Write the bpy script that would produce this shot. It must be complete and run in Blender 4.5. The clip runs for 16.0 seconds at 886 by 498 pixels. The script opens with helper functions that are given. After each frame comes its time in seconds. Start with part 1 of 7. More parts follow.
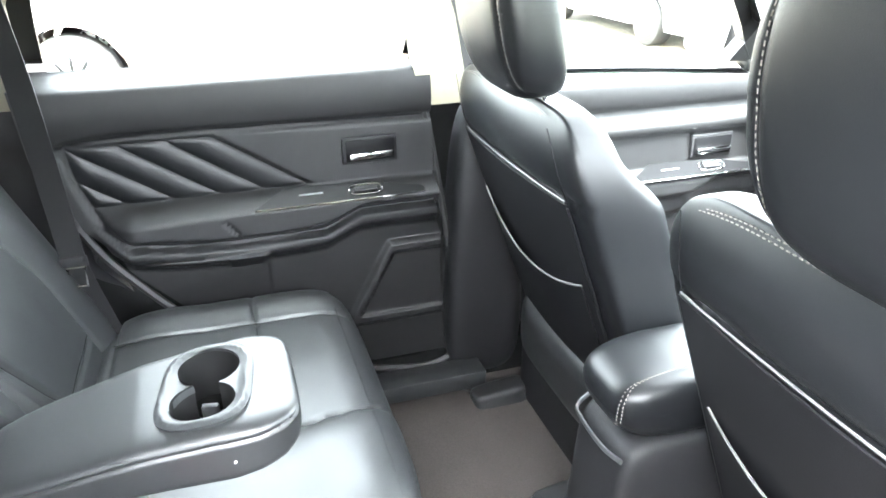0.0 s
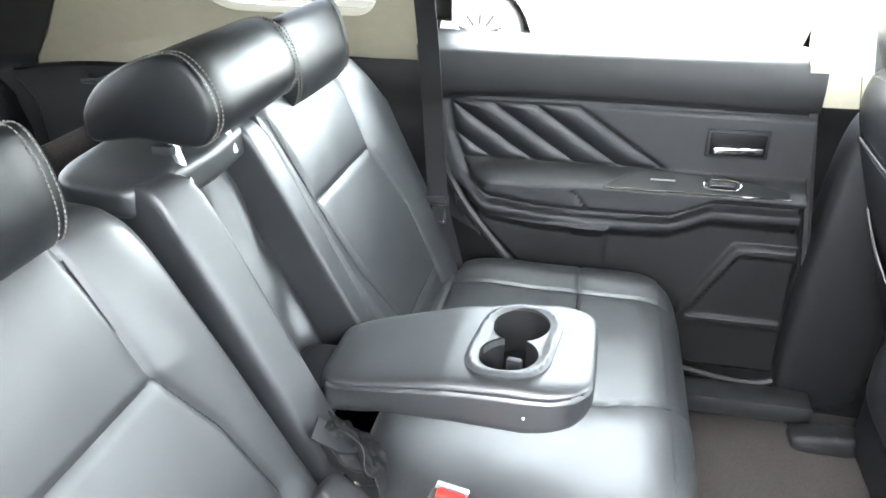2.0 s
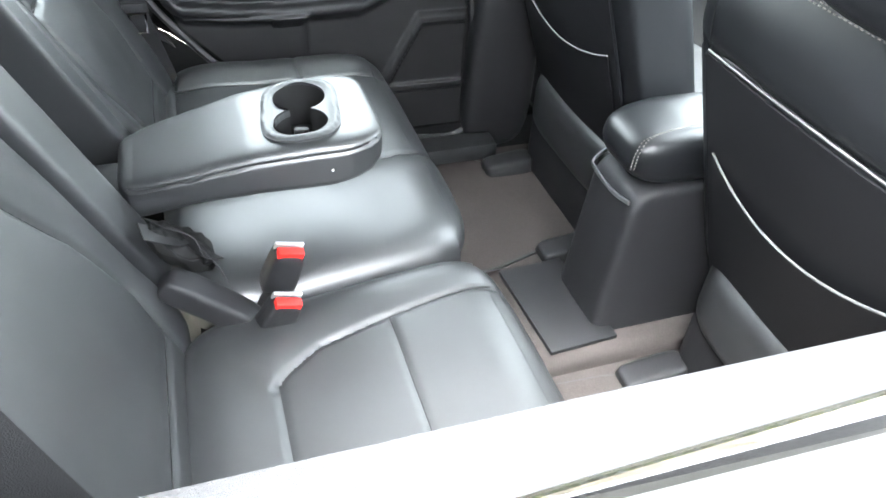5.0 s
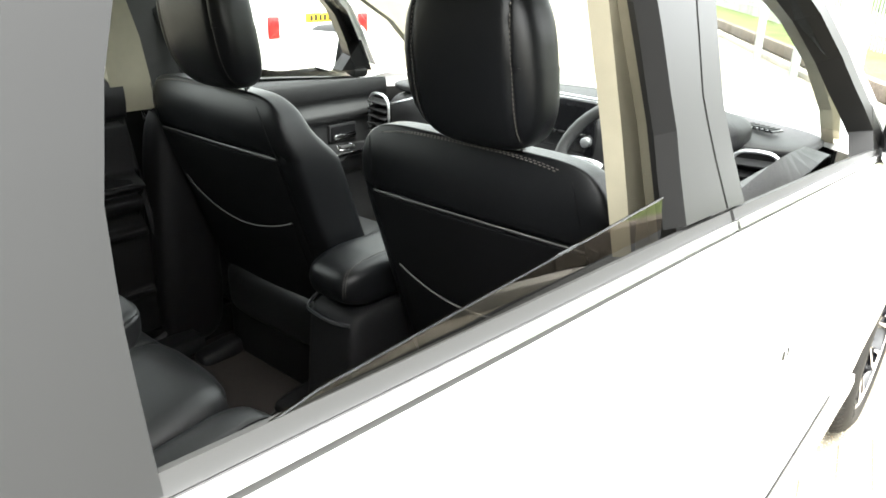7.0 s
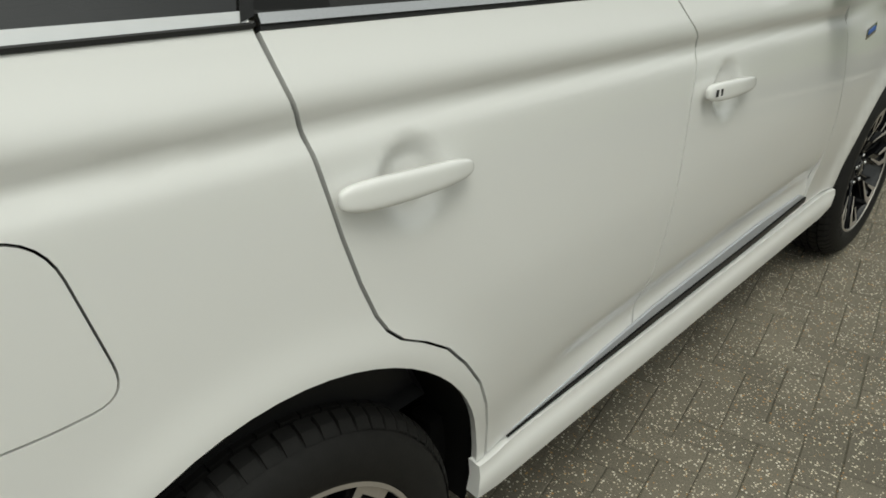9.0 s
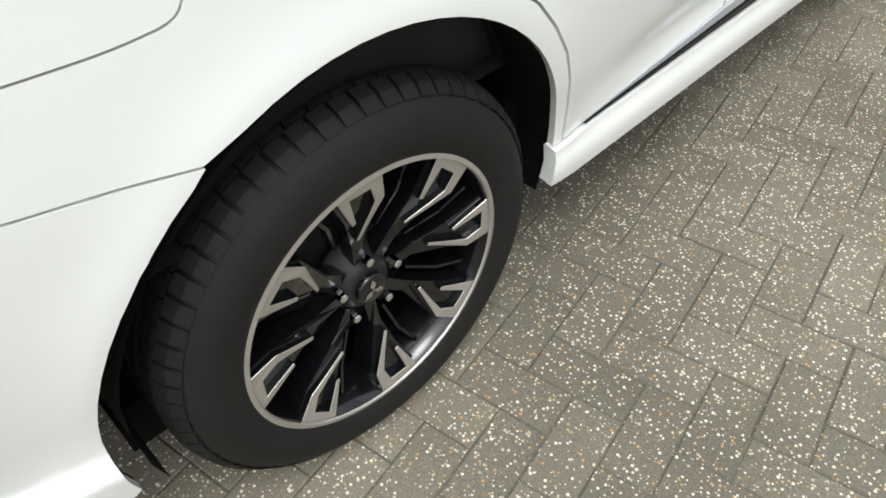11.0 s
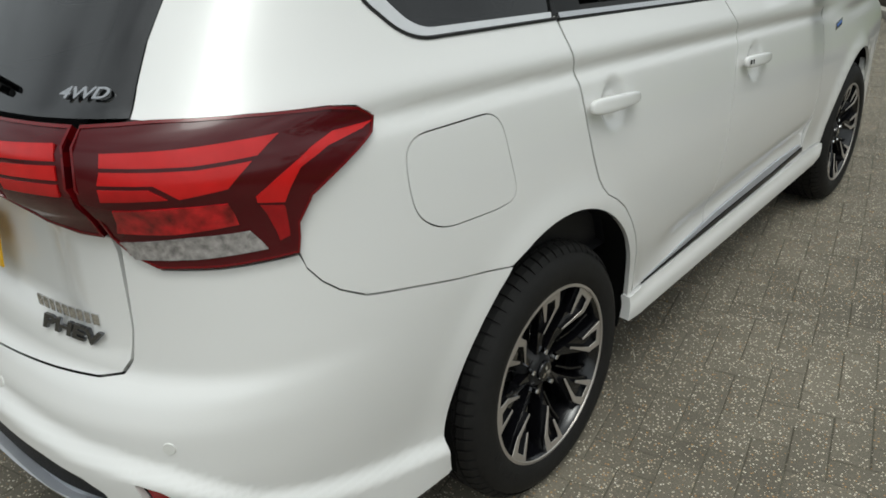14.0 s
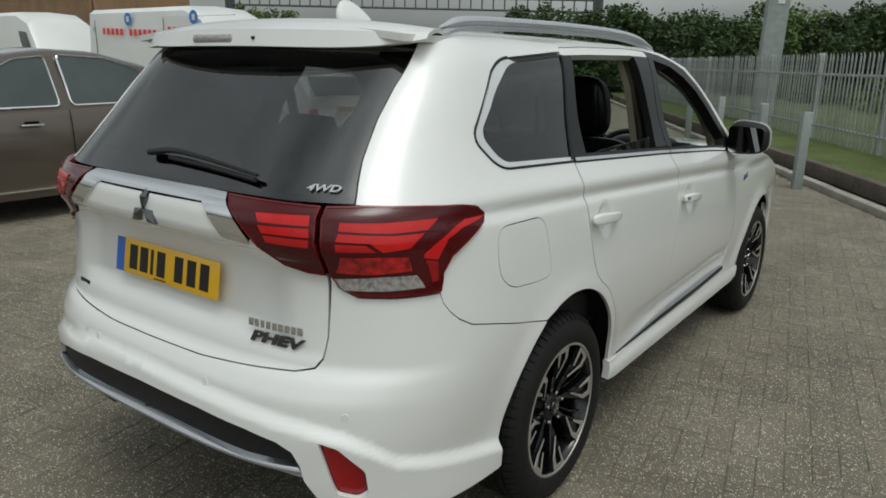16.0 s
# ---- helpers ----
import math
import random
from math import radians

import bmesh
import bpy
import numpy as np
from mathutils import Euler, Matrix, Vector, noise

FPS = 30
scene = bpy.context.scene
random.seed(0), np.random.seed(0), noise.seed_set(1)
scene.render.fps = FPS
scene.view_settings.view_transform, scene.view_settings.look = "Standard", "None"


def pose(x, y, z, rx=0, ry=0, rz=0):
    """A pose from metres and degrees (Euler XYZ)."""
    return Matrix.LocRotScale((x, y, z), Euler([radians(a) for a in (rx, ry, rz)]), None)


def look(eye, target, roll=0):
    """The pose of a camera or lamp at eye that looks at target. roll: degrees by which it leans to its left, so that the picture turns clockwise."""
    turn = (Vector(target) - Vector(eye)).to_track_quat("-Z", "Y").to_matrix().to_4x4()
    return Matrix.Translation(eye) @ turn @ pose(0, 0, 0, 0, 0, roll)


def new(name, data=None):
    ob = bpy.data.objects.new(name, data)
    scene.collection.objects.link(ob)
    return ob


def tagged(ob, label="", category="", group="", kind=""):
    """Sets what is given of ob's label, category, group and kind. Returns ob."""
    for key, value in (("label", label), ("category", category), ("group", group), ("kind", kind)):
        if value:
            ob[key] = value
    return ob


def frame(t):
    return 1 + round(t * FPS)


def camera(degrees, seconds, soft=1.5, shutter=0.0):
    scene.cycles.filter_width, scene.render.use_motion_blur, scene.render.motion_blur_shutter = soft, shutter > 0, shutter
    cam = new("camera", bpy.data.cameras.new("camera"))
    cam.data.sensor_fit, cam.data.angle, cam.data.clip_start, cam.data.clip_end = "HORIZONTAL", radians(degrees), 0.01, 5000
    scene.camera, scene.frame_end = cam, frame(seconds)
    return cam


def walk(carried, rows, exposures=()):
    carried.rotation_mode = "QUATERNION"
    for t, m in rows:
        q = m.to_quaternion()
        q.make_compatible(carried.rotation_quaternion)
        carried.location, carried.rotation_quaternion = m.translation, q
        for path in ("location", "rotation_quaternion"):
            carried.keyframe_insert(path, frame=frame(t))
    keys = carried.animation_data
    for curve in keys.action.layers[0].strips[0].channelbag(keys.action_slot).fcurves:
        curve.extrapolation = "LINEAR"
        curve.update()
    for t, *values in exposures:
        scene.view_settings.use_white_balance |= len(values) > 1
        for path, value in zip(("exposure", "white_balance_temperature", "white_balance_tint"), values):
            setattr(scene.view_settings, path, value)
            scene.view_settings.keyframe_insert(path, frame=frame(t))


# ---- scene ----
cam = camera(63.2, 16.0, soft=1.7)
PATH = [
    (0, (0.792, 0.51, 1.498), (-0.936, 1.046, 0.645), -0.7),
    (0.5, (0.763, 0.519, 1.499), (-0.999, 0.866, 0.619), 0.0),
    (1, (0.769, 0.533, 1.505), (-1.013, 0.622, 0.602), 0.7),
    (1.5, (0.782, 0.536, 1.514), (-0.981, 0.338, 0.589), 0.1),
    (2, (0.797, 0.528, 1.521), (-0.934, 0.138, 0.598), -0.5),
    (2.5, (0.831, 0.517, 1.525), (-0.838, -0.032, 0.57), -0.6),
    (3, (0.87, 0.501, 1.548), (-0.718, -0.079, 0.48), 0.0),
    (3.5, (0.89, 0.44, 1.537), (-0.714, 0.132, 0.383), -2.1),
    (4, (0.903, 0.393, 1.523), (-0.653, 0.411, 0.268), -1.2),
    (4.2, (0.91, 0.38, 1.512), (-0.615, 0.505, 0.224), -0.4),
    (6.3, (1.046, 0.183, 1.5), (-0.263, 1.38, 0.577), 5.5),
    (6.5, (1.067, 0.156, 1.502), (-0.216, 1.436, 0.657), 4.2),
    (7, (1.123, 0.05, 1.501), (-0.061, 1.48, 0.757), 1.8),
    (7.5, (1.211, -0.072, 1.477), (0.095, 1.428, 0.765), 0.4),
    (8, (1.366, -0.201, 1.438), (0.26, 1.288, 0.698), 2.0),
    (8.5, (1.508, -0.322, 1.44), (0.333, 1.064, 0.621), 1.5),
    (9, (1.548, -0.357, 1.37), (0.302, 0.904, 0.465), -0.7),
    (9.5, (1.531, -0.374, 1.291), (0.323, 0.771, 0.202), -1.2),
    (10, (1.483, -0.366, 1.229), (0.372, 0.648, -0.069), -1.9),
    (10.2, (1.469, -0.361, 1.207), (0.397, 0.59, -0.17), -2.0),
    (12.3, (1.501, -0.654, 1.246), (0.552, 0.301, -0.211), -5.9),
    (12.5, (1.525, -0.713, 1.268), (0.545, 0.3, -0.128), -6.3),
    (13, (1.614, -0.906, 1.322), (0.553, 0.214, 0.082), -3.7),
    (13.5, (1.707, -1.127, 1.389), (0.525, 0.103, 0.364), -4.0),
    (14, (1.744, -1.339, 1.443), (0.514, 0.003, 0.615), -3.5),
    (14.5, (1.809, -1.555, 1.49), (0.555, -0.154, 0.807), -1.4),
    (15, (1.893, -1.738, 1.521), (0.651, -0.284, 0.934), 0.9),
    (15.5, (1.96, -1.976, 1.54), (0.745, -0.478, 1.011), 1.1),
    (16, (1.913, -2.17, 1.553), (0.777, -0.603, 1.049), 1.1),
]
EXPOSURE = [
    (0.0, 6.4, 6150, 11), (1.5, 6.4, 6200, 12), (2.5, 6.3, 6150, 13), (4.2, 6.10, 6100, 12), (6.3, 5.2, 6500, 10), (6.5, 4.90, 6600, 10), (7.0, 3.32, 6650, 10), (7.5, 1.55, 6650, 9),
    (8.0, 0.30, 6700, 8), (8.5, -0.25, 6750, 6), (9.0, -0.62, 6750, 4), (9.5, -0.80, 6650, 4), (10.2, 0.14, 6320, 8), (12.4, 0.28, 6330, 10), (13.2, -0.28, 6350, 9), (14.0, -0.62, 6350, 7), (14.6, -0.70, 6350, 7), (16.0, -0.75, 6350, 6),
]
walk(cam, [(t, look(eye, target, roll)) for t, eye, target, roll in PATH], EXPOSURE)

# ---------------------------------------------------------------- light: a bright overcast noon
SUN_ELEVATION, SUN_TURN = 66.0, 122.0
world = bpy.data.worlds.new("overcast_sky")
scene.world = world
world.use_nodes = True
wn, wl = world.node_tree.nodes, world.node_tree.links
wn.clear()
sky = wn.new("ShaderNodeTexSky")
sky.sky_type, sky.sun_disc = "NISHITA", False
sky.sun_elevation, sky.sun_rotation = radians(SUN_ELEVATION), radians(SUN_TURN)
sky.air_density, sky.dust_density = 1.0, 4.0
pale = wn.new("ShaderNodeHueSaturation")
pale.inputs["Saturation"].default_value = 0.16
wl.new(sky.outputs[0], pale.inputs["Color"])
wtc = wn.new("ShaderNodeTexCoord")
wmap = wn.new("ShaderNodeMapping")
wmap.inputs["Scale"].default_value = (1.0, 1.0, 2.6)
wl.new(wtc.outputs["Generated"], wmap.inputs["Vector"])
wnoise = wn.new("ShaderNodeTexNoise")
wnoise.inputs["Scale"].default_value, wnoise.inputs["Detail"].default_value = 2.3, 5.0
wl.new(wmap.outputs[0], wnoise.inputs["Vector"])
wramp = wn.new("ShaderNodeValToRGB")
wramp.color_ramp.elements[0].position, wramp.color_ramp.elements[1].position = 0.34, 0.66
wramp.color_ramp.elements[0].color, wramp.color_ramp.elements[1].color = (0.94, 0.965, 0.945, 1), (1.65, 1.69, 1.64, 1)
wl.new(wnoise.outputs["Fac"], wramp.inputs["Fac"])
wmul = wn.new("ShaderNodeMix")
wmul.data_type, wmul.blend_type = "RGBA", "MULTIPLY"
wmul.inputs[0].default_value = 1.0
wl.new(pale.outputs[0], wmul.inputs[6])
wl.new(wramp.outputs[0], wmul.inputs[7])
# an overcast sky is brighter overhead than at the horizon
wsep, wgrad = wn.new("ShaderNodeSeparateXYZ"), wn.new("ShaderNodeMapRange")
wl.new(wtc.outputs["Generated"], wsep.inputs[0])
wgrad.inputs["From Min"].default_value, wgrad.inputs["From Max"].default_value = 0.0, 1.0
wgrad.inputs["To Min"].default_value, wgrad.inputs["To Max"].default_value = 1.05, 1.25
wl.new(wsep.outputs["Z"], wgrad.inputs["Value"])
wall = wn.new("ShaderNodeMix")
wall.data_type, wall.blend_type = "RGBA", "MULTIPLY"
wall.inputs[0].default_value = 1.0
wl.new(wmul.outputs[2], wall.inputs[6])
wl.new(wgrad.outputs[0], wall.inputs[7])
wbg = wn.new("ShaderNodeBackground")
wbg.inputs["Strength"].default_value = 0.15
wl.new(wall.outputs[2], wbg.inputs["Color"])
wout = wn.new("ShaderNodeOutputWorld")
wl.new(wbg.outputs[0], wout.inputs["Surface"])

sun_data = bpy.data.lights.new("sun", "SUN")
sun_data.energy, sun_data.angle, sun_data.color = 0.45, radians(24), (1.0, 0.98, 0.93)
sun = new("sun", sun_data)
sun.rotation_euler = (radians(90 - SUN_ELEVATION), 0, radians(180 - SUN_TURN))


# ---------------------------------------------------------------- materials
def material(name, color, rough=0.5, metal=0.0, coat=0.0, spec=0.5, vary=0.0, scale=40.0, bump=0.0, bump_scale=300.0,
             stain=0.0, stain_scale=4.0, piece=0.0, rough_vary=0.0, sheen=0.0):
    """A surface with grain (vary, bump) and larger patches (stain); piece: how far separate pieces differ."""
    m = bpy.data.materials.new(name)
    m.use_nodes = True
    n, l = m.node_tree.nodes, m.node_tree.links
    b = n["Principled BSDF"]
    b.inputs["Base Color"].default_value = (*color, 1)
    b.inputs["Roughness"].default_value, b.inputs["Metallic"].default_value = rough, metal
    b.inputs["Coat Weight"].default_value, b.inputs["Coat Roughness"].default_value = coat, 0.04
    b.inputs["Specular IOR Level"].default_value = spec
    b.inputs["Sheen Weight"].default_value = sheen
    tc = n.new("ShaderNodeTexCoord")
    value = None

    def factor(source, low, high):
        r = n.new("ShaderNodeMapRange")
        r.inputs["To Min"].default_value, r.inputs["To Max"].default_value = low, high
        r.inputs["From Min"].default_value, r.inputs["From Max"].default_value = 0.25, 0.75
        l.new(source, r.inputs["Value"])
        return r.outputs[0]

    def times(a, c):
        if a is None:
            return c
        k = n.new("ShaderNodeMath")
        k.operation = "MULTIPLY"
        l.new(a, k.inputs[0])
        l.new(c, k.inputs[1])
        return k.outputs[0]

    if vary:
        t = n.new("ShaderNodeTexNoise")
        t.inputs["Scale"].default_value, t.inputs["Detail"].default_value = scale, 6.0
        l.new(tc.outputs["Object"], t.inputs["Vector"])
        value = times(value, factor(t.outputs["Fac"], 1 - vary, 1 + vary))
    if stain:
        t = n.new("ShaderNodeTexNoise")
        t.inputs["Scale"].default_value, t.inputs["Detail"].default_value = stain_scale, 4.0
        l.new(tc.outputs["Object"], t.inputs["Vector"])
        value = times(value, factor(t.outputs["Fac"], 1 - stain, 1 + stain))
    if piece:
        o = n.new("ShaderNodeObjectInfo")
        r = n.new("ShaderNodeMapRange")
        r.inputs["To Min"].default_value, r.inputs["To Max"].default_value = 1 - piece, 1 + piece
        l.new(o.outputs["Random"], r.inputs["Value"])
        value = times(value, r.outputs[0])
    if value is not None:
        k = n.new("ShaderNodeMix")
        k.data_type, k.blend_type = "RGBA", "MULTIPLY"
        k.inputs[0].default_value = 1.0
        k.inputs[6].default_value = (*color, 1)
        l.new(value, k.inputs[7])
        l.new(k.outputs[2], b.inputs["Base Color"])
    if rough_vary:
        t = n.new("ShaderNodeTexNoise")
        t.inputs["Scale"].default_value, t.inputs["Detail"].default_value = 9.0, 5.0
        l.new(tc.outputs["Object"], t.inputs["Vector"])
        l.new(factor(t.outputs["Fac"], rough - rough_vary, rough + rough_vary), b.inputs["Roughness"])
    if bump:
        t = n.new("ShaderNodeTexNoise")
        t.inputs["Scale"].default_value, t.inputs["Detail"].default_value = bump_scale, 3.0
        l.new(tc.outputs["Object"], t.inputs["Vector"])
        u = n.new("ShaderNodeBump")
        u.inputs["Strength"].default_value, u.inputs["Distance"].default_value = bump, 0.002
        l.new(t.outputs["Fac"], u.inputs["Height"])
        l.new(u.outputs[0], b.inputs["Normal"])
    return m


def glass(name, tint, gloss=0.02, ior=1.5):
    """A thin pane: what passes is tinted, what mirrors follows Fresnel."""
    m = bpy.data.materials.new(name)
    m.use_nodes = True
    n, l = m.node_tree.nodes, m.node_tree.links
    n.remove(n["Principled BSDF"])
    clear, shine, mix, facing = n.new("ShaderNodeBsdfTransparent"), n.new("ShaderNodeBsdfGlossy"), n.new("ShaderNodeMixShader"), n.new("ShaderNodeLayerWeight")
    clear.inputs["Color"].default_value = (*tint, 1)
    shine.inputs["Roughness"].default_value = gloss
    facing.inputs["Blend"].default_value = 0.5
    steep, share = n.new("ShaderNodeMath"), n.new("ShaderNodeMath")
    steep.operation, share.operation = "POWER", "MULTIPLY_ADD"
    base = ((ior - 1) / (ior + 1)) ** 2
    steep.inputs[1].default_value = 4.5
    share.inputs[1].default_value, share.inputs[2].default_value = 1 - base, base
    l.new(facing.outputs["Facing"], steep.inputs[0])
    l.new(steep.outputs[0], share.inputs[0])
    l.new(share.outputs[0], mix.inputs[0])
    l.new(clear.outputs[0], mix.inputs[1])
    l.new(shine.outputs[0], mix.inputs[2])
    l.new(mix.outputs[0], n["Material Output"].inputs["Surface"])
    return m


WHITE = material("white_car_paint", (0.80, 0.80, 0.785), 0.30, coat=1.0, spec=0.4, stain=0.012, stain_scale=2.0)
WHITE_MATT = material("white_door_shut", (0.70, 0.70, 0.67), 0.45)
BLACK_TRIM = material("black_trim_plastic", (0.012, 0.012, 0.013), 0.52, spec=0.35, vary=0.1, bump=0.25, bump_scale=900)
BLACK_FILM = material("black_pillar_film", (0.011, 0.011, 0.011), 0.32, spec=0.24)
GLOSS_BLACK = material("gloss_black", (0.006, 0.006, 0.007), 0.08, coat=1.0, rough_vary=0.02)
RUBBER_SEAL = material("rubber_seal", (0.014, 0.014, 0.014), 0.6)
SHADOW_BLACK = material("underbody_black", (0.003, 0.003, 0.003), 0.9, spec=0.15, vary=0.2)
CHROME = material("chrome", (0.82, 0.82, 0.83), 0.06, metal=1.0, rough_vary=0.02)
SATIN = material("satin_silver", (0.55, 0.56, 0.58), 0.32, metal=0.9, vary=0.04)
SATIN_DARK = material("dark_satin_metal", (0.16, 0.165, 0.17), 0.35, metal=0.7, vary=0.05)
SKID = material("silver_painted_skid", (0.50, 0.52, 0.56), 0.4, metal=0.3, vary=0.05)
LEATHER = material("black_leather", (0.0120, 0.0126, 0.0133), 0.41, spec=0.62, vary=0.10, scale=60, bump=0.16, bump_scale=1300, stain=0.06, stain_scale=5, rough_vary=0.03)
# darkened copy of black_leather; on the rear head restraints it paints in shade
LEATHER_DARKENED = material("darkened_black_leather", (0.0058, 0.0062, 0.007), 0.36, spec=0.30, vary=0.10, scale=60, bump=0.16, bump_scale=1300, stain=0.06, stain_scale=5, rough_vary=0.05)
LEATHER_BACK = material("black_vinyl_seat_back", (0.006, 0.006, 0.0068), 0.46, spec=0.20, vary=0.08, bump=0.3, bump_scale=700)
SWITCH_BLACK = material("black_switch_panel", (0.0035, 0.0035, 0.004), 0.45, spec=0.10, rough_vary=0.03)
DOOR_SOFT = material("black_soft_door_trim", (0.0125, 0.0125, 0.0132), 0.44, spec=0.32, vary=0.10, bump=0.45, bump_scale=800)
DOOR_HARD = material("black_hard_door_plastic", (0.0085, 0.0085, 0.009), 0.44, spec=0.34, vary=0.12, bump=0.4, bump_scale=700)
PLASTIC = material("black_grained_plastic", (0.009, 0.009, 0.010), 0.52, spec=0.3, vary=0.12, bump=0.5, bump_scale=700)
CUP_RIM = material("satin_grey_cup_surround", (0.018, 0.019, 0.020), 0.48, spec=0.40, vary=0.06, scale=90)
CUP_BLACK = material("matt_black_cup", (0.003, 0.003, 0.003), 0.75, spec=0.2)
PLATE_GREY = material("scuffed_grey_black_plastic", (0.020, 0.021, 0.022), 0.42, spec=0.45, vary=0.15, scale=40, bump=0.4, bump_scale=500, stain=0.15, stain_scale=9)
CREAM = material("cream_pillar_trim", (0.23, 0.21, 0.155), 0.7, vary=0.04, bump=0.2, bump_scale=500)
HEADLINING = material("grey_headlining", (0.24, 0.23, 0.20), 0.9, vary=0.05, bump=0.3, bump_scale=400)
CARPET = material("brown_black_carpet", (0.036, 0.031, 0.029), 0.95, spec=0.15, vary=0.35, scale=420, bump=0.9, bump_scale=600, stain=0.15, stain_scale=6)
CARPET_SEAT = material("grey_seat_base_carpet", (0.085, 0.075, 0.07), 0.95, spec=0.15, vary=0.3, scale=420, bump=0.8, bump_scale=600)
SEAM_BLACK = material("black_sewn_seam", (0.003, 0.003, 0.003), 0.7, spec=0.15)
STITCH = material("grey_stitching", (0.10, 0.092, 0.082), 0.8)
PIPING = material("grey_piping", (0.085, 0.085, 0.082), 0.45)
BUCKLE_RED = material("red_buckle_button", (0.50, 0.010, 0.007), 0.42, spec=0.2)
WEBBING = material("black_belt_webbing", (0.007, 0.007, 0.0075), 0.65, spec=0.25, vary=0.2, scale=300, bump=0.5, bump_scale=900)
PRIVACY = glass("privacy_glass", (0.15, 0.155, 0.158), 0.012, 2.3)
TINTED = glass("clear_tinted_glass", (0.80, 0.84, 0.81))
SMOKED = glass("smoked_door_glass", (0.30, 0.29, 0.26))
MIRROR = material("mirror_glass", (0.9, 0.9, 0.9), 0.01, metal=1.0)
TYRE = material("tyre_rubber", (0.0125, 0.012, 0.0115), 0.66, spec=0.22, vary=0.15, scale=50, bump=0.3, bump_scale=300, stain=0.12, stain_scale=9)
RIM_BLACK = material("gloss_black_alloy", (0.004, 0.004, 0.005), 0.16, coat=0.6, spec=0.35)
RIM_CUT = material("machined_alloy", (0.46, 0.425, 0.39), 0.36, metal=0.6, vary=0.05, scale=80)
LENS_RED = material("red_lamp_lens", (0.30, 0.004, 0.006), 0.20, spec=0.3, coat=0.5, vary=0.12, scale=60)
LENS_BRIGHT = material("bright_red_lamp_guide", (0.56, 0.008, 0.008), 0.24, spec=0.3, coat=0.6, vary=0.10, scale=30)
LENS_GLOW = material("red_lamp_guide", (0.42, 0.006, 0.007), 0.22, spec=0.3, coat=0.6, vary=0.15, scale=40)
LENS_DEEP = material("deep_red_lamp_rim", (0.14, 0.003, 0.005), 0.15, spec=0.3, coat=0.6)
LENS_CELL = material("mottled_red_stop_lamp", (0.40, 0.006, 0.008), 0.16, spec=0.4, coat=0.8, vary=0.75, scale=45, bump=0.6, bump_scale=60)
LENS_DARK = material("dark_red_lamp_lens", (0.070, 0.0025, 0.0045), 0.12, spec=0.25, coat=0.5)
LENS_CLEAR = material("clear_lamp_lens", (0.45, 0.43, 0.43), 0.12, coat=1.0, metal=0.5, vary=0.5, scale=90)
PLATE_YELLOW = material("yellow_number_plate", (0.80, 0.45, 0.01), 0.35, coat=0.5, vary=0.03)
PLATE_BLUE = material("blue_plate_band", (0.02, 0.12, 0.50), 0.35, coat=0.5)
PLATE_BLACK = material("plate_black", (0.01, 0.01, 0.01), 0.4)
RAIL_SILVER = material("silver_roof_rail", (0.52, 0.54, 0.58), 0.34, metal=0.45, vary=0.04)
STRIP_CHROME = material("brushed_sill_chrome", (0.80, 0.80, 0.81), 0.22, metal=1.0)
BADGE_METAL = material("dark_chrome_badge", (0.16, 0.165, 0.175), 0.20, metal=1.0)
QUARTER_PRIVACY = glass("privacy_side_glass", (0.06, 0.063, 0.066), 0.012, 2.1)
MARK_WHITE = material("white_marks", (0.5, 0.5, 0.48), 0.7)
BRIGHT_TRIM = material("bright_window_trim", (0.80, 0.81, 0.82), 0.24, metal=0.45, vary=0.03)


# ---------------------------------------------------------------- mesh helpers
def link(name, verts, faces, mat, parent=None, label="", normals=None, smooth=True, mats=None):
    me = bpy.data.meshes.new(name)
    me.from_pydata([tuple(v) for v in verts], [], [tuple(f) for f in faces])
    me.materials.append(mat)
    me.polygons.foreach_set("use_smooth", [smooth] * len(me.polygons))
    me.update()
    if normals is not None:
        me.normals_split_custom_set(normals)
    ob = new(name, me)
    ob.parent = parent
    return tagged(ob, label)


def part(name, bm, mat, parent=None, label="", smooth=True, angle=40):
    """Links a bmesh as one mesh object under a thing or a part."""
    me = bpy.data.meshes.new(name)
    bmesh.ops.recalc_face_normals(bm, faces=bm.faces)
    if smooth:
        for f in bm.faces:
            f.smooth = True
        for e in bm.edges:
            if len(e.link_faces) == 2 and e.calc_face_angle(0) > radians(angle):
                e.smooth = False
    bm.to_mesh(me)
    bm.free()
    me.materials.append(mat)
    ob = new(name, me)
    ob.parent = parent
    return tagged(ob, label)


def thing(name, label, category, group="", at=(0, 0, 0)):
    ob = new(name)
    ob.location = at
    ob.empty_display_size = 0.1
    return tagged(ob, label, category, group)


def box(sx, sy, sz, at=(0, 0, 0), turn=None, bevel=0.0, seg=2, bm=None):
    own = bm or bmesh.new()
    m = Matrix.Translation(at) @ (turn or Matrix()) @ Matrix.Diagonal((sx, sy, sz, 1))
    r = bmesh.ops.create_cube(own, size=1.0, matrix=m)
    if bevel:
        edges = list({e for v in r["verts"] for e in v.link_edges})
        bmesh.ops.bevel(own, geom=edges, offset=bevel, segments=seg, profile=0.5, affect="EDGES")
    return own


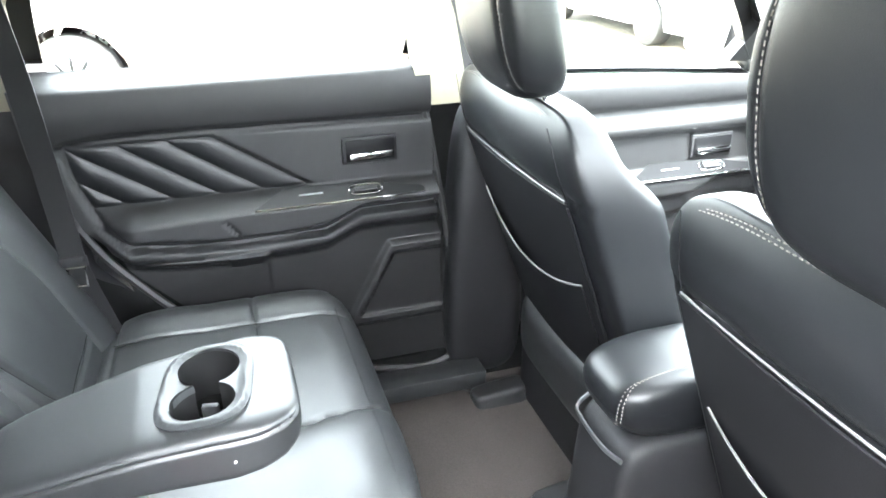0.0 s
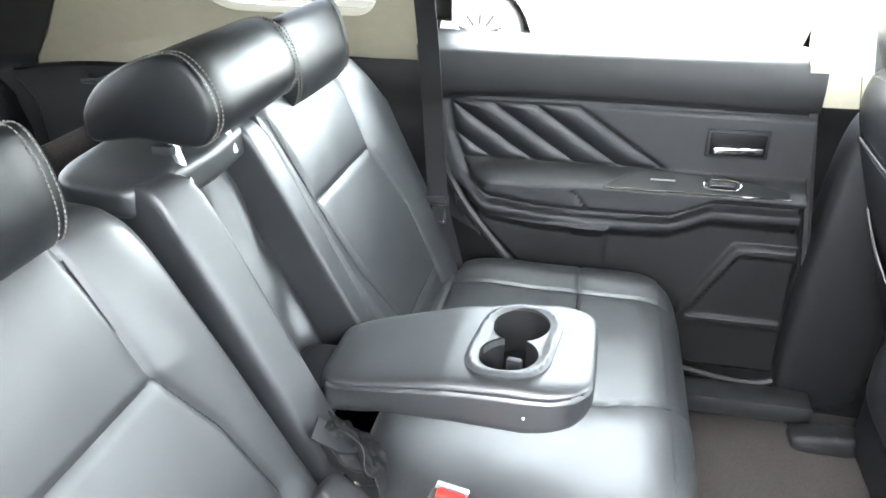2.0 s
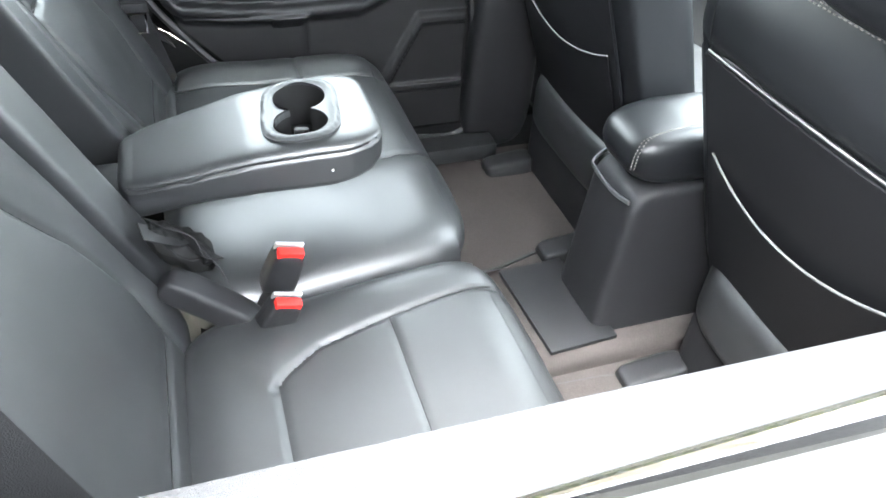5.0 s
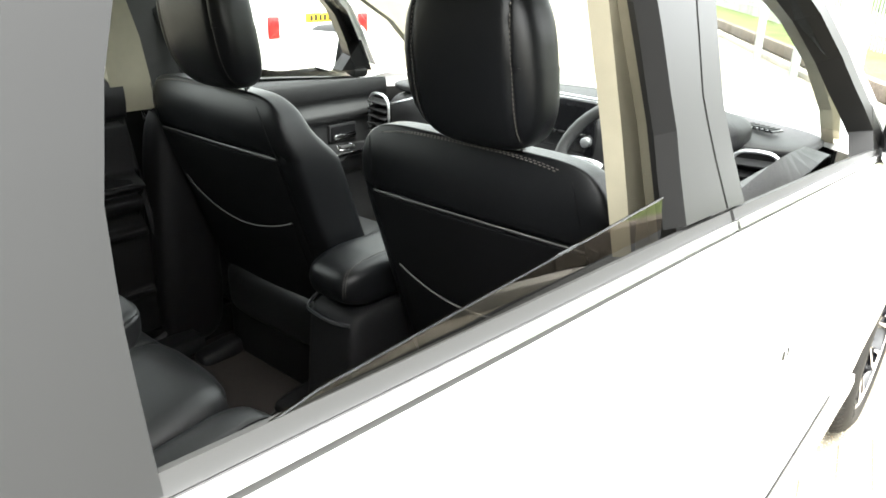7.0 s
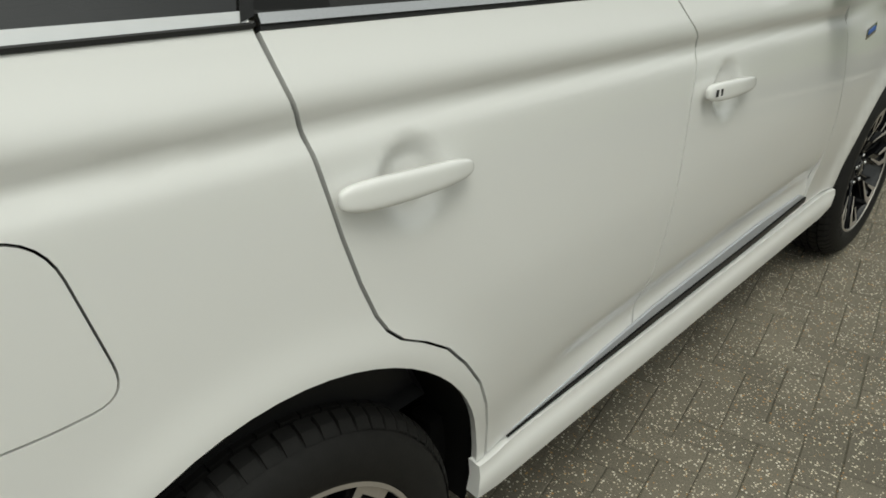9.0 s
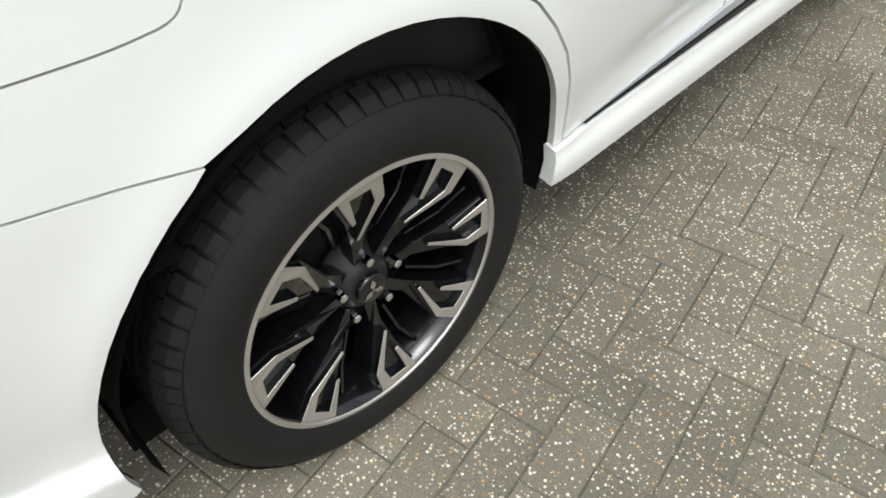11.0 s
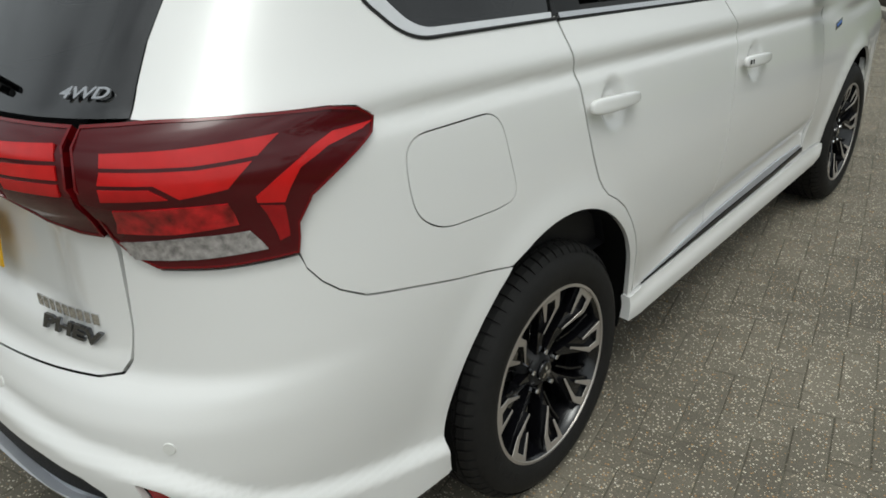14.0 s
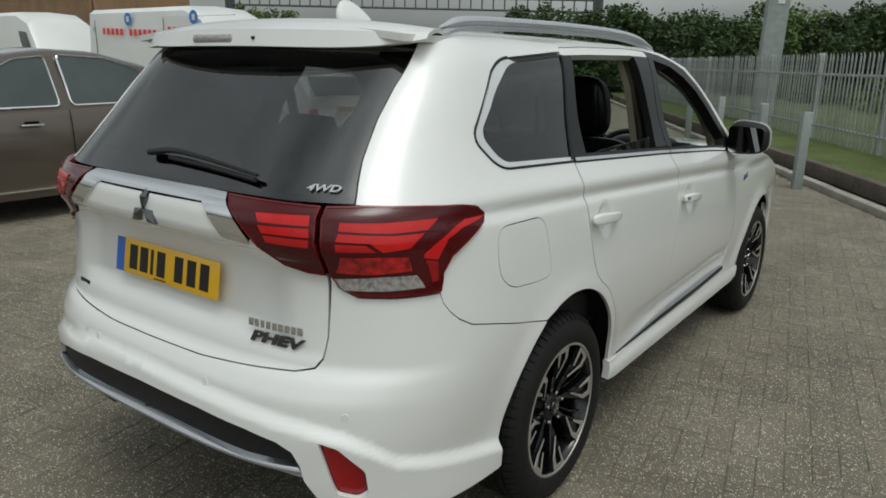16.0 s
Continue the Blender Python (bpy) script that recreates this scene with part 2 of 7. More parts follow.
def cyl(r1, r2, depth, at=(0, 0, 0), turn=None, seg=24, bevel=0.0, bm=None):
    own = bm or bmesh.new()
    m = Matrix.Translation(at) @ (turn or Matrix())
    r = bmesh.ops.create_cone(own, cap_ends=True, segments=seg, radius1=r1, radius2=r2, depth=depth, matrix=m)
    if bevel:
        edges = [e for e in {e for v in r["verts"] for e in v.link_edges} if any(len(f.verts) > 4 for f in e.link_faces)]
        bmesh.ops.bevel(own, geom=edges, offset=bevel, segments=2, profile=0.5, affect="EDGES")
    return own


def rounded(n, p, shape):
    """A rounded block: points of a cube's skin, rounded with exponent p, through shape(a, b, c), each from -1 to 1. n: cells along each axis, one number or three."""
    bm = bmesh.new()
    seen = {}
    counts = n if isinstance(n, tuple) else (n, n, n)

    def vert(v):
        key = tuple(round(k, 5) for k in v)
        if key not in seen:
            big = sum(abs(k) ** p for k in v) ** (1 / p)
            seen[key] = bm.verts.new(shape(*(k / big for k in v)))
        return seen[key]

    ticks = [[math.sin(k * math.pi / 2) * 0.35 + k * 0.65 for k in np.linspace(-1, 1, m + 1)] for m in counts]
    for axis in range(3):
        p1, p2 = (axis + 1) % 3, (axis + 2) % 3
        for side in (-1, 1):
            for i in range(counts[p1]):
                for j in range(counts[p2]):
                    ring = []
                    for a, c in ((i, j), (i + 1, j), (i + 1, j + 1), (i, j + 1)):
                        v = [0, 0, 0]
                        v[axis], v[p1], v[p2] = side, ticks[p1][a], ticks[p2][c]
                        ring.append(vert(v))
                    if len(set(ring)) == 4:
                        bm.faces.new(ring if side > 0 else ring[::-1])
    return bm


def tube(points, radius, seg=6, closed=False, flat=1.0, bm=None):
    """A round (or flat) bar along points."""
    own = bm or bmesh.new()
    pts = [Vector(p) for p in points]
    rings = []
    n = len(pts)
    for i, p in enumerate(pts):
        a, c = pts[(i - 1) % n] if closed or i else p, pts[(i + 1) % n] if closed or i < n - 1 else p
        d = (c - a).normalized()
        side = d.cross(Vector((0, 0, 1)))
        side = side.normalized() if side.length > 0.05 else d.cross(Vector((1, 0, 0))).normalized()
        up = side.cross(d)
        r = radius(i / max(n - 1, 1)) if callable(radius) else radius
        rings.append([own.verts.new(p + side * r * math.cos(k * 2 * math.pi / seg) + up * r * flat * math.sin(k * 2 * math.pi / seg)) for k in range(seg)])
    for i in range(n if closed else n - 1):
        a, c = rings[i], rings[(i + 1) % n]
        for k in range(seg):
            own.faces.new((a[k], a[(k + 1) % seg], c[(k + 1) % seg], c[k]))
    if not closed:
        own.faces.new(rings[0][::-1])
        own.faces.new(rings[-1])
    return own


def thicken(bm, depth):
    bm.normal_update()
    bmesh.ops.solidify(bm, geom=bm.faces[:], thickness=depth)


def dashes(points, step, radius, bm=None):
    """Stitches: short bars along a line."""
    own = bm or bmesh.new()
    pts = [Vector(p) for p in points]
    acc = []
    for a, c in zip(pts, pts[1:]):
        k = max(int((c - a).length / 0.001), 1)
        acc += [a.lerp(c, i / k) for i in range(k)]
    n = int(step * 1000)
    for i in range(0, len(acc) - n, n):
        tube((acc[i], acc[i + int(n * 0.62)]), radius, 4, bm=own)
    return own


def smooth_line(points, n=8):
    """Points on a Catmull-Rom curve through those given."""
    p = [Vector(k) for k in points]
    p = [2 * p[0] - p[1]] + p + [2 * p[-1] - p[-2]]
    out = []
    for i in range(1, len(p) - 2):
        for k in range(n):
            t = k / n
            out.append(0.5 * (2 * p[i] + (p[i + 1] - p[i - 1]) * t + (2 * p[i - 1] - 5 * p[i] + 4 * p[i + 1] - p[i + 2]) * t * t + (3 * p[i] - p[i - 1] - 3 * p[i + 1] + p[i + 2]) * t ** 3))
    return out + [p[-2]]


def round_poly(poly, radii, n=5):
    """A closed outline with its corners rounded: one radius for all, or one each."""
    out = []
    m = len(poly)
    for i in range(m):
        p, a, c = Vector(poly[i]), Vector(poly[i - 1]), Vector(poly[(i + 1) % m])
        r = radii[i] if isinstance(radii, (list, tuple)) else radii
        r1, r2 = min(r, (a - p).length * 0.48), min(r, (c - p).length * 0.48)
        if r <= 0:
            out.append(tuple(p))
            continue
        s, e = p + (a - p).normalized() * r1, p + (c - p).normalized() * r2
        for k in range(n + 1):
            t = k / n
            out.append(tuple(s * (1 - t) ** 2 + p * 2 * t * (1 - t) + e * t * t))
    return out


def inset(poly, d):
    """The outline moved inwards by d metres."""
    m = len(poly)
    area = sum(poly[i - 1][0] * poly[i][1] - poly[i][0] * poly[i - 1][1] for i in range(m))
    sign = 1 if area > 0 else -1
    out = []
    for i in range(m):
        p, a, c = Vector(poly[i]), Vector(poly[i - 1]), Vector(poly[(i + 1) % m])
        d1, d2 = (p - a), (c - p)
        if d1.length < 1e-9 or d2.length < 1e-9:
            out.append(tuple(p))
            continue
        n1, n2 = Vector((-d1.y, d1.x)).normalized(), Vector((-d2.y, d2.x)).normalized()
        b = n1 + n2
        b = b / max(b.length_squared, 0.6) * 2
        out.append(tuple(p + b * d * sign))
    return out


def step(v, a, c):
    t = min(max((v - a) / (c - a), 0.0), 1.0)
    return t * t * (3 - 2 * t)


def bell(v, w):
    return math.exp(-(v / w) ** 2)


def text_mesh(body, size, parent, mat, matrix, name="lettering", depth=0.002, stretch=1.0, shear=0.0, bold=0.0, label=""):
    cu = bpy.data.curves.new(name, "FONT")
    cu.body, cu.size, cu.extrude, cu.shear, cu.offset = body, size, depth, shear, bold
    cu.align_x, cu.align_y = "CENTER", "CENTER"
    tmp = bpy.data.objects.new(name, cu)
    scene.collection.objects.link(tmp)
    bpy.context.view_layer.update()
    me = bpy.data.meshes.new_from_object(tmp.evaluated_get(bpy.context.evaluated_depsgraph_get()))
    bpy.data.objects.remove(tmp)
    me.transform(matrix @ Matrix.Diagonal((stretch, 1, 1, 1)))
    me.materials.clear()
    me.materials.append(mat)
    ob = new(name, me)
    ob.parent = parent
    return tagged(ob, label)


# ---------------------------------------------------------------- the car's skin
# u runs along the side as y does, and behind u = Y_CORNER round the corner to the middle of the tail; z is the height.
Y_CORNER, POWER = -0.30, 3.6
WIDE = [(.10, .76), (.18, .81), (.25, .846), (.30, .862), (.40, .866), (.46, .868), (.55, .884), (.65, .895), (.78, .900), (.90, .893), (1.0, .884),
        (1.08, .874), (1.14, .864), (1.20, .843), (1.26, .814), (1.34, .782), (1.45, .745), (1.55, .705), (1.60, .675), (1.65, .61), (1.7, .5)]
TAIL = [(.10, -.80), (.20, -.93), (.28, -1.00), (.36, -1.04), (.45, -1.055), (.58, -1.06), (.68, -1.05), (.735, -1.02), (.76, -.985), (.85, -.975), (1.0, -.965),
        (1.05, -.985), (1.09, -1.02), (1.17, -1.01), (1.21, -.955), (1.30, -.875), (1.45, -.735), (1.58, -.60), (1.65, -.52), (1.7, -.46)]
_zs = np.linspace(0.0, 1.8, 1801)


def _table(points, sigma):
    v = np.interp(_zs, [p[0] for p in points], [p[1] for p in points])
    k = np.exp(-0.5 * (np.arange(-90, 91) * 0.001 / sigma) ** 2)
    return np.convolve(np.pad(v, 90, mode="edge"), k / k.sum(), mode="valid")


WIDE_T, TAIL_T = _table(WIDE, 0.028), _table(TAIL, 0.011)
_th = np.linspace(0, math.pi / 2, 4001)
_cx, _cy = 0.88 * np.cos(_th) ** (2 / POWER), 0.68 * np.sin(_th) ** (2 / POWER)
ARC = np.concatenate(([0], np.cumsum(np.hypot(np.diff(_cx), np.diff(_cy)))))
U_MID = Y_CORNER - float(ARC[-1])


def ridge(u):
    """The height of the ledge round the lower bumper."""
    return float(np.interp(u, [U_MID, -1.38, -1.22, -1.03, -0.93, -0.86, -0.79, -0.72, -0.41, -0.30], [.664, .658, .648, .628, .606, .570, .522, .500, .414, .402]))


def skin(u, z, off=0.0):
    """The right-hand skin of the car's body at (u, z), off metres outside it."""
    k = min(max(z, 0.0), 1.8) * 1000
    i = min(int(k), 1799)
    f = k - i
    w = WIDE_T[i] * (1 - f) + WIDE_T[i + 1] * f
    fade = step(u, -0.85, -0.35)
    crease = 1.117 - 0.052 * u
    w -= 0.010 * bell(z - crease, 0.021) * fade
    w += 0.005 * bell(z - crease - 0.045, 0.030) * fade
    if u > 2.2:
        w -= 0.05 * ((u - 2.2) / 1.0) ** 2
    arch = math.hypot(u - 0.01, z - 0.38)
    w += 0.009 * bell(arch - 0.42, 0.05) * step(z, 0.30, 0.45)
    arch = math.hypot(u - 2.67, z - 0.37)
    w += 0.016 * bell(arch - 0.40, 0.05) * step(z, 0.30, 0.45)
    if u >= Y_CORNER:
        x, y = w, u
    else:
        r = TAIL_T[i] * (1 - f) + TAIL_T[i + 1] * f
        t = float(np.interp(Y_CORNER - u, ARC, _th))
        x, y = w * math.cos(t) ** (2 / POWER) if t < math.pi / 2 - 1e-6 else 0.0, Y_CORNER + (r - Y_CORNER) * math.sin(t) ** (2 / POWER)
    if u < -0.29:
        out = 0.023 * step(ridge(u) - z, -0.010, 0.032)
        nx, ny = max(x / w, 0) ** 3, -max((Y_CORNER - y) / 0.7, 0) ** 2
        k = math.hypot(nx, ny) or 1.0
        x, y = x + out * nx / k, y + out * ny / k
    p = Vector((x, y, z))
    if off:
        p += skin_normal(u, z) * off
    return p


def skin_normal(u, z, e=0.004):
    if u - e < U_MID:
        u = U_MID + e
    d = (skin(u + e, z) - skin(u - e, z)).cross(skin(u, z + e) - skin(u, z - e))
    return d.normalized()


def flat_fill(outer, holes=(), grid=0.035, bands=()):
    """The outline filled and cut into small cells: points in the plane and triangles or quads."""
    bm = bmesh.new()
    for loop in (outer, *holes):
        vs = [bm.verts.new((p[0], p[1], 0)) for p in loop]
        for i in range(len(vs)):
            bm.edges.new((vs[i - 1], vs[i]))
    if holes:
        bmesh.ops.triangle_fill(bm, use_beauty=True, use_dissolve=False, edges=bm.edges[:], normal=(0, 0, 1))
    else:
        bm.faces.new(bm.verts[:])
    lo, hi = [min(p[k] for p in outer) for k in (0, 1)], [max(p[k] for p in outer) for k in (0, 1)]
    for axis in (0, 1):
        n = int((hi[axis] - lo[axis]) / grid)
        cuts = [lo[axis] + (i + 0.5) * (hi[axis] - lo[axis]) / max(n, 1) for i in range(n)]
        if axis == 1:
            cuts += [b for b in bands if lo[1] < b < hi[1]]
        for c in cuts:
            co, no = [0, 0, 0], [0, 0, 0]
            co[axis], no[axis] = c, 1
            bmesh.ops.bisect_plane(bm, geom=bm.verts[:] + bm.edges[:] + bm.faces[:], dist=1e-6, plane_co=co, plane_no=no)
    bmesh.ops.triangulate(bm, faces=[f for f in bm.faces if len(f.verts) > 4])
    bmesh.ops.recalc_face_normals(bm, faces=bm.faces)
    if sum(f.normal.z for f in bm.faces) < 0:
        bmesh.ops.reverse_faces(bm, faces=bm.faces)
    bm.verts.index_update()
    pts = [(v.co.x, v.co.y) for v in bm.verts]
    faces = [[v.index for v in f.verts] for f in bm.faces]
    rim = []
    for e in bm.edges:
        if len(e.link_faces) == 1:
            f = e.link_faces[0]
            for lp in f.loops:
                if lp.edge == e:
                    rim.append((lp.vert.index, lp.link_loop_next.vert.index))
    bm.free()
    return pts, faces, rim


def panel(name, outer, mat, parent, holes=(), off=0.0, lip=0.014, grid=0.035, label="", left=False, surface=skin, normal=skin_normal, shape=None, mirror_join=False):
    """A sheet of the car's skin inside an outline in (u, z), its edge turned in by lip. shape(u, z): metres that it stands out further."""
    pts, faces, rim = flat_fill(outer, holes, grid)
    sign = -1 if left else 1
    verts, norms = [], []
    e = 0.003
    for u, z in pts:
        n = normal(u, z)
        o = off + (shape(u, z) if shape else 0)
        verts.append(surface(u, z) + n * o)
        if shape:
            a = (surface(u + e, z) + normal(u + e, z) * shape(u + e, z)) - (surface(u - e, z) + normal(u - e, z) * shape(u - e, z))
            c = (surface(u, z + e) + normal(u, z + e) * shape(u, z + e)) - (surface(u, z - e) + normal(u, z - e) * shape(u, z - e))
            n = a.cross(c).normalized()
        norms.append(n)
    loops = [norms[i] for f in faces for i in f]
    count = len(verts)
    if lip:
        inner = {}
        for a, c in rim:
            for i in (a, c):
                if i not in inner:
                    inner[i] = len(verts)
                    verts.append(verts[i] - norms[i] * lip)
            f = [c, a, inner[a], inner[c]]
            nn = (verts[a] - verts[c]).cross(verts[inner[a]] - verts[a])
            nn = nn.normalized() if nn.length > 0 else norms[a]
            faces.append(f)
            loops += [nn] * 4
    if left:
        verts = [Vector((-v.x, v.y, v.z)) for v in verts]
        new_loops, k = [], 0
        for f in faces:
            ring = loops[k:k + len(f)]
            new_loops += [Vector((-v.x, v.y, v.z)) for v in ring[::-1]]
            k += len(f)
        faces, loops = [f[::-1] for f in faces], new_loops
    if mirror_join:
        base = len(verts)
        nf, nl, k = [], [], 0
        for f in faces:
            ring = loops[k:k + len(f)]
            k += len(f)
            nf.append([i + base for i in f[::-1]])
            nl += [Vector((-v.x, v.y, v.z)) for v in ring[::-1]]
        verts = verts + [Vector((-v.x, v.y, v.z)) for v in verts]
        faces, loops = faces + nf, loops + nl
    return link(name, verts, faces, mat, parent, label, loops)


def arc(cx, cz, r, a0, a1, n=18):
    return [(cx + r * math.cos(radians(a0 + (a1 - a0) * k / n)), cz + r * math.sin(radians(a0 + (a1 - a0) * k / n))) for k in range(n + 1)]


def belt(u):
    """The height of the window sills outside."""
    return float(np.interp(u, [-.5, -.3, .08, .5, .85, 1.1, 1.6, 2.0], [1.252, 1.246, 1.234, 1.212, 1.194, 1.179, 1.147, 1.112]))


# outlines shared by neighbours, in (u, z)
REAR_SEAM = [(.082, 1.222), (.092, 1.165), (.106, 1.115), (.118, 1.05), (.134, .97), (.152, .90), (.172, .842), (.188, .813), (.212, .788), (.256, .762),
             (.305, .725), (.348, .672), (.388, .61), (.413, .545), (.428, .48), (.434, .405)]
MID_SEAM = [(.988, 1.172), (1.03, 1.12), (1.066, 1.085), (1.075, 1.062), (1.064, 1.03), (1.045, .95), (1.02, .80), (1.0, .68), (.977, .55), (.967, .47), (.964, .405)]
FRONT_SEAM = [(1.96, 1.09), (1.98, 1.0), (2.02, .85), (2.04, .70), (2.03, .55), (2.01, .405)]
REAR_ARCH = arc(-.003, .388, .412, 2, 188, 34)
FRONT_ARCH = arc(2.67, .375, .400, 3, 180, 30)
LIGHT_OUT = [(-.985, 1.192), (-.87, 1.196), (-.73, 1.192), (-.60, 1.184), (-.545, 1.175), (-.512, 1.155), (-.525, 1.122), (-.592, 1.088), (-.665, 1.054), (-.703, 1.015),
             (-.716, .964), (-.84, .961), (-.94, .963), (-.985, .985), (-1.004, 1.020)]
LIGHT_IN = [(-.993, 1.192), (-1.012, 1.018), (-1.06, 1.020), (-1.126, 1.036), (-1.175, 1.085), (-1.215, 1.12), (-1.305, 1.197)]
FUEL = round_poly([(-.465, 1.101), (-.195, 1.093), (-.158, .895), (-.245, .893), (-.415, .908), (-.487, .968)], [.06, .055, .045, .03, .05, .07], 7)
BUMPER_SEAM = [(-.716, .964), (-.708, .935), (-.685, .905), (-.655, .880), (-.605, .853), (-.50, .828), (-.372, .794), (-.205, .756)]
TAILGATE_SIDE = [(-.99, 1.19), (-1.012, 1.012), (-1.021, .847), (-1.033, .788), (-1.052, .760), (-1.10, .748), (-1.215, .740), (-1.43, .727)]
QUARTER_GLASS = round_poly([(-.17, 1.552), (.222, 1.580), (.128, 1.39), (.074, 1.247), (-.360, 1.268), (-.470, 1.356)], [.05, .004, 0, .006, .05, .05], 7)
QUARTER_HOLE = round_poly([(-.235, 1.565), (.232, 1.596), (.134, 1.39), (.078, 1.231), (-.387, 1.251), (-.530, 1.351)], [.07, .004, 0, .004, .06, .06], 7)


# ---------------------------------------------------------------- the white car
car = thing("white_suv", "white five-door SUV with lowered side windows, parked on block paving", "car")
SIDES = (("right", False), ("left", True))

roof_edge = [(-.43, 1.624), (-.2, 1.628), (.1, 1.634), (.45, 1.638), (.8, 1.637), (1.1, 1.627), (1.3, 1.604)]


def roof_z(u):
    return float(np.interp(u, [p[0] for p in roof_edge], [p[1] for p in roof_edge]))


def door_shape(cu, cz):
    """The dish behind a handle, and the hollow above the sill."""
    def shape(u, z):
        dish = -0.016 * step(1 - math.hypot((u - cu) / .072, (z - cz) / .072), 0.0, 0.55)
        return dish - 0.014 * bell(z - (.48 + .03 * step(u, .45, 1.9)), .045) * step(u, .48, .85)
    return shape


for side, left in SIDES:
    tail_edge = [(-.80, 1.615), (-.835, 1.567), (-.882, 1.482), (-.910, 1.40), (-.922, 1.30), (-.920, 1.24), (-.914, 1.200)]
    quarter = [(.252, 1.622), (-.10, 1.628), (-.40, 1.626), (-.70, 1.622)] + tail_edge + LIGHT_OUT[1:11] + BUMPER_SEAM[1:]
    quarter += [p for p in REAR_ARCH[::-1] if p[0] > -.16]
    quarter += [(.405, .40), (.430, .40)] + [(p[0] - .004, p[1]) for p in REAR_SEAM[::-1]] + [(.076, 1.24), (.130, 1.39), (.228, 1.58)]
    rear_cut = round_poly([(-.235, 1.565), (.2265, 1.596), (.128, 1.39), (.072, 1.231), (-.387, 1.251), (-.530, 1.351)], [.07, .004, 0, .004, .06, .06], 7)
    panel("quarter_panel", quarter, WHITE, car, [rear_cut] + ([] if left else [FUEL]), left=left, grid=0.03 if left else 0.015)
    if not left:
        panel("fuel_flap", inset(FUEL, .003), WHITE, car, left=left, off=0.0005)
    # rear bumper half, from the arch round to the middle
    bumper = [(-.205, .752)] + [(p[0], p[1] - .004) for p in BUMPER_SEAM[::-1][1:-1]] + [(-.718, .959)] + [(p[0], p[1] - .005) for p in LIGHT_OUT[11:13]] + [(-.990, .982), (-1.007, 1.012)]
    bumper += [(p[0] + .002, p[1] - .0008 * (p[1] < .78)) for p in TAILGATE_SIDE[2:]] + [(U_MID, .7242)]
    bumper += [(U_MID, .603), (-1.38, .600), (-1.20, .588), (-1.10, .572), (-1.055, .550), (-1.03, .508), (-1.02, .468), (-.99, .42), (-.96, .375)]
    bumper += [(-.85, .350), (-.65, .332), (-.42, .325)] + [p for p in REAR_ARCH[::-1] if p[0] < -.2 and p[1] < .742]
    hole = round_poly([(-.988, .588), (-.938, .572), (-.868, .50), (-.858, .432), (-.885, .415), (-.935, .430)], .010, 3)
    panel("rear_bumper", bumper, WHITE, car, [hole], left=left, grid=0.026 if left else 0.0115)
    panel("reflector", inset(hole, .002), LENS_RED, car, off=-.016, left=left, grid=.02, lip=.006, label="red rear reflector")
    panel("bumper_insert", [(U_MID, .600), (-1.38, .597), (-1.20, .585), (-1.10, .569), (-1.058, .547), (-1.034, .512), (-1.20, .507), (-1.38, .513), (U_MID, .516)],
          BLACK_TRIM, car, off=-.016, left=left, grid=.03, lip=.01, label="black textured lower bumper insert")
    panel("skid_plate", [(U_MID, .513), (-1.38, .510), (-1.20, .504), (-1.034, .508), (-1.012, .458), (-1.05, .462), (-1.17, .478), (-1.38, .478), (U_MID, .480)],
          SKID, car, off=-.002, left=left, grid=.016, lip=.05, shape=lambda u, z: .010 * bell(z - .498, .010) - .020 * step(.488 - z, 0, .014), label="silver painted skid plate")
    panel("bumper_underside", [(U_MID, .476), (-1.17, .474), (-1.03, .455), (-.965, .378), (-.85, .353), (-.43, .328), (-.45, .20), (U_MID, .20)], BLACK_TRIM, car, off=-.05, left=left, lip=.0, grid=.05, shape=lambda u, z: -.45 * (.48 - z) * step(-u, .95, 1.1))

    # doors
    rear_door = [(p[0] + .003, p[1]) for p in REAR_SEAM[1:]] + [(.55, .402), (.955, .402)] + [(p[0] - .003, p[1]) for p in MID_SEAM[::-1][1:]]
    drop = .045 if left else 0.0
    rear_door += [(u, belt(u) - .009 - drop) for u in (.98, .85, .5, .25, .085)]
    door_r = panel("rear_door", rear_door, WHITE, car, left=left, grid=0.024 if left else 0.012, shape=door_shape(.262, 1.008))
    front_door = [(p[0] + .003, p[1]) for p in MID_SEAM] + [(1.5, .402), (2.0, .402)] + [(p[0] - .003, p[1]) for p in FRONT_SEAM[::-1][1:]]
    front_door += [(u, belt(u) - .009 - drop) for u in (1.85, 1.6, 1.3, .994)]
    door_f = panel("front_door", front_door, WHITE, car, left=left, grid=0.024 if left else 0.014, shape=door_shape(1.215, .952))
    fender = [(p[0] + .003, p[1]) for p in FRONT_SEAM] + [(2.27, .405)] + FRONT_ARCH[::-1] + [(3.07, .44), (3.2, .50), (3.28, .62), (3.27, .84), (3.1, .95), (2.7, 1.03), (2.3, 1.075), (2.05, 1.10)]
    panel("front_fender", fender, WHITE, car, left=left, grid=0.04)
    # sill below the doors
    panel("sill_skirt", [(.408, .397), (2.27, .397), (2.27, .335), (2.2, .315), (.47, .315), (.40, .325)], WHITE, car, left=left, off=.010, lip=.03, shape=lambda u, z: .012 * step(.40 - z, 0, .04))
    panel("door_garnish", [(.52, .408), (1.05, .452), (1.65, .470), (1.96, .464), (2.0, .447), (1.65, .434), (1.05, .426)], SKID, car, left=left, off=.002, lip=.006, grid=.05, label="silver door garnish")
    panel("garnish_strip", [(.50, .402), (1.05, .422), (1.65, .430), (2.01, .442), (2.01, .424), (1.65, .412), (1.05, .406)], BLACK_FILM, car, left=left, off=.006, lip=.006, grid=.05, label="black strip below the garnish")

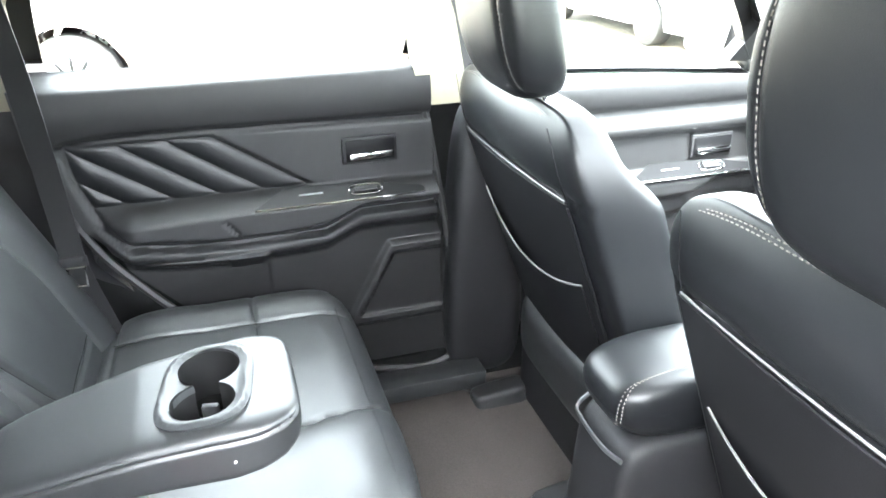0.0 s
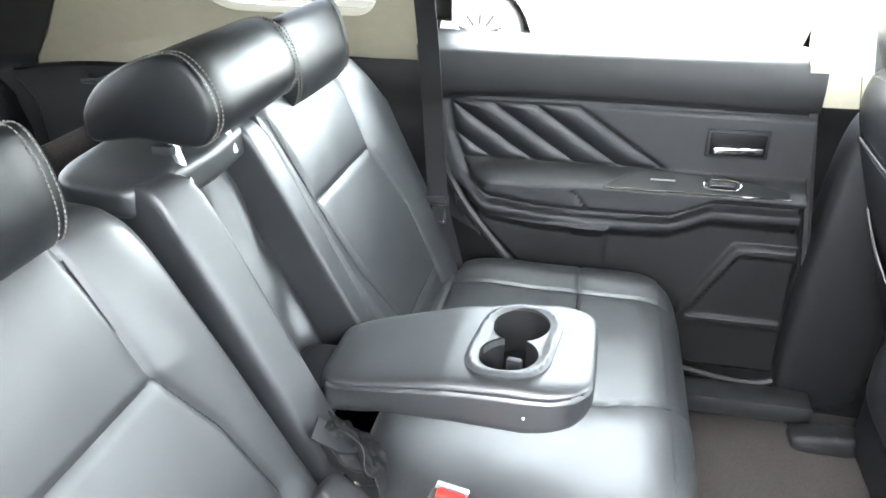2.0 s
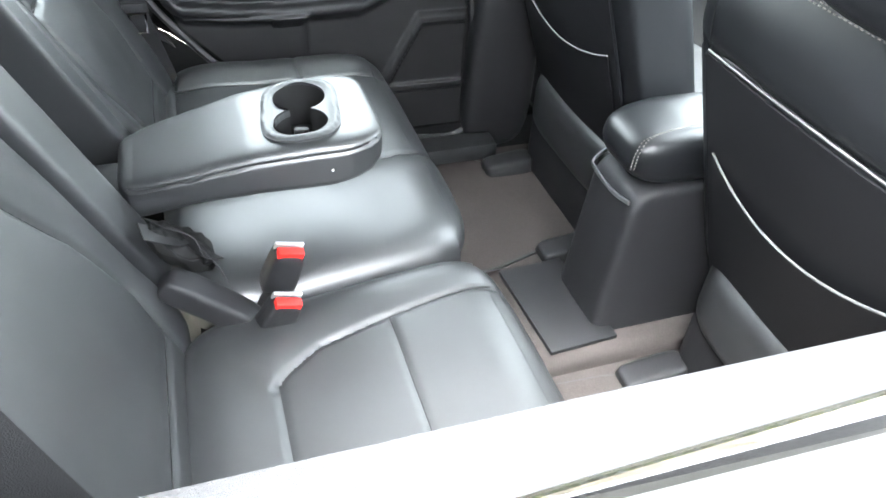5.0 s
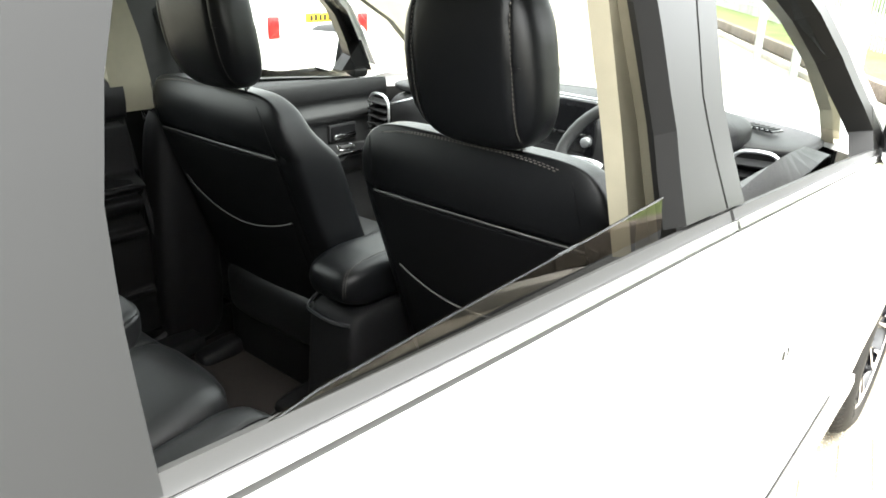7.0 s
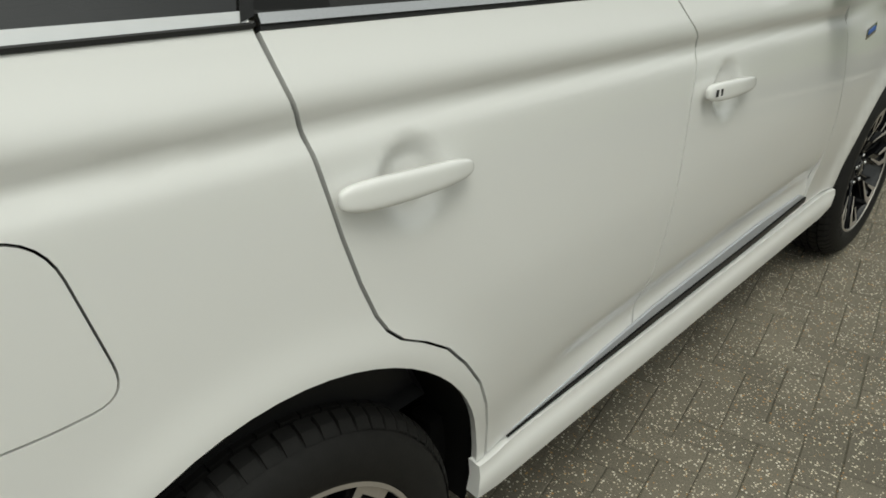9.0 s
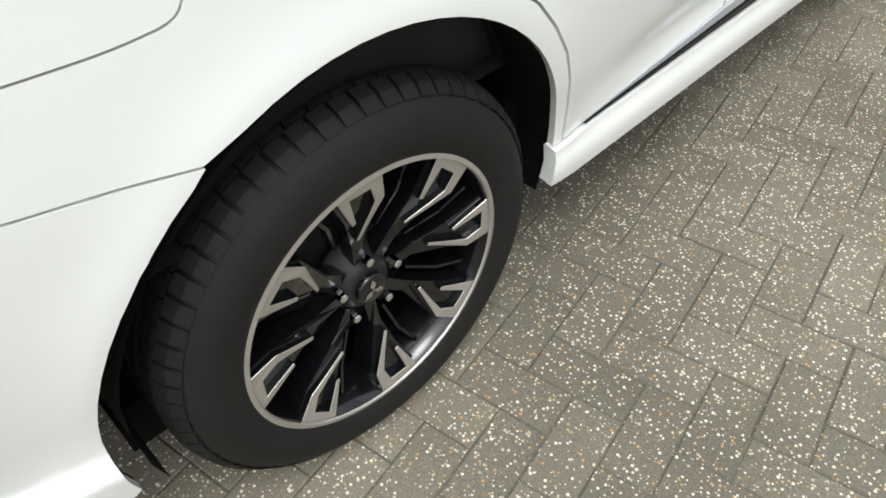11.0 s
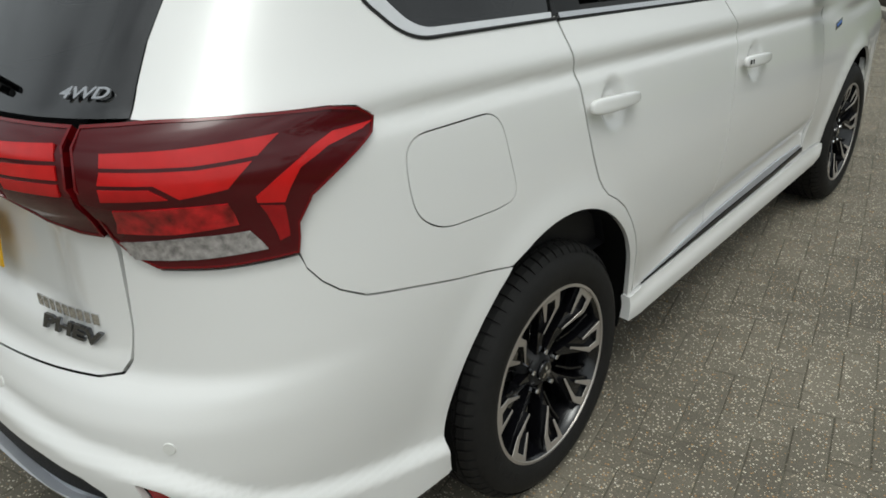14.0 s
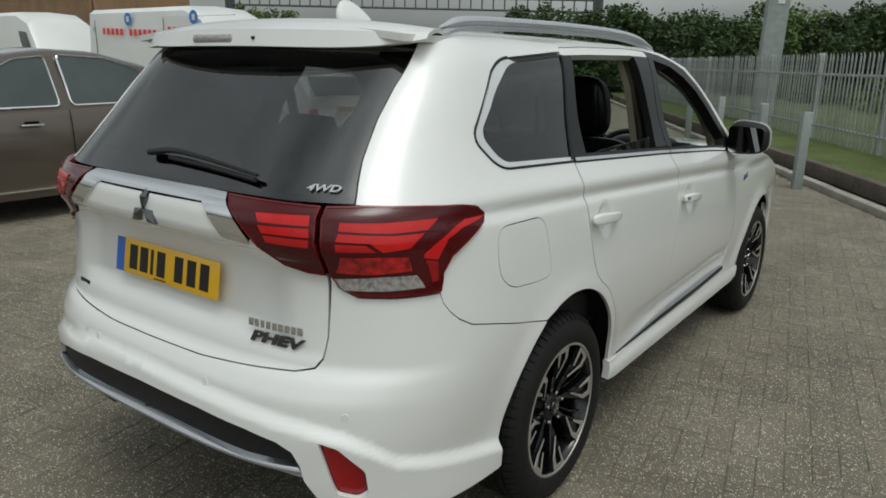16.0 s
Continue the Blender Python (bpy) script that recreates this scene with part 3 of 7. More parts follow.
    # chrome and rubber along the sills
    def sill_bar(a, c, low, high, mat, off, name, label=""):
        us = np.linspace(a, c, 14)
        panel(name, [(u, belt(u) + low - drop) for u in us] + [(u, belt(u) + high - drop) for u in us[::-1]], mat, car, left=left, off=off, lip=.012, grid=.09, label=label)

    for a, c in ((.087, .982), (.992, 1.93)):
        sill_bar(a, c, -.003, .008, STRIP_CHROME, .005, "sill_chrome", "chrome strip along the window sill")
        sill_bar(a, c, -.0085, -.0033, RUBBER_SEAL, .001, "sill_seal")
        sill_bar(a, c, .0083, .021, RUBBER_SEAL, -.001, "glass_seal", "black rubber seal at the sill")
    # quarter window: chrome surround, pane
    radii = [.07, .004, 0, .004, .06, .06]
    around = round_poly([(-.230, 1.560), (.225, 1.588), (.130, 1.39), (.076, 1.235), (-.384, 1.255), (-.524, 1.352)], radii, 7)
    band = list(range(17, 41)) + list(range(0, 8))
    panel("quarter_surround", [around[k] for k in band] + [QUARTER_GLASS[k] for k in band[::-1]], BRIGHT_TRIM, car, left=left, off=-.001, grid=.05, label="chrome quarter window surround")
    panel("quarter_header", [around[k] for k in range(7, 16)] + [QUARTER_GLASS[k] for k in range(15, 6, -1)], RUBBER_SEAL, car, left=left, off=-.002, grid=.08)
    rim_line = [skin(u, z, .0005) for u, z in ([QUARTER_HOLE[k] for k in band])]
    part("quarter_seal", tube([Vector((-p.x, p.y, p.z)) if left else p for p in rim_line], .0042, 5), RUBBER_SEAL, car)
    panel("quarter_glass", inset(QUARTER_GLASS, .0005), QUARTER_PRIVACY, car, left=left, off=-.004, lip=0, grid=.06, label="dark privacy glass quarter window")

    # door frames: white upper frame, black pillars, with the openings left free
    panel("rear_door_frame", [(.238, 1.606), (.45, 1.614), (.865, 1.618), (1.066, 1.612), (1.060, 1.588), (.865, 1.592), (.45, 1.588), (.226, 1.582)], WHITE, car, left=left, grid=.05, lip=.03)
    panel("rear_pillar_film", [(.224, 1.580), (.300, 1.584), (.258, 1.51), (.226, 1.44), (.207, 1.38), (.198, 1.32), (.193, 1.27), (.190, 1.238), (.086, 1.244), (.139, 1.39)], BLACK_FILM, car, left=left, off=-.001, lip=.012, grid=.04, label="black film on the rear door pillar")
    panel("pillar_joint", [(.066, 1.236), (.122, 1.39), (.217, 1.583), (.232, 1.583), (.138, 1.39), (.084, 1.240)], BLACK_TRIM, car, left=left, off=.0012, lip=.004, grid=.05)
    fwd = .065 if left else 0.0
    panel("rear_middle_pillar", [(.905 + fwd * .3, 1.589), (1.058, 1.586), (1.004, 1.45), (.978, 1.35), (.974, 1.212), (.850 + fwd, 1.219), (.885 + fwd * .7, 1.32), (.893 + fwd * .5, 1.42)], BLACK_FILM, car, left=left, off=-.001, lip=.03, grid=.04, label="black film on the middle pillar")
    panel("front_middle_pillar", [(1.064, 1.585), (1.115, 1.578), (1.064, 1.42), (1.045, 1.33), (1.038, 1.206), (.980, 1.211), (.984, 1.35), (1.010, 1.45)], BLACK_FILM, car, left=left, off=-.001, lip=.03, grid=.04, label="black film on the middle pillar")
    panel("front_door_frame", [(1.070, 1.612), (1.218, 1.597), (1.36, 1.567), (1.482, 1.527), (1.62, 1.45), (1.752, 1.354), (1.84, 1.26), (1.925, 1.15), (1.86, 1.15), (1.79, 1.245), (1.70, 1.345), (1.585, 1.43), (1.45, 1.50), (1.30, 1.551), (1.12, 1.578), (1.066, 1.588)],
          BLACK_FILM, car, left=left, grid=.05, lip=.05, off=-.002)
    panel("roof_side", [(.256, 1.625), (.45, 1.638), (.8, 1.637), (1.1, 1.628), (1.3, 1.60), (1.5, 1.548), (1.65, 1.46), (1.79, 1.36), (1.88, 1.27), (1.99, 1.14), (1.93, 1.152), (1.845, 1.263), (1.757, 1.357), (1.625, 1.454), (1.487, 1.531), (1.362, 1.571), (1.22, 1.60), (1.068, 1.616), (.865, 1.622), (.45, 1.618), (.242, 1.610)],
          WHITE, car, left=left, grid=.05, lip=.03)

# dark backing behind the joints, and the inner skin
for side, left in SIDES:
    back = [(U_MID, 1.12), (-1.0, 1.12), (-.5, 1.14), (0, 1.14), (1.0, 1.12), (1.9, 1.05), (2.6, 1.0), (3.1, .90), (3.2, .6), (3.06, .40)] + FRONT_ARCH + [(2.27, .30), (.41, .30)] + REAR_ARCH + [(-.45, .33), (-1.1, .33), (U_MID, .33)]
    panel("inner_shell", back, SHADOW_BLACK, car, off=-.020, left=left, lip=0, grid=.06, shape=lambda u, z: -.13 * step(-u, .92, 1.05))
    for hub_u in (0.01, 2.67):
        bm = bmesh.new()
        ring = []
        for k in range(25):
            a = radians(-14 + 208 * k / 24)
            u, z = hub_u + .405 * math.cos(a), .385 + .405 * math.sin(a)
            xo = skin(u, max(z, .30)).x - .012
            ring.append([bm.verts.new(((-1 if left else 1) * x, u, z)) for x in (xo, .60)])
        for a, c in zip(ring, ring[1:]):
            bm.faces.new((a[0], a[1], c[1], c[0]))
        cap = [r[1] for r in ring]
        bm.faces.new(cap)
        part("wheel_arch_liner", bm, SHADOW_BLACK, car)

# roof, bonnet, screens
def roof_at(a, y):
    """a from -1 to 1 across the roof, y along it."""
    e = skin(max(y, -.66), roof_z(y))
    k = abs(a)
    return Vector((a * e.x, y, e.z + (1.672 - .02 * max(y - .6, 0) ** 2 - .10 * max(-.2 - y, 0) ** 2 - e.z) * (1 - k ** 2.4) * 1.0))


def sheet(name, f, nu, nv, mat, parent, label="", thick=0.0):
    bm = bmesh.new()
    g = [[bm.verts.new(f(-1 + 2 * i / nu, j / nv)) for i in range(nu + 1)] for j in range(nv + 1)]
    for j in range(nv):
        for i in range(nu):
            bm.faces.new((g[j][i], g[j][i + 1], g[j + 1][i + 1], g[j + 1][i]))
    if thick:
        thicken(bm, thick)
    return part(name, bm, mat, parent, label)


sheet("roof", lambda a, v: roof_at(a, -.60 + 1.90 * v), 28, 40, WHITE, car, thick=.02)
sheet("headlining", lambda a, v: roof_at(a * .96, -.58 + 1.80 * v) - Vector((0, 0, .045)), 16, 24, HEADLINING, car, "pale grey headlining")


def screen_at(a, v):
    y = 1.28 + (2.05 - 1.28) * v
    z = 1.60 - .47 * v - .03 * v * (1 - v)
    e = skin(min(y, 2.1), z).x - .012 - .03 * v
    return Vector((a * e, y + .10 * (1 - a * a), z + .07 * (1 - a * a) * (1 - v)))


sheet("windscreen", screen_at, 20, 14, TINTED, car, "clear windscreen")


def bonnet_at(a, v):
    y = 2.12 + 1.30 * v
    e = (.80 - .06 * v ** 2)
    return Vector((a * e, y + .12 * (1 - a * a), 1.115 - .04 * v - .13 * v ** 3 - .035 * a * a + .012 * bell(abs(a) - .7, .1)))


sheet("bonnet", bonnet_at, 20, 20, WHITE, car, thick=.02)


def nose_at(a, v):
    z = .96 - .74 * v
    bulge = 3.56 + .075 * math.sin(min(v * 1.5, 1) * math.pi * .6)
    w = .80 + .06 * step(v, 0, .3) - .05 * step(v, .8, 1.0)
    t = a * math.pi / 2
    return Vector((w * math.copysign(abs(math.sin(t)) ** .62, t), 2.95 + (bulge - 2.95) * max(math.cos(t), 0) ** .62, z))


sheet("front_bumper", nose_at, 40, 20, WHITE, car, thick=.02)
sheet("grille", lambda a, v: nose_at(a * .45, .12 + .3 * v) + Vector((0, .012, 0)), 16, 8, GLOSS_BLACK, car, "black front grille")
for left in (False, True):
    s = -1 if left else 1
    sheet("headlamp", lambda a, v: nose_at(s * (.62 + .17 * a), .10 + .13 * v) + Vector((s * .012, .012, 0)), 10, 6, LENS_CLEAR, car, "clear headlamp")
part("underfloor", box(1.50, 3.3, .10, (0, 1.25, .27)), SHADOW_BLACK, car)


# ---------------------------------------------------------------- tailgate, lamps, plate, wheels
def tail_point(x, z, off=0.0):
    """A point of the tail's skin at x, off metres behind it."""
    lo, hi = U_MID, Y_CORNER
    for _ in range(30):
        mid = (lo + hi) / 2
        if skin(mid, z).x < abs(x):
            lo = mid
        else:
            hi = mid
    p = skin(mid, z) + skin_normal(mid, z) * off
    return Vector((math.copysign(p.x, x), p.y, p.z))


tailgate = new("tailgate")
tailgate.parent = car
gate = [(U_MID, 1.168), (-1.40, 1.170), (-1.31, 1.172), (-1.21, 1.098), (-1.172, 1.068), (-1.126, 1.030), (-1.06, 1.016), (-1.017, 1.012)] + [(p[0] - .002, p[1] + .002 * (p[1] < .79)) for p in TAILGATE_SIDE[2:]] + [(U_MID, .727)]


def gate_shape(u, z):
    # the hollow for the number plate, rounded off towards the sides
    return -0.030 * step(z, .80, .86) * (1 - step(z, 1.03, 1.075)) * step(-u, 1.10, 1.24) + .006 * bell(z - .775, .02)


panel("tailgate_skin", gate, WHITE, tailgate, grid=.024, shape=gate_shape, mirror_join=True)
glass_edge = [(U_MID, 1.588), (-1.32, 1.580), (-1.04, 1.574), (-.845, 1.560), (-.888, 1.482), (-.916, 1.40), (-.928, 1.30), (-.926, 1.24), (-.920, 1.203), (-1.10, 1.203), (-1.35, 1.206), (U_MID, 1.206)]
panel("rear_window", glass_edge, PRIVACY, tailgate, off=-.004, lip=0, grid=.035, mirror_join=True, label="dark privacy glass rear window")
band = [(U_MID, 1.586), (-1.32, 1.578), (-1.04, 1.572), (-.849, 1.558), (-.892, 1.482), (-.920, 1.40), (-.932, 1.30), (-.924, 1.205), (-1.10, 1.205), (-1.35, 1.208), (U_MID, 1.208)]
inner_band = [(U_MID + .001, 1.545), (-1.32, 1.540), (-1.08, 1.530), (-1.00, 1.48), (-1.01, 1.40), (-1.02, 1.27), (-1.10, 1.262), (-1.35, 1.262), (U_MID + .001, 1.262)]
panel("window_border", band[:5] + band[5:] , GLOSS_BLACK, tailgate, [[(p[0], p[1]) for p in inner_band]], off=-.008, lip=0, grid=.05, mirror_join=True, label="black border of the rear window")
for left_side in (False, True):
    panel("window_seal", [(-.838, 1.565), (-.882, 1.482), (-.910, 1.40), (-.922, 1.30), (-.920, 1.24), (-.914, 1.198), (-.926, 1.198), (-.932, 1.30), (-.920, 1.40), (-.892, 1.482), (-.849, 1.560)], RUBBER_SEAL, tailgate, off=-.009, lip=.01, grid=.05, left=left_side)
panel("chrome_bar", [(U_MID, 1.200), (-1.40, 1.200), (-1.312, 1.198), (-1.206, 1.098), (-1.205, 1.086), (-1.30, 1.092), (-1.385, 1.172), (U_MID, 1.172)], CHROME, tailgate, off=.006, lip=.012, grid=.03, mirror_join=True,
      shape=lambda u, z: .006 * bell(z - 1.187, .012), label="chrome bar across the tailgate")

# spoiler with the third brake lamp, fin and washer nozzle
def spoiler_at(a, v):
    e = tail_point(.66 * abs(a), 1.590)
    back = Vector((.660 * a, -.655 + .13 * abs(a) ** 3.0, 1.632 - .014 * a * a))
    front = roof_at(a * .99, -.42)
    p = front.lerp(back, v)
    p.z += .014 * math.sin(v * math.pi) * (1 - .4 * a * a)
    return p


sheet("spoiler", lambda a, v: spoiler_at(a, v) if v <= .85 else spoiler_at(a, 1.0) + Vector((0, -.010 * (v - .85) / .15, -.046 * (1 - .75 * abs(a) ** 5) * (v - .85) / .15)), 32, 14, WHITE, tailgate, thick=.012)
part("brake_lamp", box(.20, .03, .028, (-.10, -.662, 1.610), bevel=.008), LENS_CLEAR, tailgate, "grey third brake lamp")
part("nozzle", cyl(.007, .005, .02, (.10, -.668, 1.612), pose(0, 0, 0, 90), 10), PLASTIC, tailgate)
fin = rounded(10, 2.5, lambda a, b, c: Vector((.035 * a * (1 - .35 * (c + 1)), -.10 + .11 * b * (1 - .30 * (c + 1)) - .03 * (c + 1), 1.672 + .045 * (c + 1))))
part("roof_fin", fin, WHITE, car, "white roof aerial fin")

# wiper
arm = [tail_point(-.10, 1.262, .012), tail_point(.02, 1.268, .025), tail_point(.16, 1.262, .025), tail_point(.40, 1.240, .018)]
wiper = part("wiper", tube(smooth_line(arm, 6), lambda k: .016 - .010 * k, 8, flat=.7), BLACK_TRIM, tailgate, "black rear wiper")
part("wiper_blade", tube([tail_point(.0, 1.256, .010), tail_point(.20, 1.248, .010), tail_point(.395, 1.232, .010)], .007, 6), RUBBER_SEAL, wiper)

# emblem of three lozenges, writing, plate
def lozenge(cx, cz, ang, length=.034, wide=.018):
    out = []
    for da, r in ((0, length), (90, wide), (180, length), (270, wide)):
        a = radians(ang + da)
        out.append((cx + r * math.cos(a), cz + r * math.sin(a)))
    return out


emblem_bm = bmesh.new()
for ang in (90, 210, 330):
    cx, cz = .034 * math.cos(radians(ang)), 1.122 + .034 * math.sin(radians(ang))
    ring = [tail_point(x if abs(x) > 1e-5 else 1e-5, z, .010) for x, z in lozenge(cx, cz, ang)]
    top = [emblem_bm.verts.new(p) for p in ring]
    mid = emblem_bm.verts.new(tail_point(cx or 1e-5, cz, .018))
    low = [emblem_bm.verts.new(p + Vector((0, .014, 0))) for p in ring]
    for k in range(4):
        emblem_bm.faces.new((top[k], top[(k + 1) % 4], mid))
        emblem_bm.faces.new((low[k], low[(k + 1) % 4], top[(k + 1) % 4], top[k]))
part("emblem", emblem_bm, BADGE_METAL, tailgate, "chrome emblem of three lozenges", smooth=False)


def on_tail(x, z, off):
    """A frame on the tail whose x runs along it and whose z points outwards."""
    p, q, r = tail_point(x, z, off), tail_point(x + .02, z, off), tail_point(x, z + .02, off)
    ex, ey = (q - p).normalized(), (r - p).normalized()
    ez = ex.cross(ey).normalized()
    ey = ez.cross(ex)
    return Matrix(((ex.x, ey.x, ez.x, p.x), (ex.y, ey.y, ez.y, p.y), (ex.z, ey.z, ez.z, p.z), (0, 0, 0, 1)))


text_mesh("4WD", .028, tailgate, SATIN, on_tail(.592, 1.232, .001), "drive_badge", .0015, 1.45, .25, .0006, "silver 4WD badge")
text_mesh("PHEV", .040, tailgate, BADGE_METAL, on_tail(.482, .816, .004), "model_badge", .003, 1.8, .25, .0016, "chrome PHEV badge")
for k, wd in enumerate((.018, .016, .014, .016, .016, .018, .016, .014, .017)):
    mm = on_tail(.395 + .0205 * k, .852, .002)
    bmk = box(wd, .022, .004, bevel=.001)
    bmk.transform(mm)
    part("badge_bar", bmk, CHROME, tailgate)
mm = on_tail(-.50, .79, .002)
bmk = box(.085, .016, .004, bevel=.001)
bmk.transform(mm)
part("side_badge", bmk, BLACK_FILM, tailgate)

PLATE = Matrix.Translation((0.0, -.966, .937)) @ pose(0, 0, 0, 90 - 9, 0, 0)
plate = part("number_plate", box(.52, .111, .004, bevel=.0015), PLATE_YELLOW, car, "yellow rear number plate with black characters")
plate.matrix_basis = PLATE
part("plate_band", box(.042, .109, .0012, (-.238, 0, .0026)), PLATE_BLUE, plate, "blue band of the number plate", smooth=False)
xs = [-.165, -.108, -.065, -.018, .072, .134, .196]
for k, cx in enumerate(xs):
    wd = .014 if k == 2 else .042
    part("plate_character", box(wd, .078, .0012, (cx, 0, .0026), bevel=.0004, seg=1), PLATE_BLACK, plate, smooth=False)
part("plate_maker", box(.06, .004, .001, (-.02, -.048, .0026)), PLATE_BLACK, plate, smooth=False)

# lamps: a dark red lens body, bright light guides standing in it
def lamp(outline, name, pieces, left, parent):
    lens = panel(name, inset(outline, .003), LENS_DARK, parent, off=.010, lip=.03, grid=.022, left=left, label="red rear lamp with bright light guides")
    rim = panel("lens_rim", inset(outline, .003), LENS_DEEP, lens, [inset(outline, .007)], off=.012, lip=.02, grid=.05, left=left)
    for shape_pts, mat, nm in pieces:
        panel(nm, shape_pts, mat, lens, off=.0125, lip=.006, grid=.03, left=left)


for side, left in SIDES:
    lamp(LIGHT_OUT, "tail_lamp", [
        ([(-.938, 1.158), (-.83, 1.157), (-.685, 1.159), (-.723, 1.133), (-.814, 1.132), (-.943, 1.139)], LENS_BRIGHT, "light_guide"),
        ([(-.944, 1.133), (-.809, 1.126), (-.732, 1.127), (-.774, 1.094), (-.842, 1.089), (-.871, 1.110), (-.952, 1.114)], LENS_BRIGHT, "light_guide"),
        ([(-.953, 1.108), (-.880, 1.105), (-.858, 1.090), (-.955, 1.092)], LENS_GLOW, "light_guide"),
        ([(-.949, 1.078), (-.861, 1.077), (-.785, 1.073), (-.792, 1.034), (-.894, 1.028), (-.982, 1.032)], LENS_CELL, "stop_lamp"),
        ([(-.998, 1.012), (-.878, 1.020), (-.782, 1.020), (-.765, .984), (-.870, .980), (-.975, .980)], LENS_CLEAR, "reversing_lamp"),
        ([(-.520, 1.144), (-.599, 1.143), (-.642, 1.128), (-.744, 1.075), (-.748, 1.066), (-.712, 1.057), (-.697, 1.072), (-.664, 1.104), (-.614, 1.124), (-.544, 1.134)], LENS_BRIGHT, "turn_guide"),
        ([(-.747, 1.061), (-.715, 1.052), (-.728, .999), (-.745, .994)], LENS_RED, "turn_guide"),
    ], left, car)
    lamp(LIGHT_IN, "gate_lamp", [
        ([(-1.015, 1.169), (-1.173, 1.166), (-1.163, 1.147), (-1.016, 1.148)], LENS_BRIGHT, "light_guide"),
        ([(-1.017, 1.142), (-1.165, 1.139), (-1.154, 1.121), (-1.019, 1.120)], LENS_BRIGHT, "light_guide"),
        ([(-1.020, 1.114), (-1.150, 1.115), (-1.140, 1.100), (-1.022, 1.097)], LENS_GLOW, "light_guide"),
    ], left, tailgate)
    # parking sensors
    for x, z in ((.716, .650), (.28, .668)):
        mm = on_tail(-x if left else x, z, .001)
        bmk = cyl(.012, .011, .003, seg=20)
        bmk.transform(mm)
        part("parking_sensor", bmk, WHITE_MATT, car)
    # roof rails
    line = [(-.43, 1.648), (-.30, 1.672), (0, 1.682), (.4, 1.687), (.8, 1.684), (1.05, 1.668), (1.22, 1.630)]
    s = -1 if left else 1
    rail = smooth_line([Vector((s * (skin(y, min(roof_z(y), 1.63)).x - .015), y, z)) for y, z in line], 6)
    part("roof_rail", tube(rail, lambda k: .019 * min(1, .25 + 6 * k, .25 + 6 * (1 - k)), 10, flat=.8), RAIL_SILVER, car, "silver roof rail")
    low = [p - Vector((0, 0, .018)) for p in rail]
    part("rail_foot", tube(low, .012, 6), RAIL_SILVER, car)

# door handles on the outside
def outer_handle(u0, u1, z0, z1, left, key=False):
    def shape(a, b, c):
        t = (a + 1) / 2
        p = skin(u0 + (u1 - u0) * t, z0 + (z1 - z0) * t + (.022 - .006 * t) * c, .012 + .012 * math.sin(math.pi * (.1 + .8 * t)) + .011 * b)
        return Vector((-p.x, p.y, p.z)) if left else p

    h = part("door_handle", rounded(18, 3.4, shape), WHITE, car, "white pull handle")
    if key:
        for k in (.018, .038):
            p = skin(u0 + k, z0 + (z1 - z0) * k / (u1 - u0), .030)
            part("handle_sensor", box(.003, .006, .014, (-p.x if left else p.x, p.y, p.z)), RUBBER_SEAL, h)


for side, left in SIDES:
    outer_handle(.125, .362, 1.024, 1.008, left)
    outer_handle(1.085, 1.32, .968, .952, left, True)
    # side badge
    m = skin(2.20, .945, .003)
    part("fender_badge", box(.004, .085, .034, (-m.x if left else m.x, 2.20, .945), pose(0, 0, 0, 8, 0, 0), bevel=.0015), CHROME, car, "chrome fender badge")
    part("badge_infill", box(.002, .06, .012, ((-m.x - .0026) if left else m.x + .0026, 2.20, .947), pose(0, 0, 0, 8, 0, 0)), PLATE_BLUE, car)

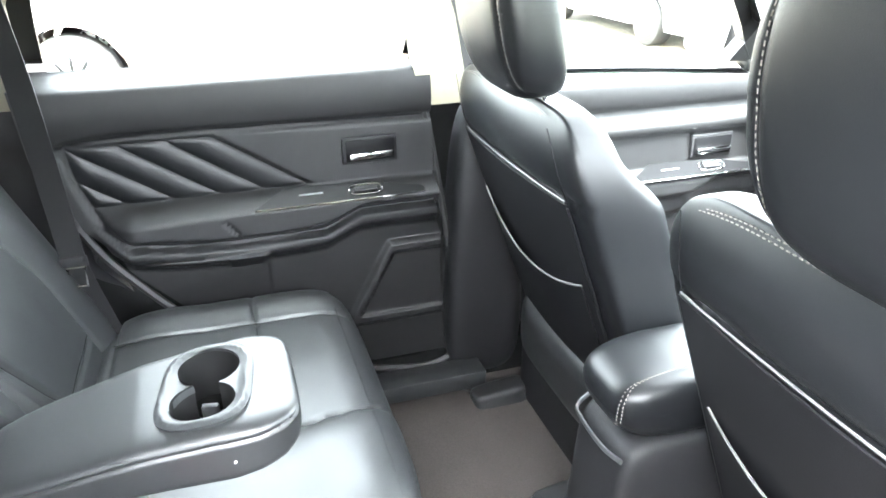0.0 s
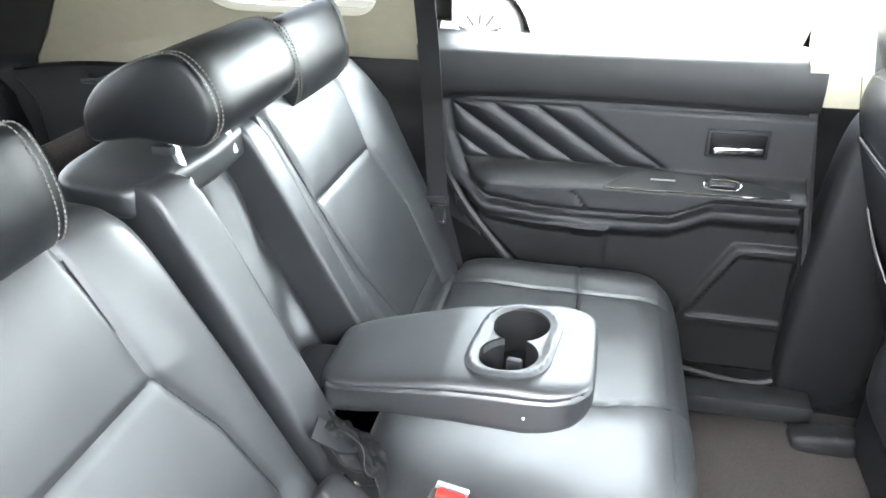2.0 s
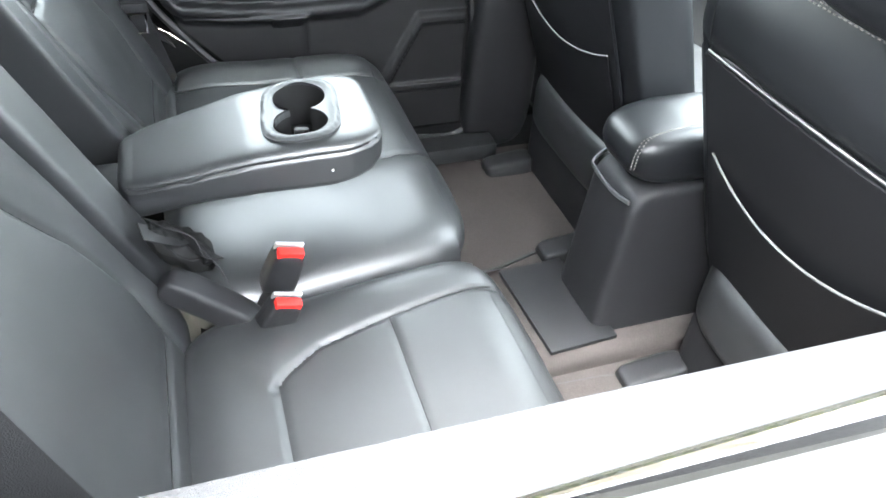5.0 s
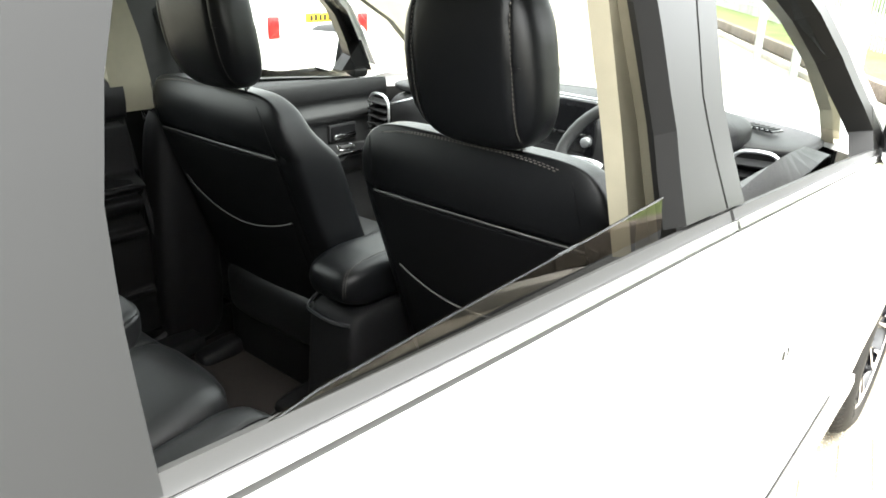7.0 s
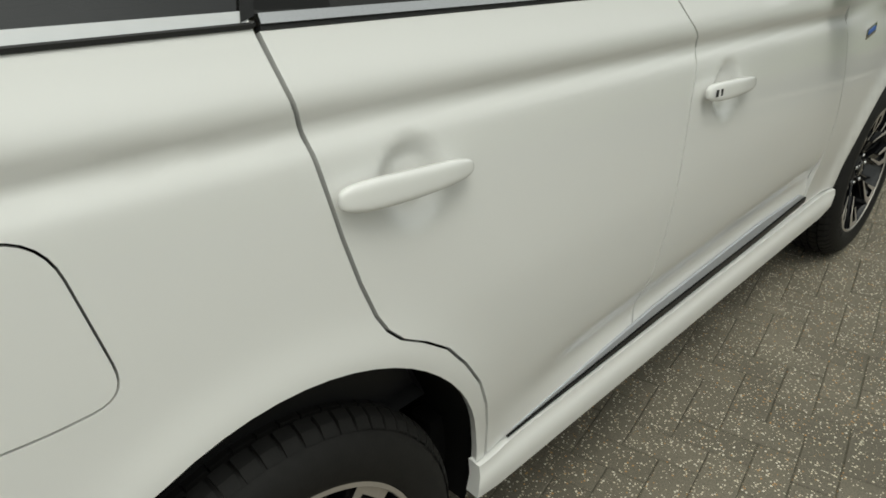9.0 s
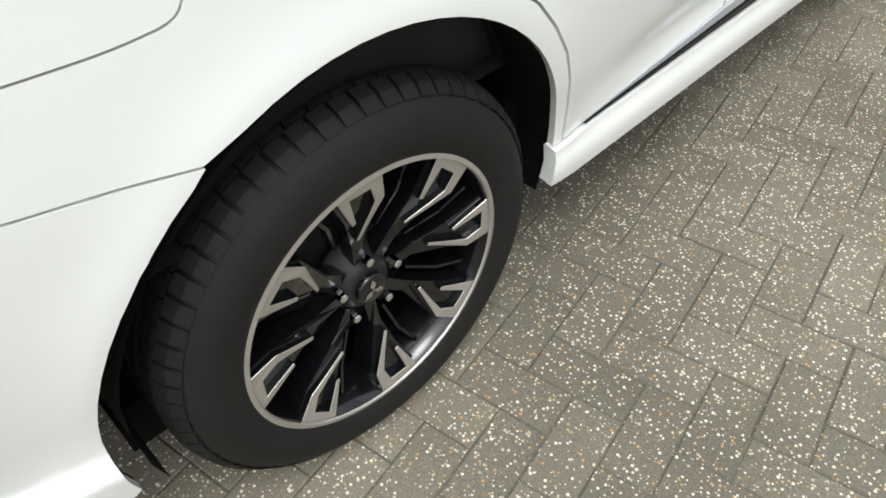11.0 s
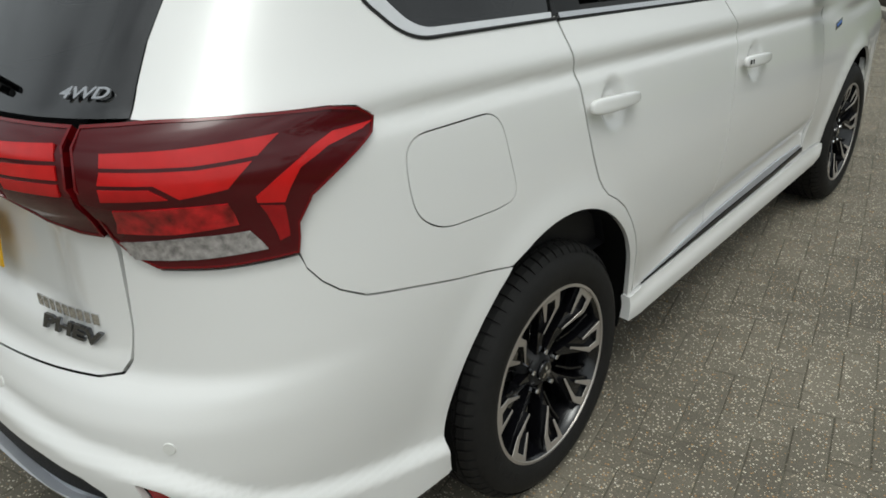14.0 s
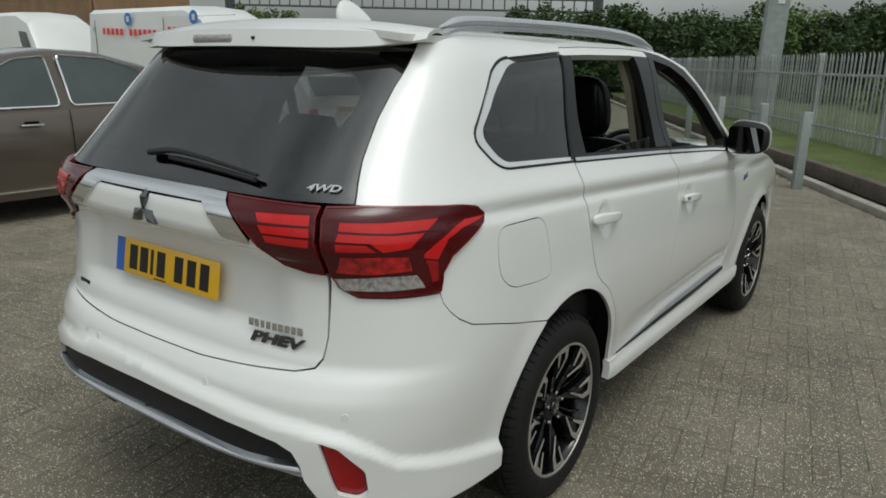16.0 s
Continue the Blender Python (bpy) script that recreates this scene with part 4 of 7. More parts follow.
# wheels
def wheel(at, left):
    w = new("wheel")
    w.parent = car
    w.matrix_basis = pose(*at, 0, 0, 180 if left else 0)
    R = .350
    prof = [(.240, -.105), (.247, -.112), (.268, -.121), (.300, -.121), (.322, -.110), (.334, -.096), (R - .008, -.080), (R - .006, -.03), (R - .006, .03), (R - .008, .080), (.334, .096), (.322, .110), (.300, .121), (.268, .121), (.247, .112), (.240, .105)]
    bm = bmesh.new()
    n = 96
    rings = [[bm.verts.new((x, r * math.cos(2 * math.pi * k / n), r * math.sin(2 * math.pi * k / n))) for r, x in prof] for k in range(n)]
    for k in range(n):
        a, c = rings[k], rings[(k + 1) % n]
        for i in range(len(prof) - 1):
            bm.faces.new((a[i], a[i + 1], c[i + 1], c[i]))
    tyre = part("tyre", bm, TYRE, w, "black road tyre", angle=60)
    # tread: circumferential ribs and cross cuts as raised blocks
    tb = bmesh.new()
    for x0, x1 in ((-.062, -.034), (-.026, -.004), (.004, .026), (.034, .062)):
        nb = 60
        for k in range(nb):
            a0, a1 = 2 * math.pi * (k + .05) / nb, 2 * math.pi * (k + .95) / nb
            v = [tb.verts.new((x, r * math.cos(a), r * math.sin(a))) for r in (R - .008, R + .002) for a in (a0, a1) for x in (x0, x1)]
            for f in ((4, 5, 7, 6), (0, 1, 5, 4), (2, 6, 7, 3), (0, 4, 6, 2), (1, 3, 7, 5)):
                tb.faces.new([v[i] for i in f])
    for s in (-1, 1):
        nb = 66
        for k in range(nb):
            a0, a1 = 2 * math.pi * (k + .10) / nb, 2 * math.pi * (k + .90) / nb
            ring = []
            for x, r in ((.070, R + .002), (.090, R - .005), (.1045, R - .019)):
                for a in (a0, a1):
                    ring.append(tb.verts.new((s * x, r * math.cos(a), r * math.sin(a))))
            low = [tb.verts.new(Vector((v.co.x * .97, v.co.y * .975, v.co.z * .975))) for v in ring]
            for i in (0, 2):
                tb.faces.new((ring[i], ring[i + 1], ring[i + 3], ring[i + 2]))
            for i in (0, 2):
                tb.faces.new((ring[i], ring[i + 2], low[i + 2], low[i]))
                tb.faces.new((ring[i + 1], low[i + 1], low[i + 3], ring[i + 3]))
    part("tread", tb, TYRE, tyre, smooth=False)
    # rim barrel and lip
    rb = bmesh.new()
    prof = [(.246, .108), (.243, .112), (.238, .108), (.232, .090), (.222, .05), (.210, -.02), (.212, -.10)]
    rings = [[rb.verts.new((x, r * math.cos(2 * math.pi * k / 72), r * math.sin(2 * math.pi * k / 72))) for r, x in prof] for k in range(72)]
    for k in range(72):
        for i in range(len(prof) - 1):
            rb.faces.new((rings[k][i], rings[k][i + 1], rings[(k + 1) % 72][i + 1], rings[(k + 1) % 72][i]))
    rim = part("rim", rb, RIM_BLACK, w, "gloss black alloy rim with machined faces")
    lip = bmesh.new()
    ringv = [[lip.verts.new((x, r * math.cos(2 * math.pi * k / 72), r * math.sin(2 * math.pi * k / 72))) for r, x in ((.2475, .1120), (.2395, .1135), (.2375, .110))] for k in range(72)]
    for k in range(72):
        for i in range(2):
            lip.faces.new((ringv[k][i], ringv[k][i + 1], ringv[(k + 1) % 72][i + 1], ringv[(k + 1) % 72][i]))
    part("rim_lip", lip, RIM_CUT, w, "machined rim lip")
    part("brake_disc", cyl(.15, .15, .02, (.005, 0, 0), pose(0, 0, 0, 0, 90), 40), BLACK_TRIM, w)
    part("hub_back", cyl(.20, .20, .01, (-.06, 0, 0), pose(0, 0, 0, 0, 90), 40), SHADOW_BLACK, w)
    part("hub", cyl(.074, .040, .050, (.050, 0, 0), pose(0, 0, 0, 0, 90), 40, bevel=.008), BLACK_TRIM, w)
    part("hub_cap", cyl(.030, .027, .012, (.080, 0, 0), pose(0, 0, 0, 0, 90), 28, bevel=.003), RIM_BLACK, w)
    cap = bmesh.new()
    for ang in (90, 210, 330):
        cy, cz = .011 * math.cos(radians(ang)), .011 * math.sin(radians(ang))
        vs = [cap.verts.new((.0875, p[0], p[1])) for p in lozenge(cy, cz, ang, .011, .006)]
        cap.faces.new(vs)
    part("cap_emblem", cap, CHROME, w, smooth=False)
    # five pairs of spokes: dark arms behind, machined forks on the face
    def solid(poly, x0, x1, taper=0.0):
        b = bmesh.new()
        lo = [b.verts.new((x0(p) if callable(x0) else x0, *p)) for p in poly]
        hi = [b.verts.new((x1(p) if callable(x1) else x1, *(inset(poly, taper)[i]))) for i, p in enumerate(poly)]
        b.faces.new(lo[::-1])
        b.faces.new(hi)
        for i in range(len(poly)):
            b.faces.new((lo[i - 1], lo[i], hi[i], hi[i - 1]))
        return b

    def polar(r, deg):
        return (r * math.cos(radians(deg)), r * math.sin(radians(deg)))

    face = lambda p: .078 + .031 * step(math.hypot(*p), .06, .240)
    for k in range(8):
        base = 45 * k + 2.7
        part("spoke", solid([polar(r, base + d) for r, d in ((.05, -15), (.10, -7), (.165, -12.5), (.195, -13.5), (.239, -11), (.239, 11.5), (.165, 8), (.10, 7), (.05, 15))], .040, lambda p: face(p) - .013, .002), RIM_BLACK, w, smooth=False)
        fork = [polar(r, base + d) for r, d in ((.2390, -9.5), (.192, -12.3), (.165, -8.6), (.118, 1.8), (.121, 4.2), (.163, -4.4), (.190, -7.3), (.220, -4.6), (.2235, 4.8), (.166, 3.4), (.165, 5.8), (.2390, 9.6), (.2400, 3), (.2400, -3))]
        part("spoke_arm", solid(fork, lambda p: face(p) - .013, lambda p: face(p) - .0012), RIM_BLACK, w, smooth=False)
        part("spoke_face", solid(fork, lambda p: face(p) - .0012, face, .0008), RIM_CUT, w, smooth=False)
        part("spoke_rib", solid([polar(r, base + d) for r, d in ((.10, 15), (.165, 13.5), (.222, 16.5), (.223, 18.5), (.165, 16), (.10, 19))], lambda p: face(p) - .045, lambda p: face(p) - .026, .0008), RIM_BLACK, w, smooth=False)
    for k in range(5):
        y, z = polar(.057, 72 * k + 14)
        part("wheel_nut", cyl(.0095, .008, .022, (.074, y, z), pose(0, 0, 0, 0, 90), 6, bevel=.002), CHROME, w)
    # raised marks on the side wall that cannot be read
    for k in range(5):
        a = radians(200 + 7 * k)
        b = box(.002, .012, .02, (.1215, .278 * math.cos(a), .278 * math.sin(a)), pose(0, 0, 0, math.degrees(a) - 90, 0, 0))
        part("sidewall_mark", b, TYRE, tyre, smooth=False)
    return w


for y in (0.0, 2.67):
    for left in (False, True):
        wheel(((-1 if left else 1) * .772, y, .350), left)

# outside mirrors
def side_mirror(left):
    s = -1 if left else 1
    m = new("door_mirror")
    m.parent = car
    shell = rounded(16, 3.2, lambda a, b, c: Vector((s * (.958 + .105 * a), 1.90 + .065 * b * (1 - .25 * a) - .02 * a, 1.190 + .085 * c - .010 * a * c)))
    part("mirror_shell", shell, BLACK_TRIM, m, "black mirror housing")
    cap = rounded(16, 3.2, lambda a, b, c: Vector((s * (.960 + .108 * a), 1.905 + .066 * max(b, -.02) * (1 - .25 * a) - .02 * a, 1.194 + .087 * c - .010 * a * c)))
    part("mirror_cap", cap, WHITE, m, "white mirror cap")
    glass_pts = round_poly([(-.092, .066), (.088, .060), (.086, -.060), (-.080, -.070)], .028, 6)
    b = bmesh.new()
    b.faces.new([b.verts.new((s * (.955 + x), 1.8245 - .02 * x + .15 * z, 1.188 + z)) for x, z in glass_pts])
    part("mirror_glass", b, MIRROR, m, "mirror glass", smooth=False)
    part("mirror_foot", box(.09, .07, .035, (s * .850, 1.89, 1.125), pose(0, 0, 0, 0, s * -18, 0), bevel=.012), BLACK_FILM, m)
    sail = bmesh.new()
    pts = [(1.80, 1.13), (1.95, 1.12), (1.86, 1.235)]
    vs = [[sail.verts.new((s * (skin(y, z).x - o), y, z)) for y, z in pts] for o in (.0, .05)]
    sail.faces.new(vs[0])
    sail.faces.new(vs[1][::-1])
    for i in range(3):
        sail.faces.new((vs[0][i - 1], vs[0][i], vs[1][i], vs[1][i - 1]))
    part("mirror_sail", sail, BLACK_FILM, m, smooth=False)


side_mirror(False)
side_mirror(True)


# ---------------------------------------------------------------- inside the car
def sub(name, parent=car, label=""):
    ob = new(name)
    ob.parent = parent
    return tagged(ob, label)


# floor, tunnel, sills, load floor
part("floor_carpet", box(1.42, 2.05, .04, (0, 1.20, .355), bevel=.01), CARPET, car, "brown-black floor carpet")
part("tunnel", box(.29, 1.2, .07, (-.01, 1.28, .385), bevel=.025, seg=3), CARPET, car)
part("tunnel_mat", box(.255, .155, .012, (-.012, .955, .428), pose(0, 0, 0, 0, 0, 3), bevel=.004), PLASTIC, car, "black rubber tunnel mat")
part("load_floor", box(1.30, .85, .04, (0, -.42, .80), bevel=.01), CARPET, car)
part("seat_box", box(1.30, .34, .40, (0, .42, .48)), SHADOW_BLACK, car)
for sx in (-1, 1):
    part("inner_sill", box(.06, 1.75, .20, (sx * .755, 1.25, .36), bevel=.01), SHADOW_BLACK, car)
part("firewall", box(1.40, .05, .75, (0, 2.25, .70)), SHADOW_BLACK, car)
for left in (False, True):
    s = -1 if left else 1
    part("sill_plate", box(.078, .52, .050, (s * .668, .805, .414), bevel=.010), PLATE_GREY, car, "grey-black door sill plate")
    part("pillar_trim", rounded(12, 4, lambda a, b, c: Vector((s * (.735 + .06 * a - .012 * c), 1.085 + (.095 - .02 * c) * b, .745 + .375 * c))), PLASTIC, car, "black lower pillar trim")

for side, left in SIDES:
    s = -1 if left else 1
    # upper pillar trims: thick sheets inside the skin
    def trim(name, outline, mat, off, label="", holes=(), grid=.06):
        o = [(-p[0], p[1]) for p in outline][::-1]
        h = [[(-p[0], p[1]) for p in q][::-1] for q in holes]
        return panel(name, o, mat, car, h, off=off, lip=.03, grid=grid, left=left, surface=lambda u, z: skin(-u, z), normal=lambda u, z: -skin_normal(-u, z), label=label)

    def inner(name, outline, xs, mat, label="", lip=.03):
        """Lining at its own depth: xs gives x by height."""
        panel(name, [(-p[0], p[1]) for p in outline][::-1], mat, car, lip=lip, grid=.05, left=left, label=label,
              surface=lambda u, z: Vector((float(np.interp(z, *xs)), -u, z)), normal=lambda u, z: Vector((-1, 0, 0)))

    post_x = ([1.10, 1.17, 1.46, 1.62], [.712, .702, .660, .600])
    inner("middle_pillar_trim", [(.925, 1.11), (1.042, 1.11), (1.000, 1.30), (.945, 1.46), (.955, 1.61), (.850, 1.61), (.868, 1.46), (.898, 1.30)], post_x, CREAM, "cream upper pillar trim")
    inner("door_aperture_seal", [(1.030, 1.10), (1.150, 1.10), (1.110, 1.30), (1.070, 1.46), (1.075, 1.61), (.935, 1.61), (.930, 1.46), (.985, 1.30)], (post_x[0], [x + .022 for x in post_x[1]]), RUBBER_SEAL, "black rubber door aperture seal")
    screen_x = ([1.08, 1.20, 1.45, 1.60], [.690, .675, .640, .585])
    inner("screen_pillar_trim", [(1.10, 1.57), (1.30, 1.535), (1.50, 1.475), (1.70, 1.405), (1.90, 1.305), (2.06, 1.18), (2.11, 1.09), (2.18, 1.09), (2.14, 1.20), (1.98, 1.335), (1.78, 1.44), (1.55, 1.525), (1.34, 1.59), (1.12, 1.62)], screen_x, CREAM, "cream windscreen pillar trim")
    inner_q = round_poly([(-.17, 1.53), (.12, 1.55), (.03, 1.27), (-.33, 1.275), (-.44, 1.35)], .05, 6)
    trim("quarter_trim", [(-.80, 1.61), (.27, 1.61), (.24, 1.50), (.165, 1.36), (.150, 1.135), (-.85, 1.135)], CREAM, .058, "cream rear pillar trim", [inner_q])
    trim("load_side_trim", [(-.92, 1.13), (.155, 1.13), (.20, .80), (.30, .60), (-.95, .60)], PLASTIC, .075, "black load area side trim")
    trim("lamp_trim", [(-1.10, 1.19), (-.80, 1.19), (-.80, .76), (-1.10, .76)], PLASTIC, .055, "black tailgate corner trim")
    trim("gate_frame_trim", [(-1.0, 1.60), (-.81, 1.60), (-.86, 1.135), (-.93, .80), (-1.05, .80), (-1.02, 1.15)], PLASTIC, .060)
    part("grab_hook", tube([(s * .745, -.72, 1.09), (s * .71, -.70, 1.085), (s * .71, -.66, 1.085), (s * .745, -.64, 1.09)], .008, 8), PLASTIC, car)

part("gate_trim", box(1.06, .03, .40, (0, -.85, .97), pose(0, 0, 0, -5), bevel=.02), PLASTIC, tailgate)

# door trims
def lower_edge(y):
    return float(np.interp(y, [.18, .234, .29, .40, .503, .62, .70, .74, .78, .93, 1.1], [.945, .905, .859, .845, .839, .840, .844, .862, .881, .881, .881]))


def quilt_edge(z):
    return float(np.interp(z, [.90, .945, 1.013, 1.08], [.262, .236, .212, .203]))


def quilt(side_sign, parent):
    """The pleated leather insert: slanting puffs that meet in sharp seams."""
    bm = bmesh.new()
    zz = np.linspace(.953, 1.086, 20)
    tt = np.linspace(-2, 3, 91)
    grid = []
    for t in tt:
        col = []
        for z in zz:
            y = max(.202 + t * .0925 + (1.085 - z) * 1.48, quilt_edge(z) + .004)
            real_t = (y - .202 - (1.085 - z) * 1.48) / .0925
            fade = min(step(z, .953, .962), 1 - step(z, 1.078, 1.086)) * step(y - quilt_edge(z), .004, .016) * (1 - step(t, 2.93, 3.0))
            puff = -.009 + fade * .0065 * abs(math.sin(math.pi * real_t)) ** .65
            col.append((bm.verts.new((side_sign * (.715 - puff), y, z)), y > quilt_edge(z) + .0041))
        grid.append(col)
    for i in range(len(tt) - 1):
        for k in range(len(zz) - 1):
            four = (grid[i][k], grid[i + 1][k], grid[i + 1][k + 1], grid[i][k + 1])
            if any(f[1] for f in four):
                bm.faces.new([f[0] for f in four])
    loose = [v for v in bm.verts if not v.link_faces]
    bmesh.ops.delete(bm, geom=loose, context="VERTS")
    part("quilted_insert", bm, LEATHER_DARKENED, parent, "black pleated leather insert", angle=50)


def rear_trim_shape(u, z):
    y = -u
    h = 0.0
    h += .016 * math.sin(math.pi * min(max((z - 1.09) / .13, 0), 1)) ** .7 if z > 1.09 else 0.0
    h -= .055 * step(z, 1.190, 1.226)
    groove = float(np.interp(y, [.20, .31, .47, .92], [1.089, 1.097, 1.097, 1.088]))
    h -= .012 * bell(z - groove, .0075) * step(y, .200, .215)
    # quilted insert between the groove, a slanting seam and the arm rest
    left_edge = quilt_edge(z)
    h -= .010 * bell(y - left_edge, .008) * (1 - step(z, 1.082, 1.095)) * step(z, .905, .925)
    diag = y - (.479 + (1.085 - z) * 1.48)
    inside = step(-diag, 0, .012) * step(y, left_edge, left_edge + .014) * (1 - step(z, 1.078, 1.090)) * step(z, .946, .960)
    h -= .010 * inside
    h -= .010 * bell(diag, .009) * (1 - step(z, 1.08, 1.09)) * step(z, .948, .962)
    # arm rest
    low = lower_edge(y)
    top = .938 + .006 * math.sin((y - .3) * 4)
    arm = step(z, low + .004, low + .040) * (1 - step(z, top - .020, top + .014)) * step(y, .225, .31)
    h += .055 * arm
    h -= .006 * bell((y - .52) + (z - .87) * .8, .005) * arm * (z < .914)
    h += .030 * step(low - z, -.012, .004) * (1 - step(low - z, .012, .05)) * step(y, .22, .28)
    # lower part: pocket and speaker
    h -= .020 * step(low - z, .03, .06)
    if z < .82:
        d1 = (y - .772) * .872 - (z - .649) * .487
        sp = step(d1, -.006, .006) * (1 - step(z, .780, .792)) * step(z, .570, .580) * (1 - step(y, .975, .985))
        h += .014 * sp
        h -= .010 * step(d1, .018, .026) * (1 - step(z, .755, .763)) * step(z, .595, .603) * sp
        h += .010 * (1 - step(y, .56, .575)) * step(z, .60, .79)
    return h


def front_trim_shape(u, z):
    y = -u - .93
    h = .016 * math.sin(math.pi * min(max((z - 1.05) / .10, 0), 1)) ** .7 if z > 1.05 else 0.0
    h -= .05 * step(z, 1.12, 1.155)
    h -= .014 * bell(z - 1.045, .007)
    h += .020 * bell(z - 1.005, .022)
    h -= .012 * bell(z - .975, .006)
    low = lower_edge(y) - .04
    top = .885
    h += .055 * step(z, low + .004, low + .04) * (1 - step(z, top - .02, top + .014)) * step(y, .1, .2)
    h -= .020 * step(low - z, .03, .06)
    return h


def flat_in(x0):
    return (lambda u, z: Vector((x0, -u, z))), (lambda u, z: Vector((-1, 0, 0)))


for side, left in SIDES:
    s = -1 if left else 1
    sf, nf = flat_in(.715)
    fine = .0065 if left else .03
    cut = [(y, lower_edge(y) - .020) for y in np.linspace(.955, .245, 24)]
    sag = 0.0 if left else .086
    outline = [(.150, 1.226 - sag), (.55, 1.218 - sag), (.948, 1.206 - sag), (.955, 1.0)] + cut + [(.212, .905), (.165, 1.03)]
    door_trim = panel("rear_door_trim", [(-p[0], p[1]) for p in outline][::-1], DOOR_SOFT, car, off=0, lip=.06, grid=fine, left=left, surface=sf, normal=nf, shape=rear_trim_shape, label="black soft door trim with a quilted insert")
    outline = cut[::-1] + [(.985, .77), (1.015, .58), (1.015, .49), (.97, .445), (.86, .445), (.60, .51), (.42, .645), (.28, .80)]
    panel("door_lower_panel", [(-p[0], p[1]) for p in outline], DOOR_HARD, door_trim, off=0, lip=.06, grid=fine, left=left, surface=sf, normal=nf, shape=rear_trim_shape, label="hard black plastic below the arm rest with a pocket")
    outline = [(1.13, 1.150), (1.5, 1.135), (1.90, 1.115), (1.96, .9), (1.9, .45), (1.25, .42), (1.14, .6)]
    front_trim = panel("front_door_trim", [(-p[0], p[1]) for p in outline][::-1], DOOR_SOFT, car, off=0, lip=.06, grid=.014 if left else .04, left=left, surface=sf, normal=nf, shape=front_trim_shape, label="black soft front door trim")
    seal = [(.140, 1.20), (.155, 1.03), (.205, .90), (.27, .795), (.41, .635), (.60, .498), (.86, .432), (.975, .432), (1.025, .485), (1.025, .58), (.995, .77), (.958, 1.0), (.930, 1.18)]
    part("door_seal", tube(smooth_line([Vector((s * .725, y, z)) for y, z in seal], 4), .009, 6), RUBBER_SEAL, car)

    def fittings(y0, z0, arm_z, parent):
        """Inner handle in its dish, switch panel on the arm rest; y0, z0: the handle's middle."""
        x = s * .708
        part("handle_bezel", box(.010, .122, .060, (x, y0, z0), bevel=.004), PLASTIC, parent)
        part("handle_dish", box(.014, .110, .048, (x - s * .001, y0, z0), bevel=.003), SWITCH_BLACK, parent)
        part("inner_handle", box(.016, .098, .016, (x - s * .010, y0 + .001, z0 - .010), pose(0, 0, 0, 2), bevel=.005), CHROME, parent, "chrome inner door handle")
        def on_plate(x, y, up=.0):
            return Vector((s * (x - .5 * up), y, arm_z + .026 + (x - .650) * .62 + up))

        plate_bm = bmesh.new()
        edge_pts = round_poly([(.650, y0 - .262), (.650, y0 + .108), (.664, y0 + .108), (.688, y0 - .01), (.694, y0 - .19)], [.004, .010, .012, .02, .012], 5)
        plate_bm.faces.new([plate_bm.verts.new(on_plate(x, y, .002)) for x, y in edge_pts])
        thicken(plate_bm, .006)
        part("switch_panel", plate_bm, SWITCH_BLACK, parent, "gloss black switch panel", smooth=False)
        part("chrome_strip", tube([on_plate(.6495, y0 - .258, .001), on_plate(.6485, y0 - .10, .001), on_plate(.6495, y0 + .108, .001)], .0019, 6), CHROME, parent)
        ring = []
        for k in range(20):
            a = 2 * math.pi * k / 20
            ring.append(on_plate(.669 - .011 * math.copysign(abs(math.cos(a)) ** .6, math.cos(a)), y0 - .022 + .036 * math.copysign(abs(math.sin(a)) ** .5, math.sin(a)), .004))
        part("switch_ring", tube(ring, .0018, 6, closed=True), CHROME, parent)
        knob = box(.014, .050, .006, bevel=.002)
        knob.transform(Matrix.Translation(on_plate(.669, y0 - .022, .005)) @ pose(0, 0, 0, 0, s * -32, 0))
        part("window_switch", knob, PLASTIC, parent)
        part("pull_slot", tube([on_plate(.672, y0 - .165, .003), on_plate(.672, y0 - .115, .003)], .0018, 6), SATIN_DARK, parent)

    quilt(s, door_trim)
    fittings(.810, 1.025, .908, door_trim)
    fittings(1.70, .945, .862, front_trim)

# seats -------------------------------------------------------------
def stitched(points, parent, both=.0, radius=.0011, gap=.006):
    part("stitching", dashes(points, gap, radius), STITCH, parent, smooth=False)


def back_line(z):
    """The rear bench's back-rest front, along its slope."""
    return .195 - .42 * (z - .83)


bench = sub("rear_bench", car, "black leather rear bench with its arm rest folded down")


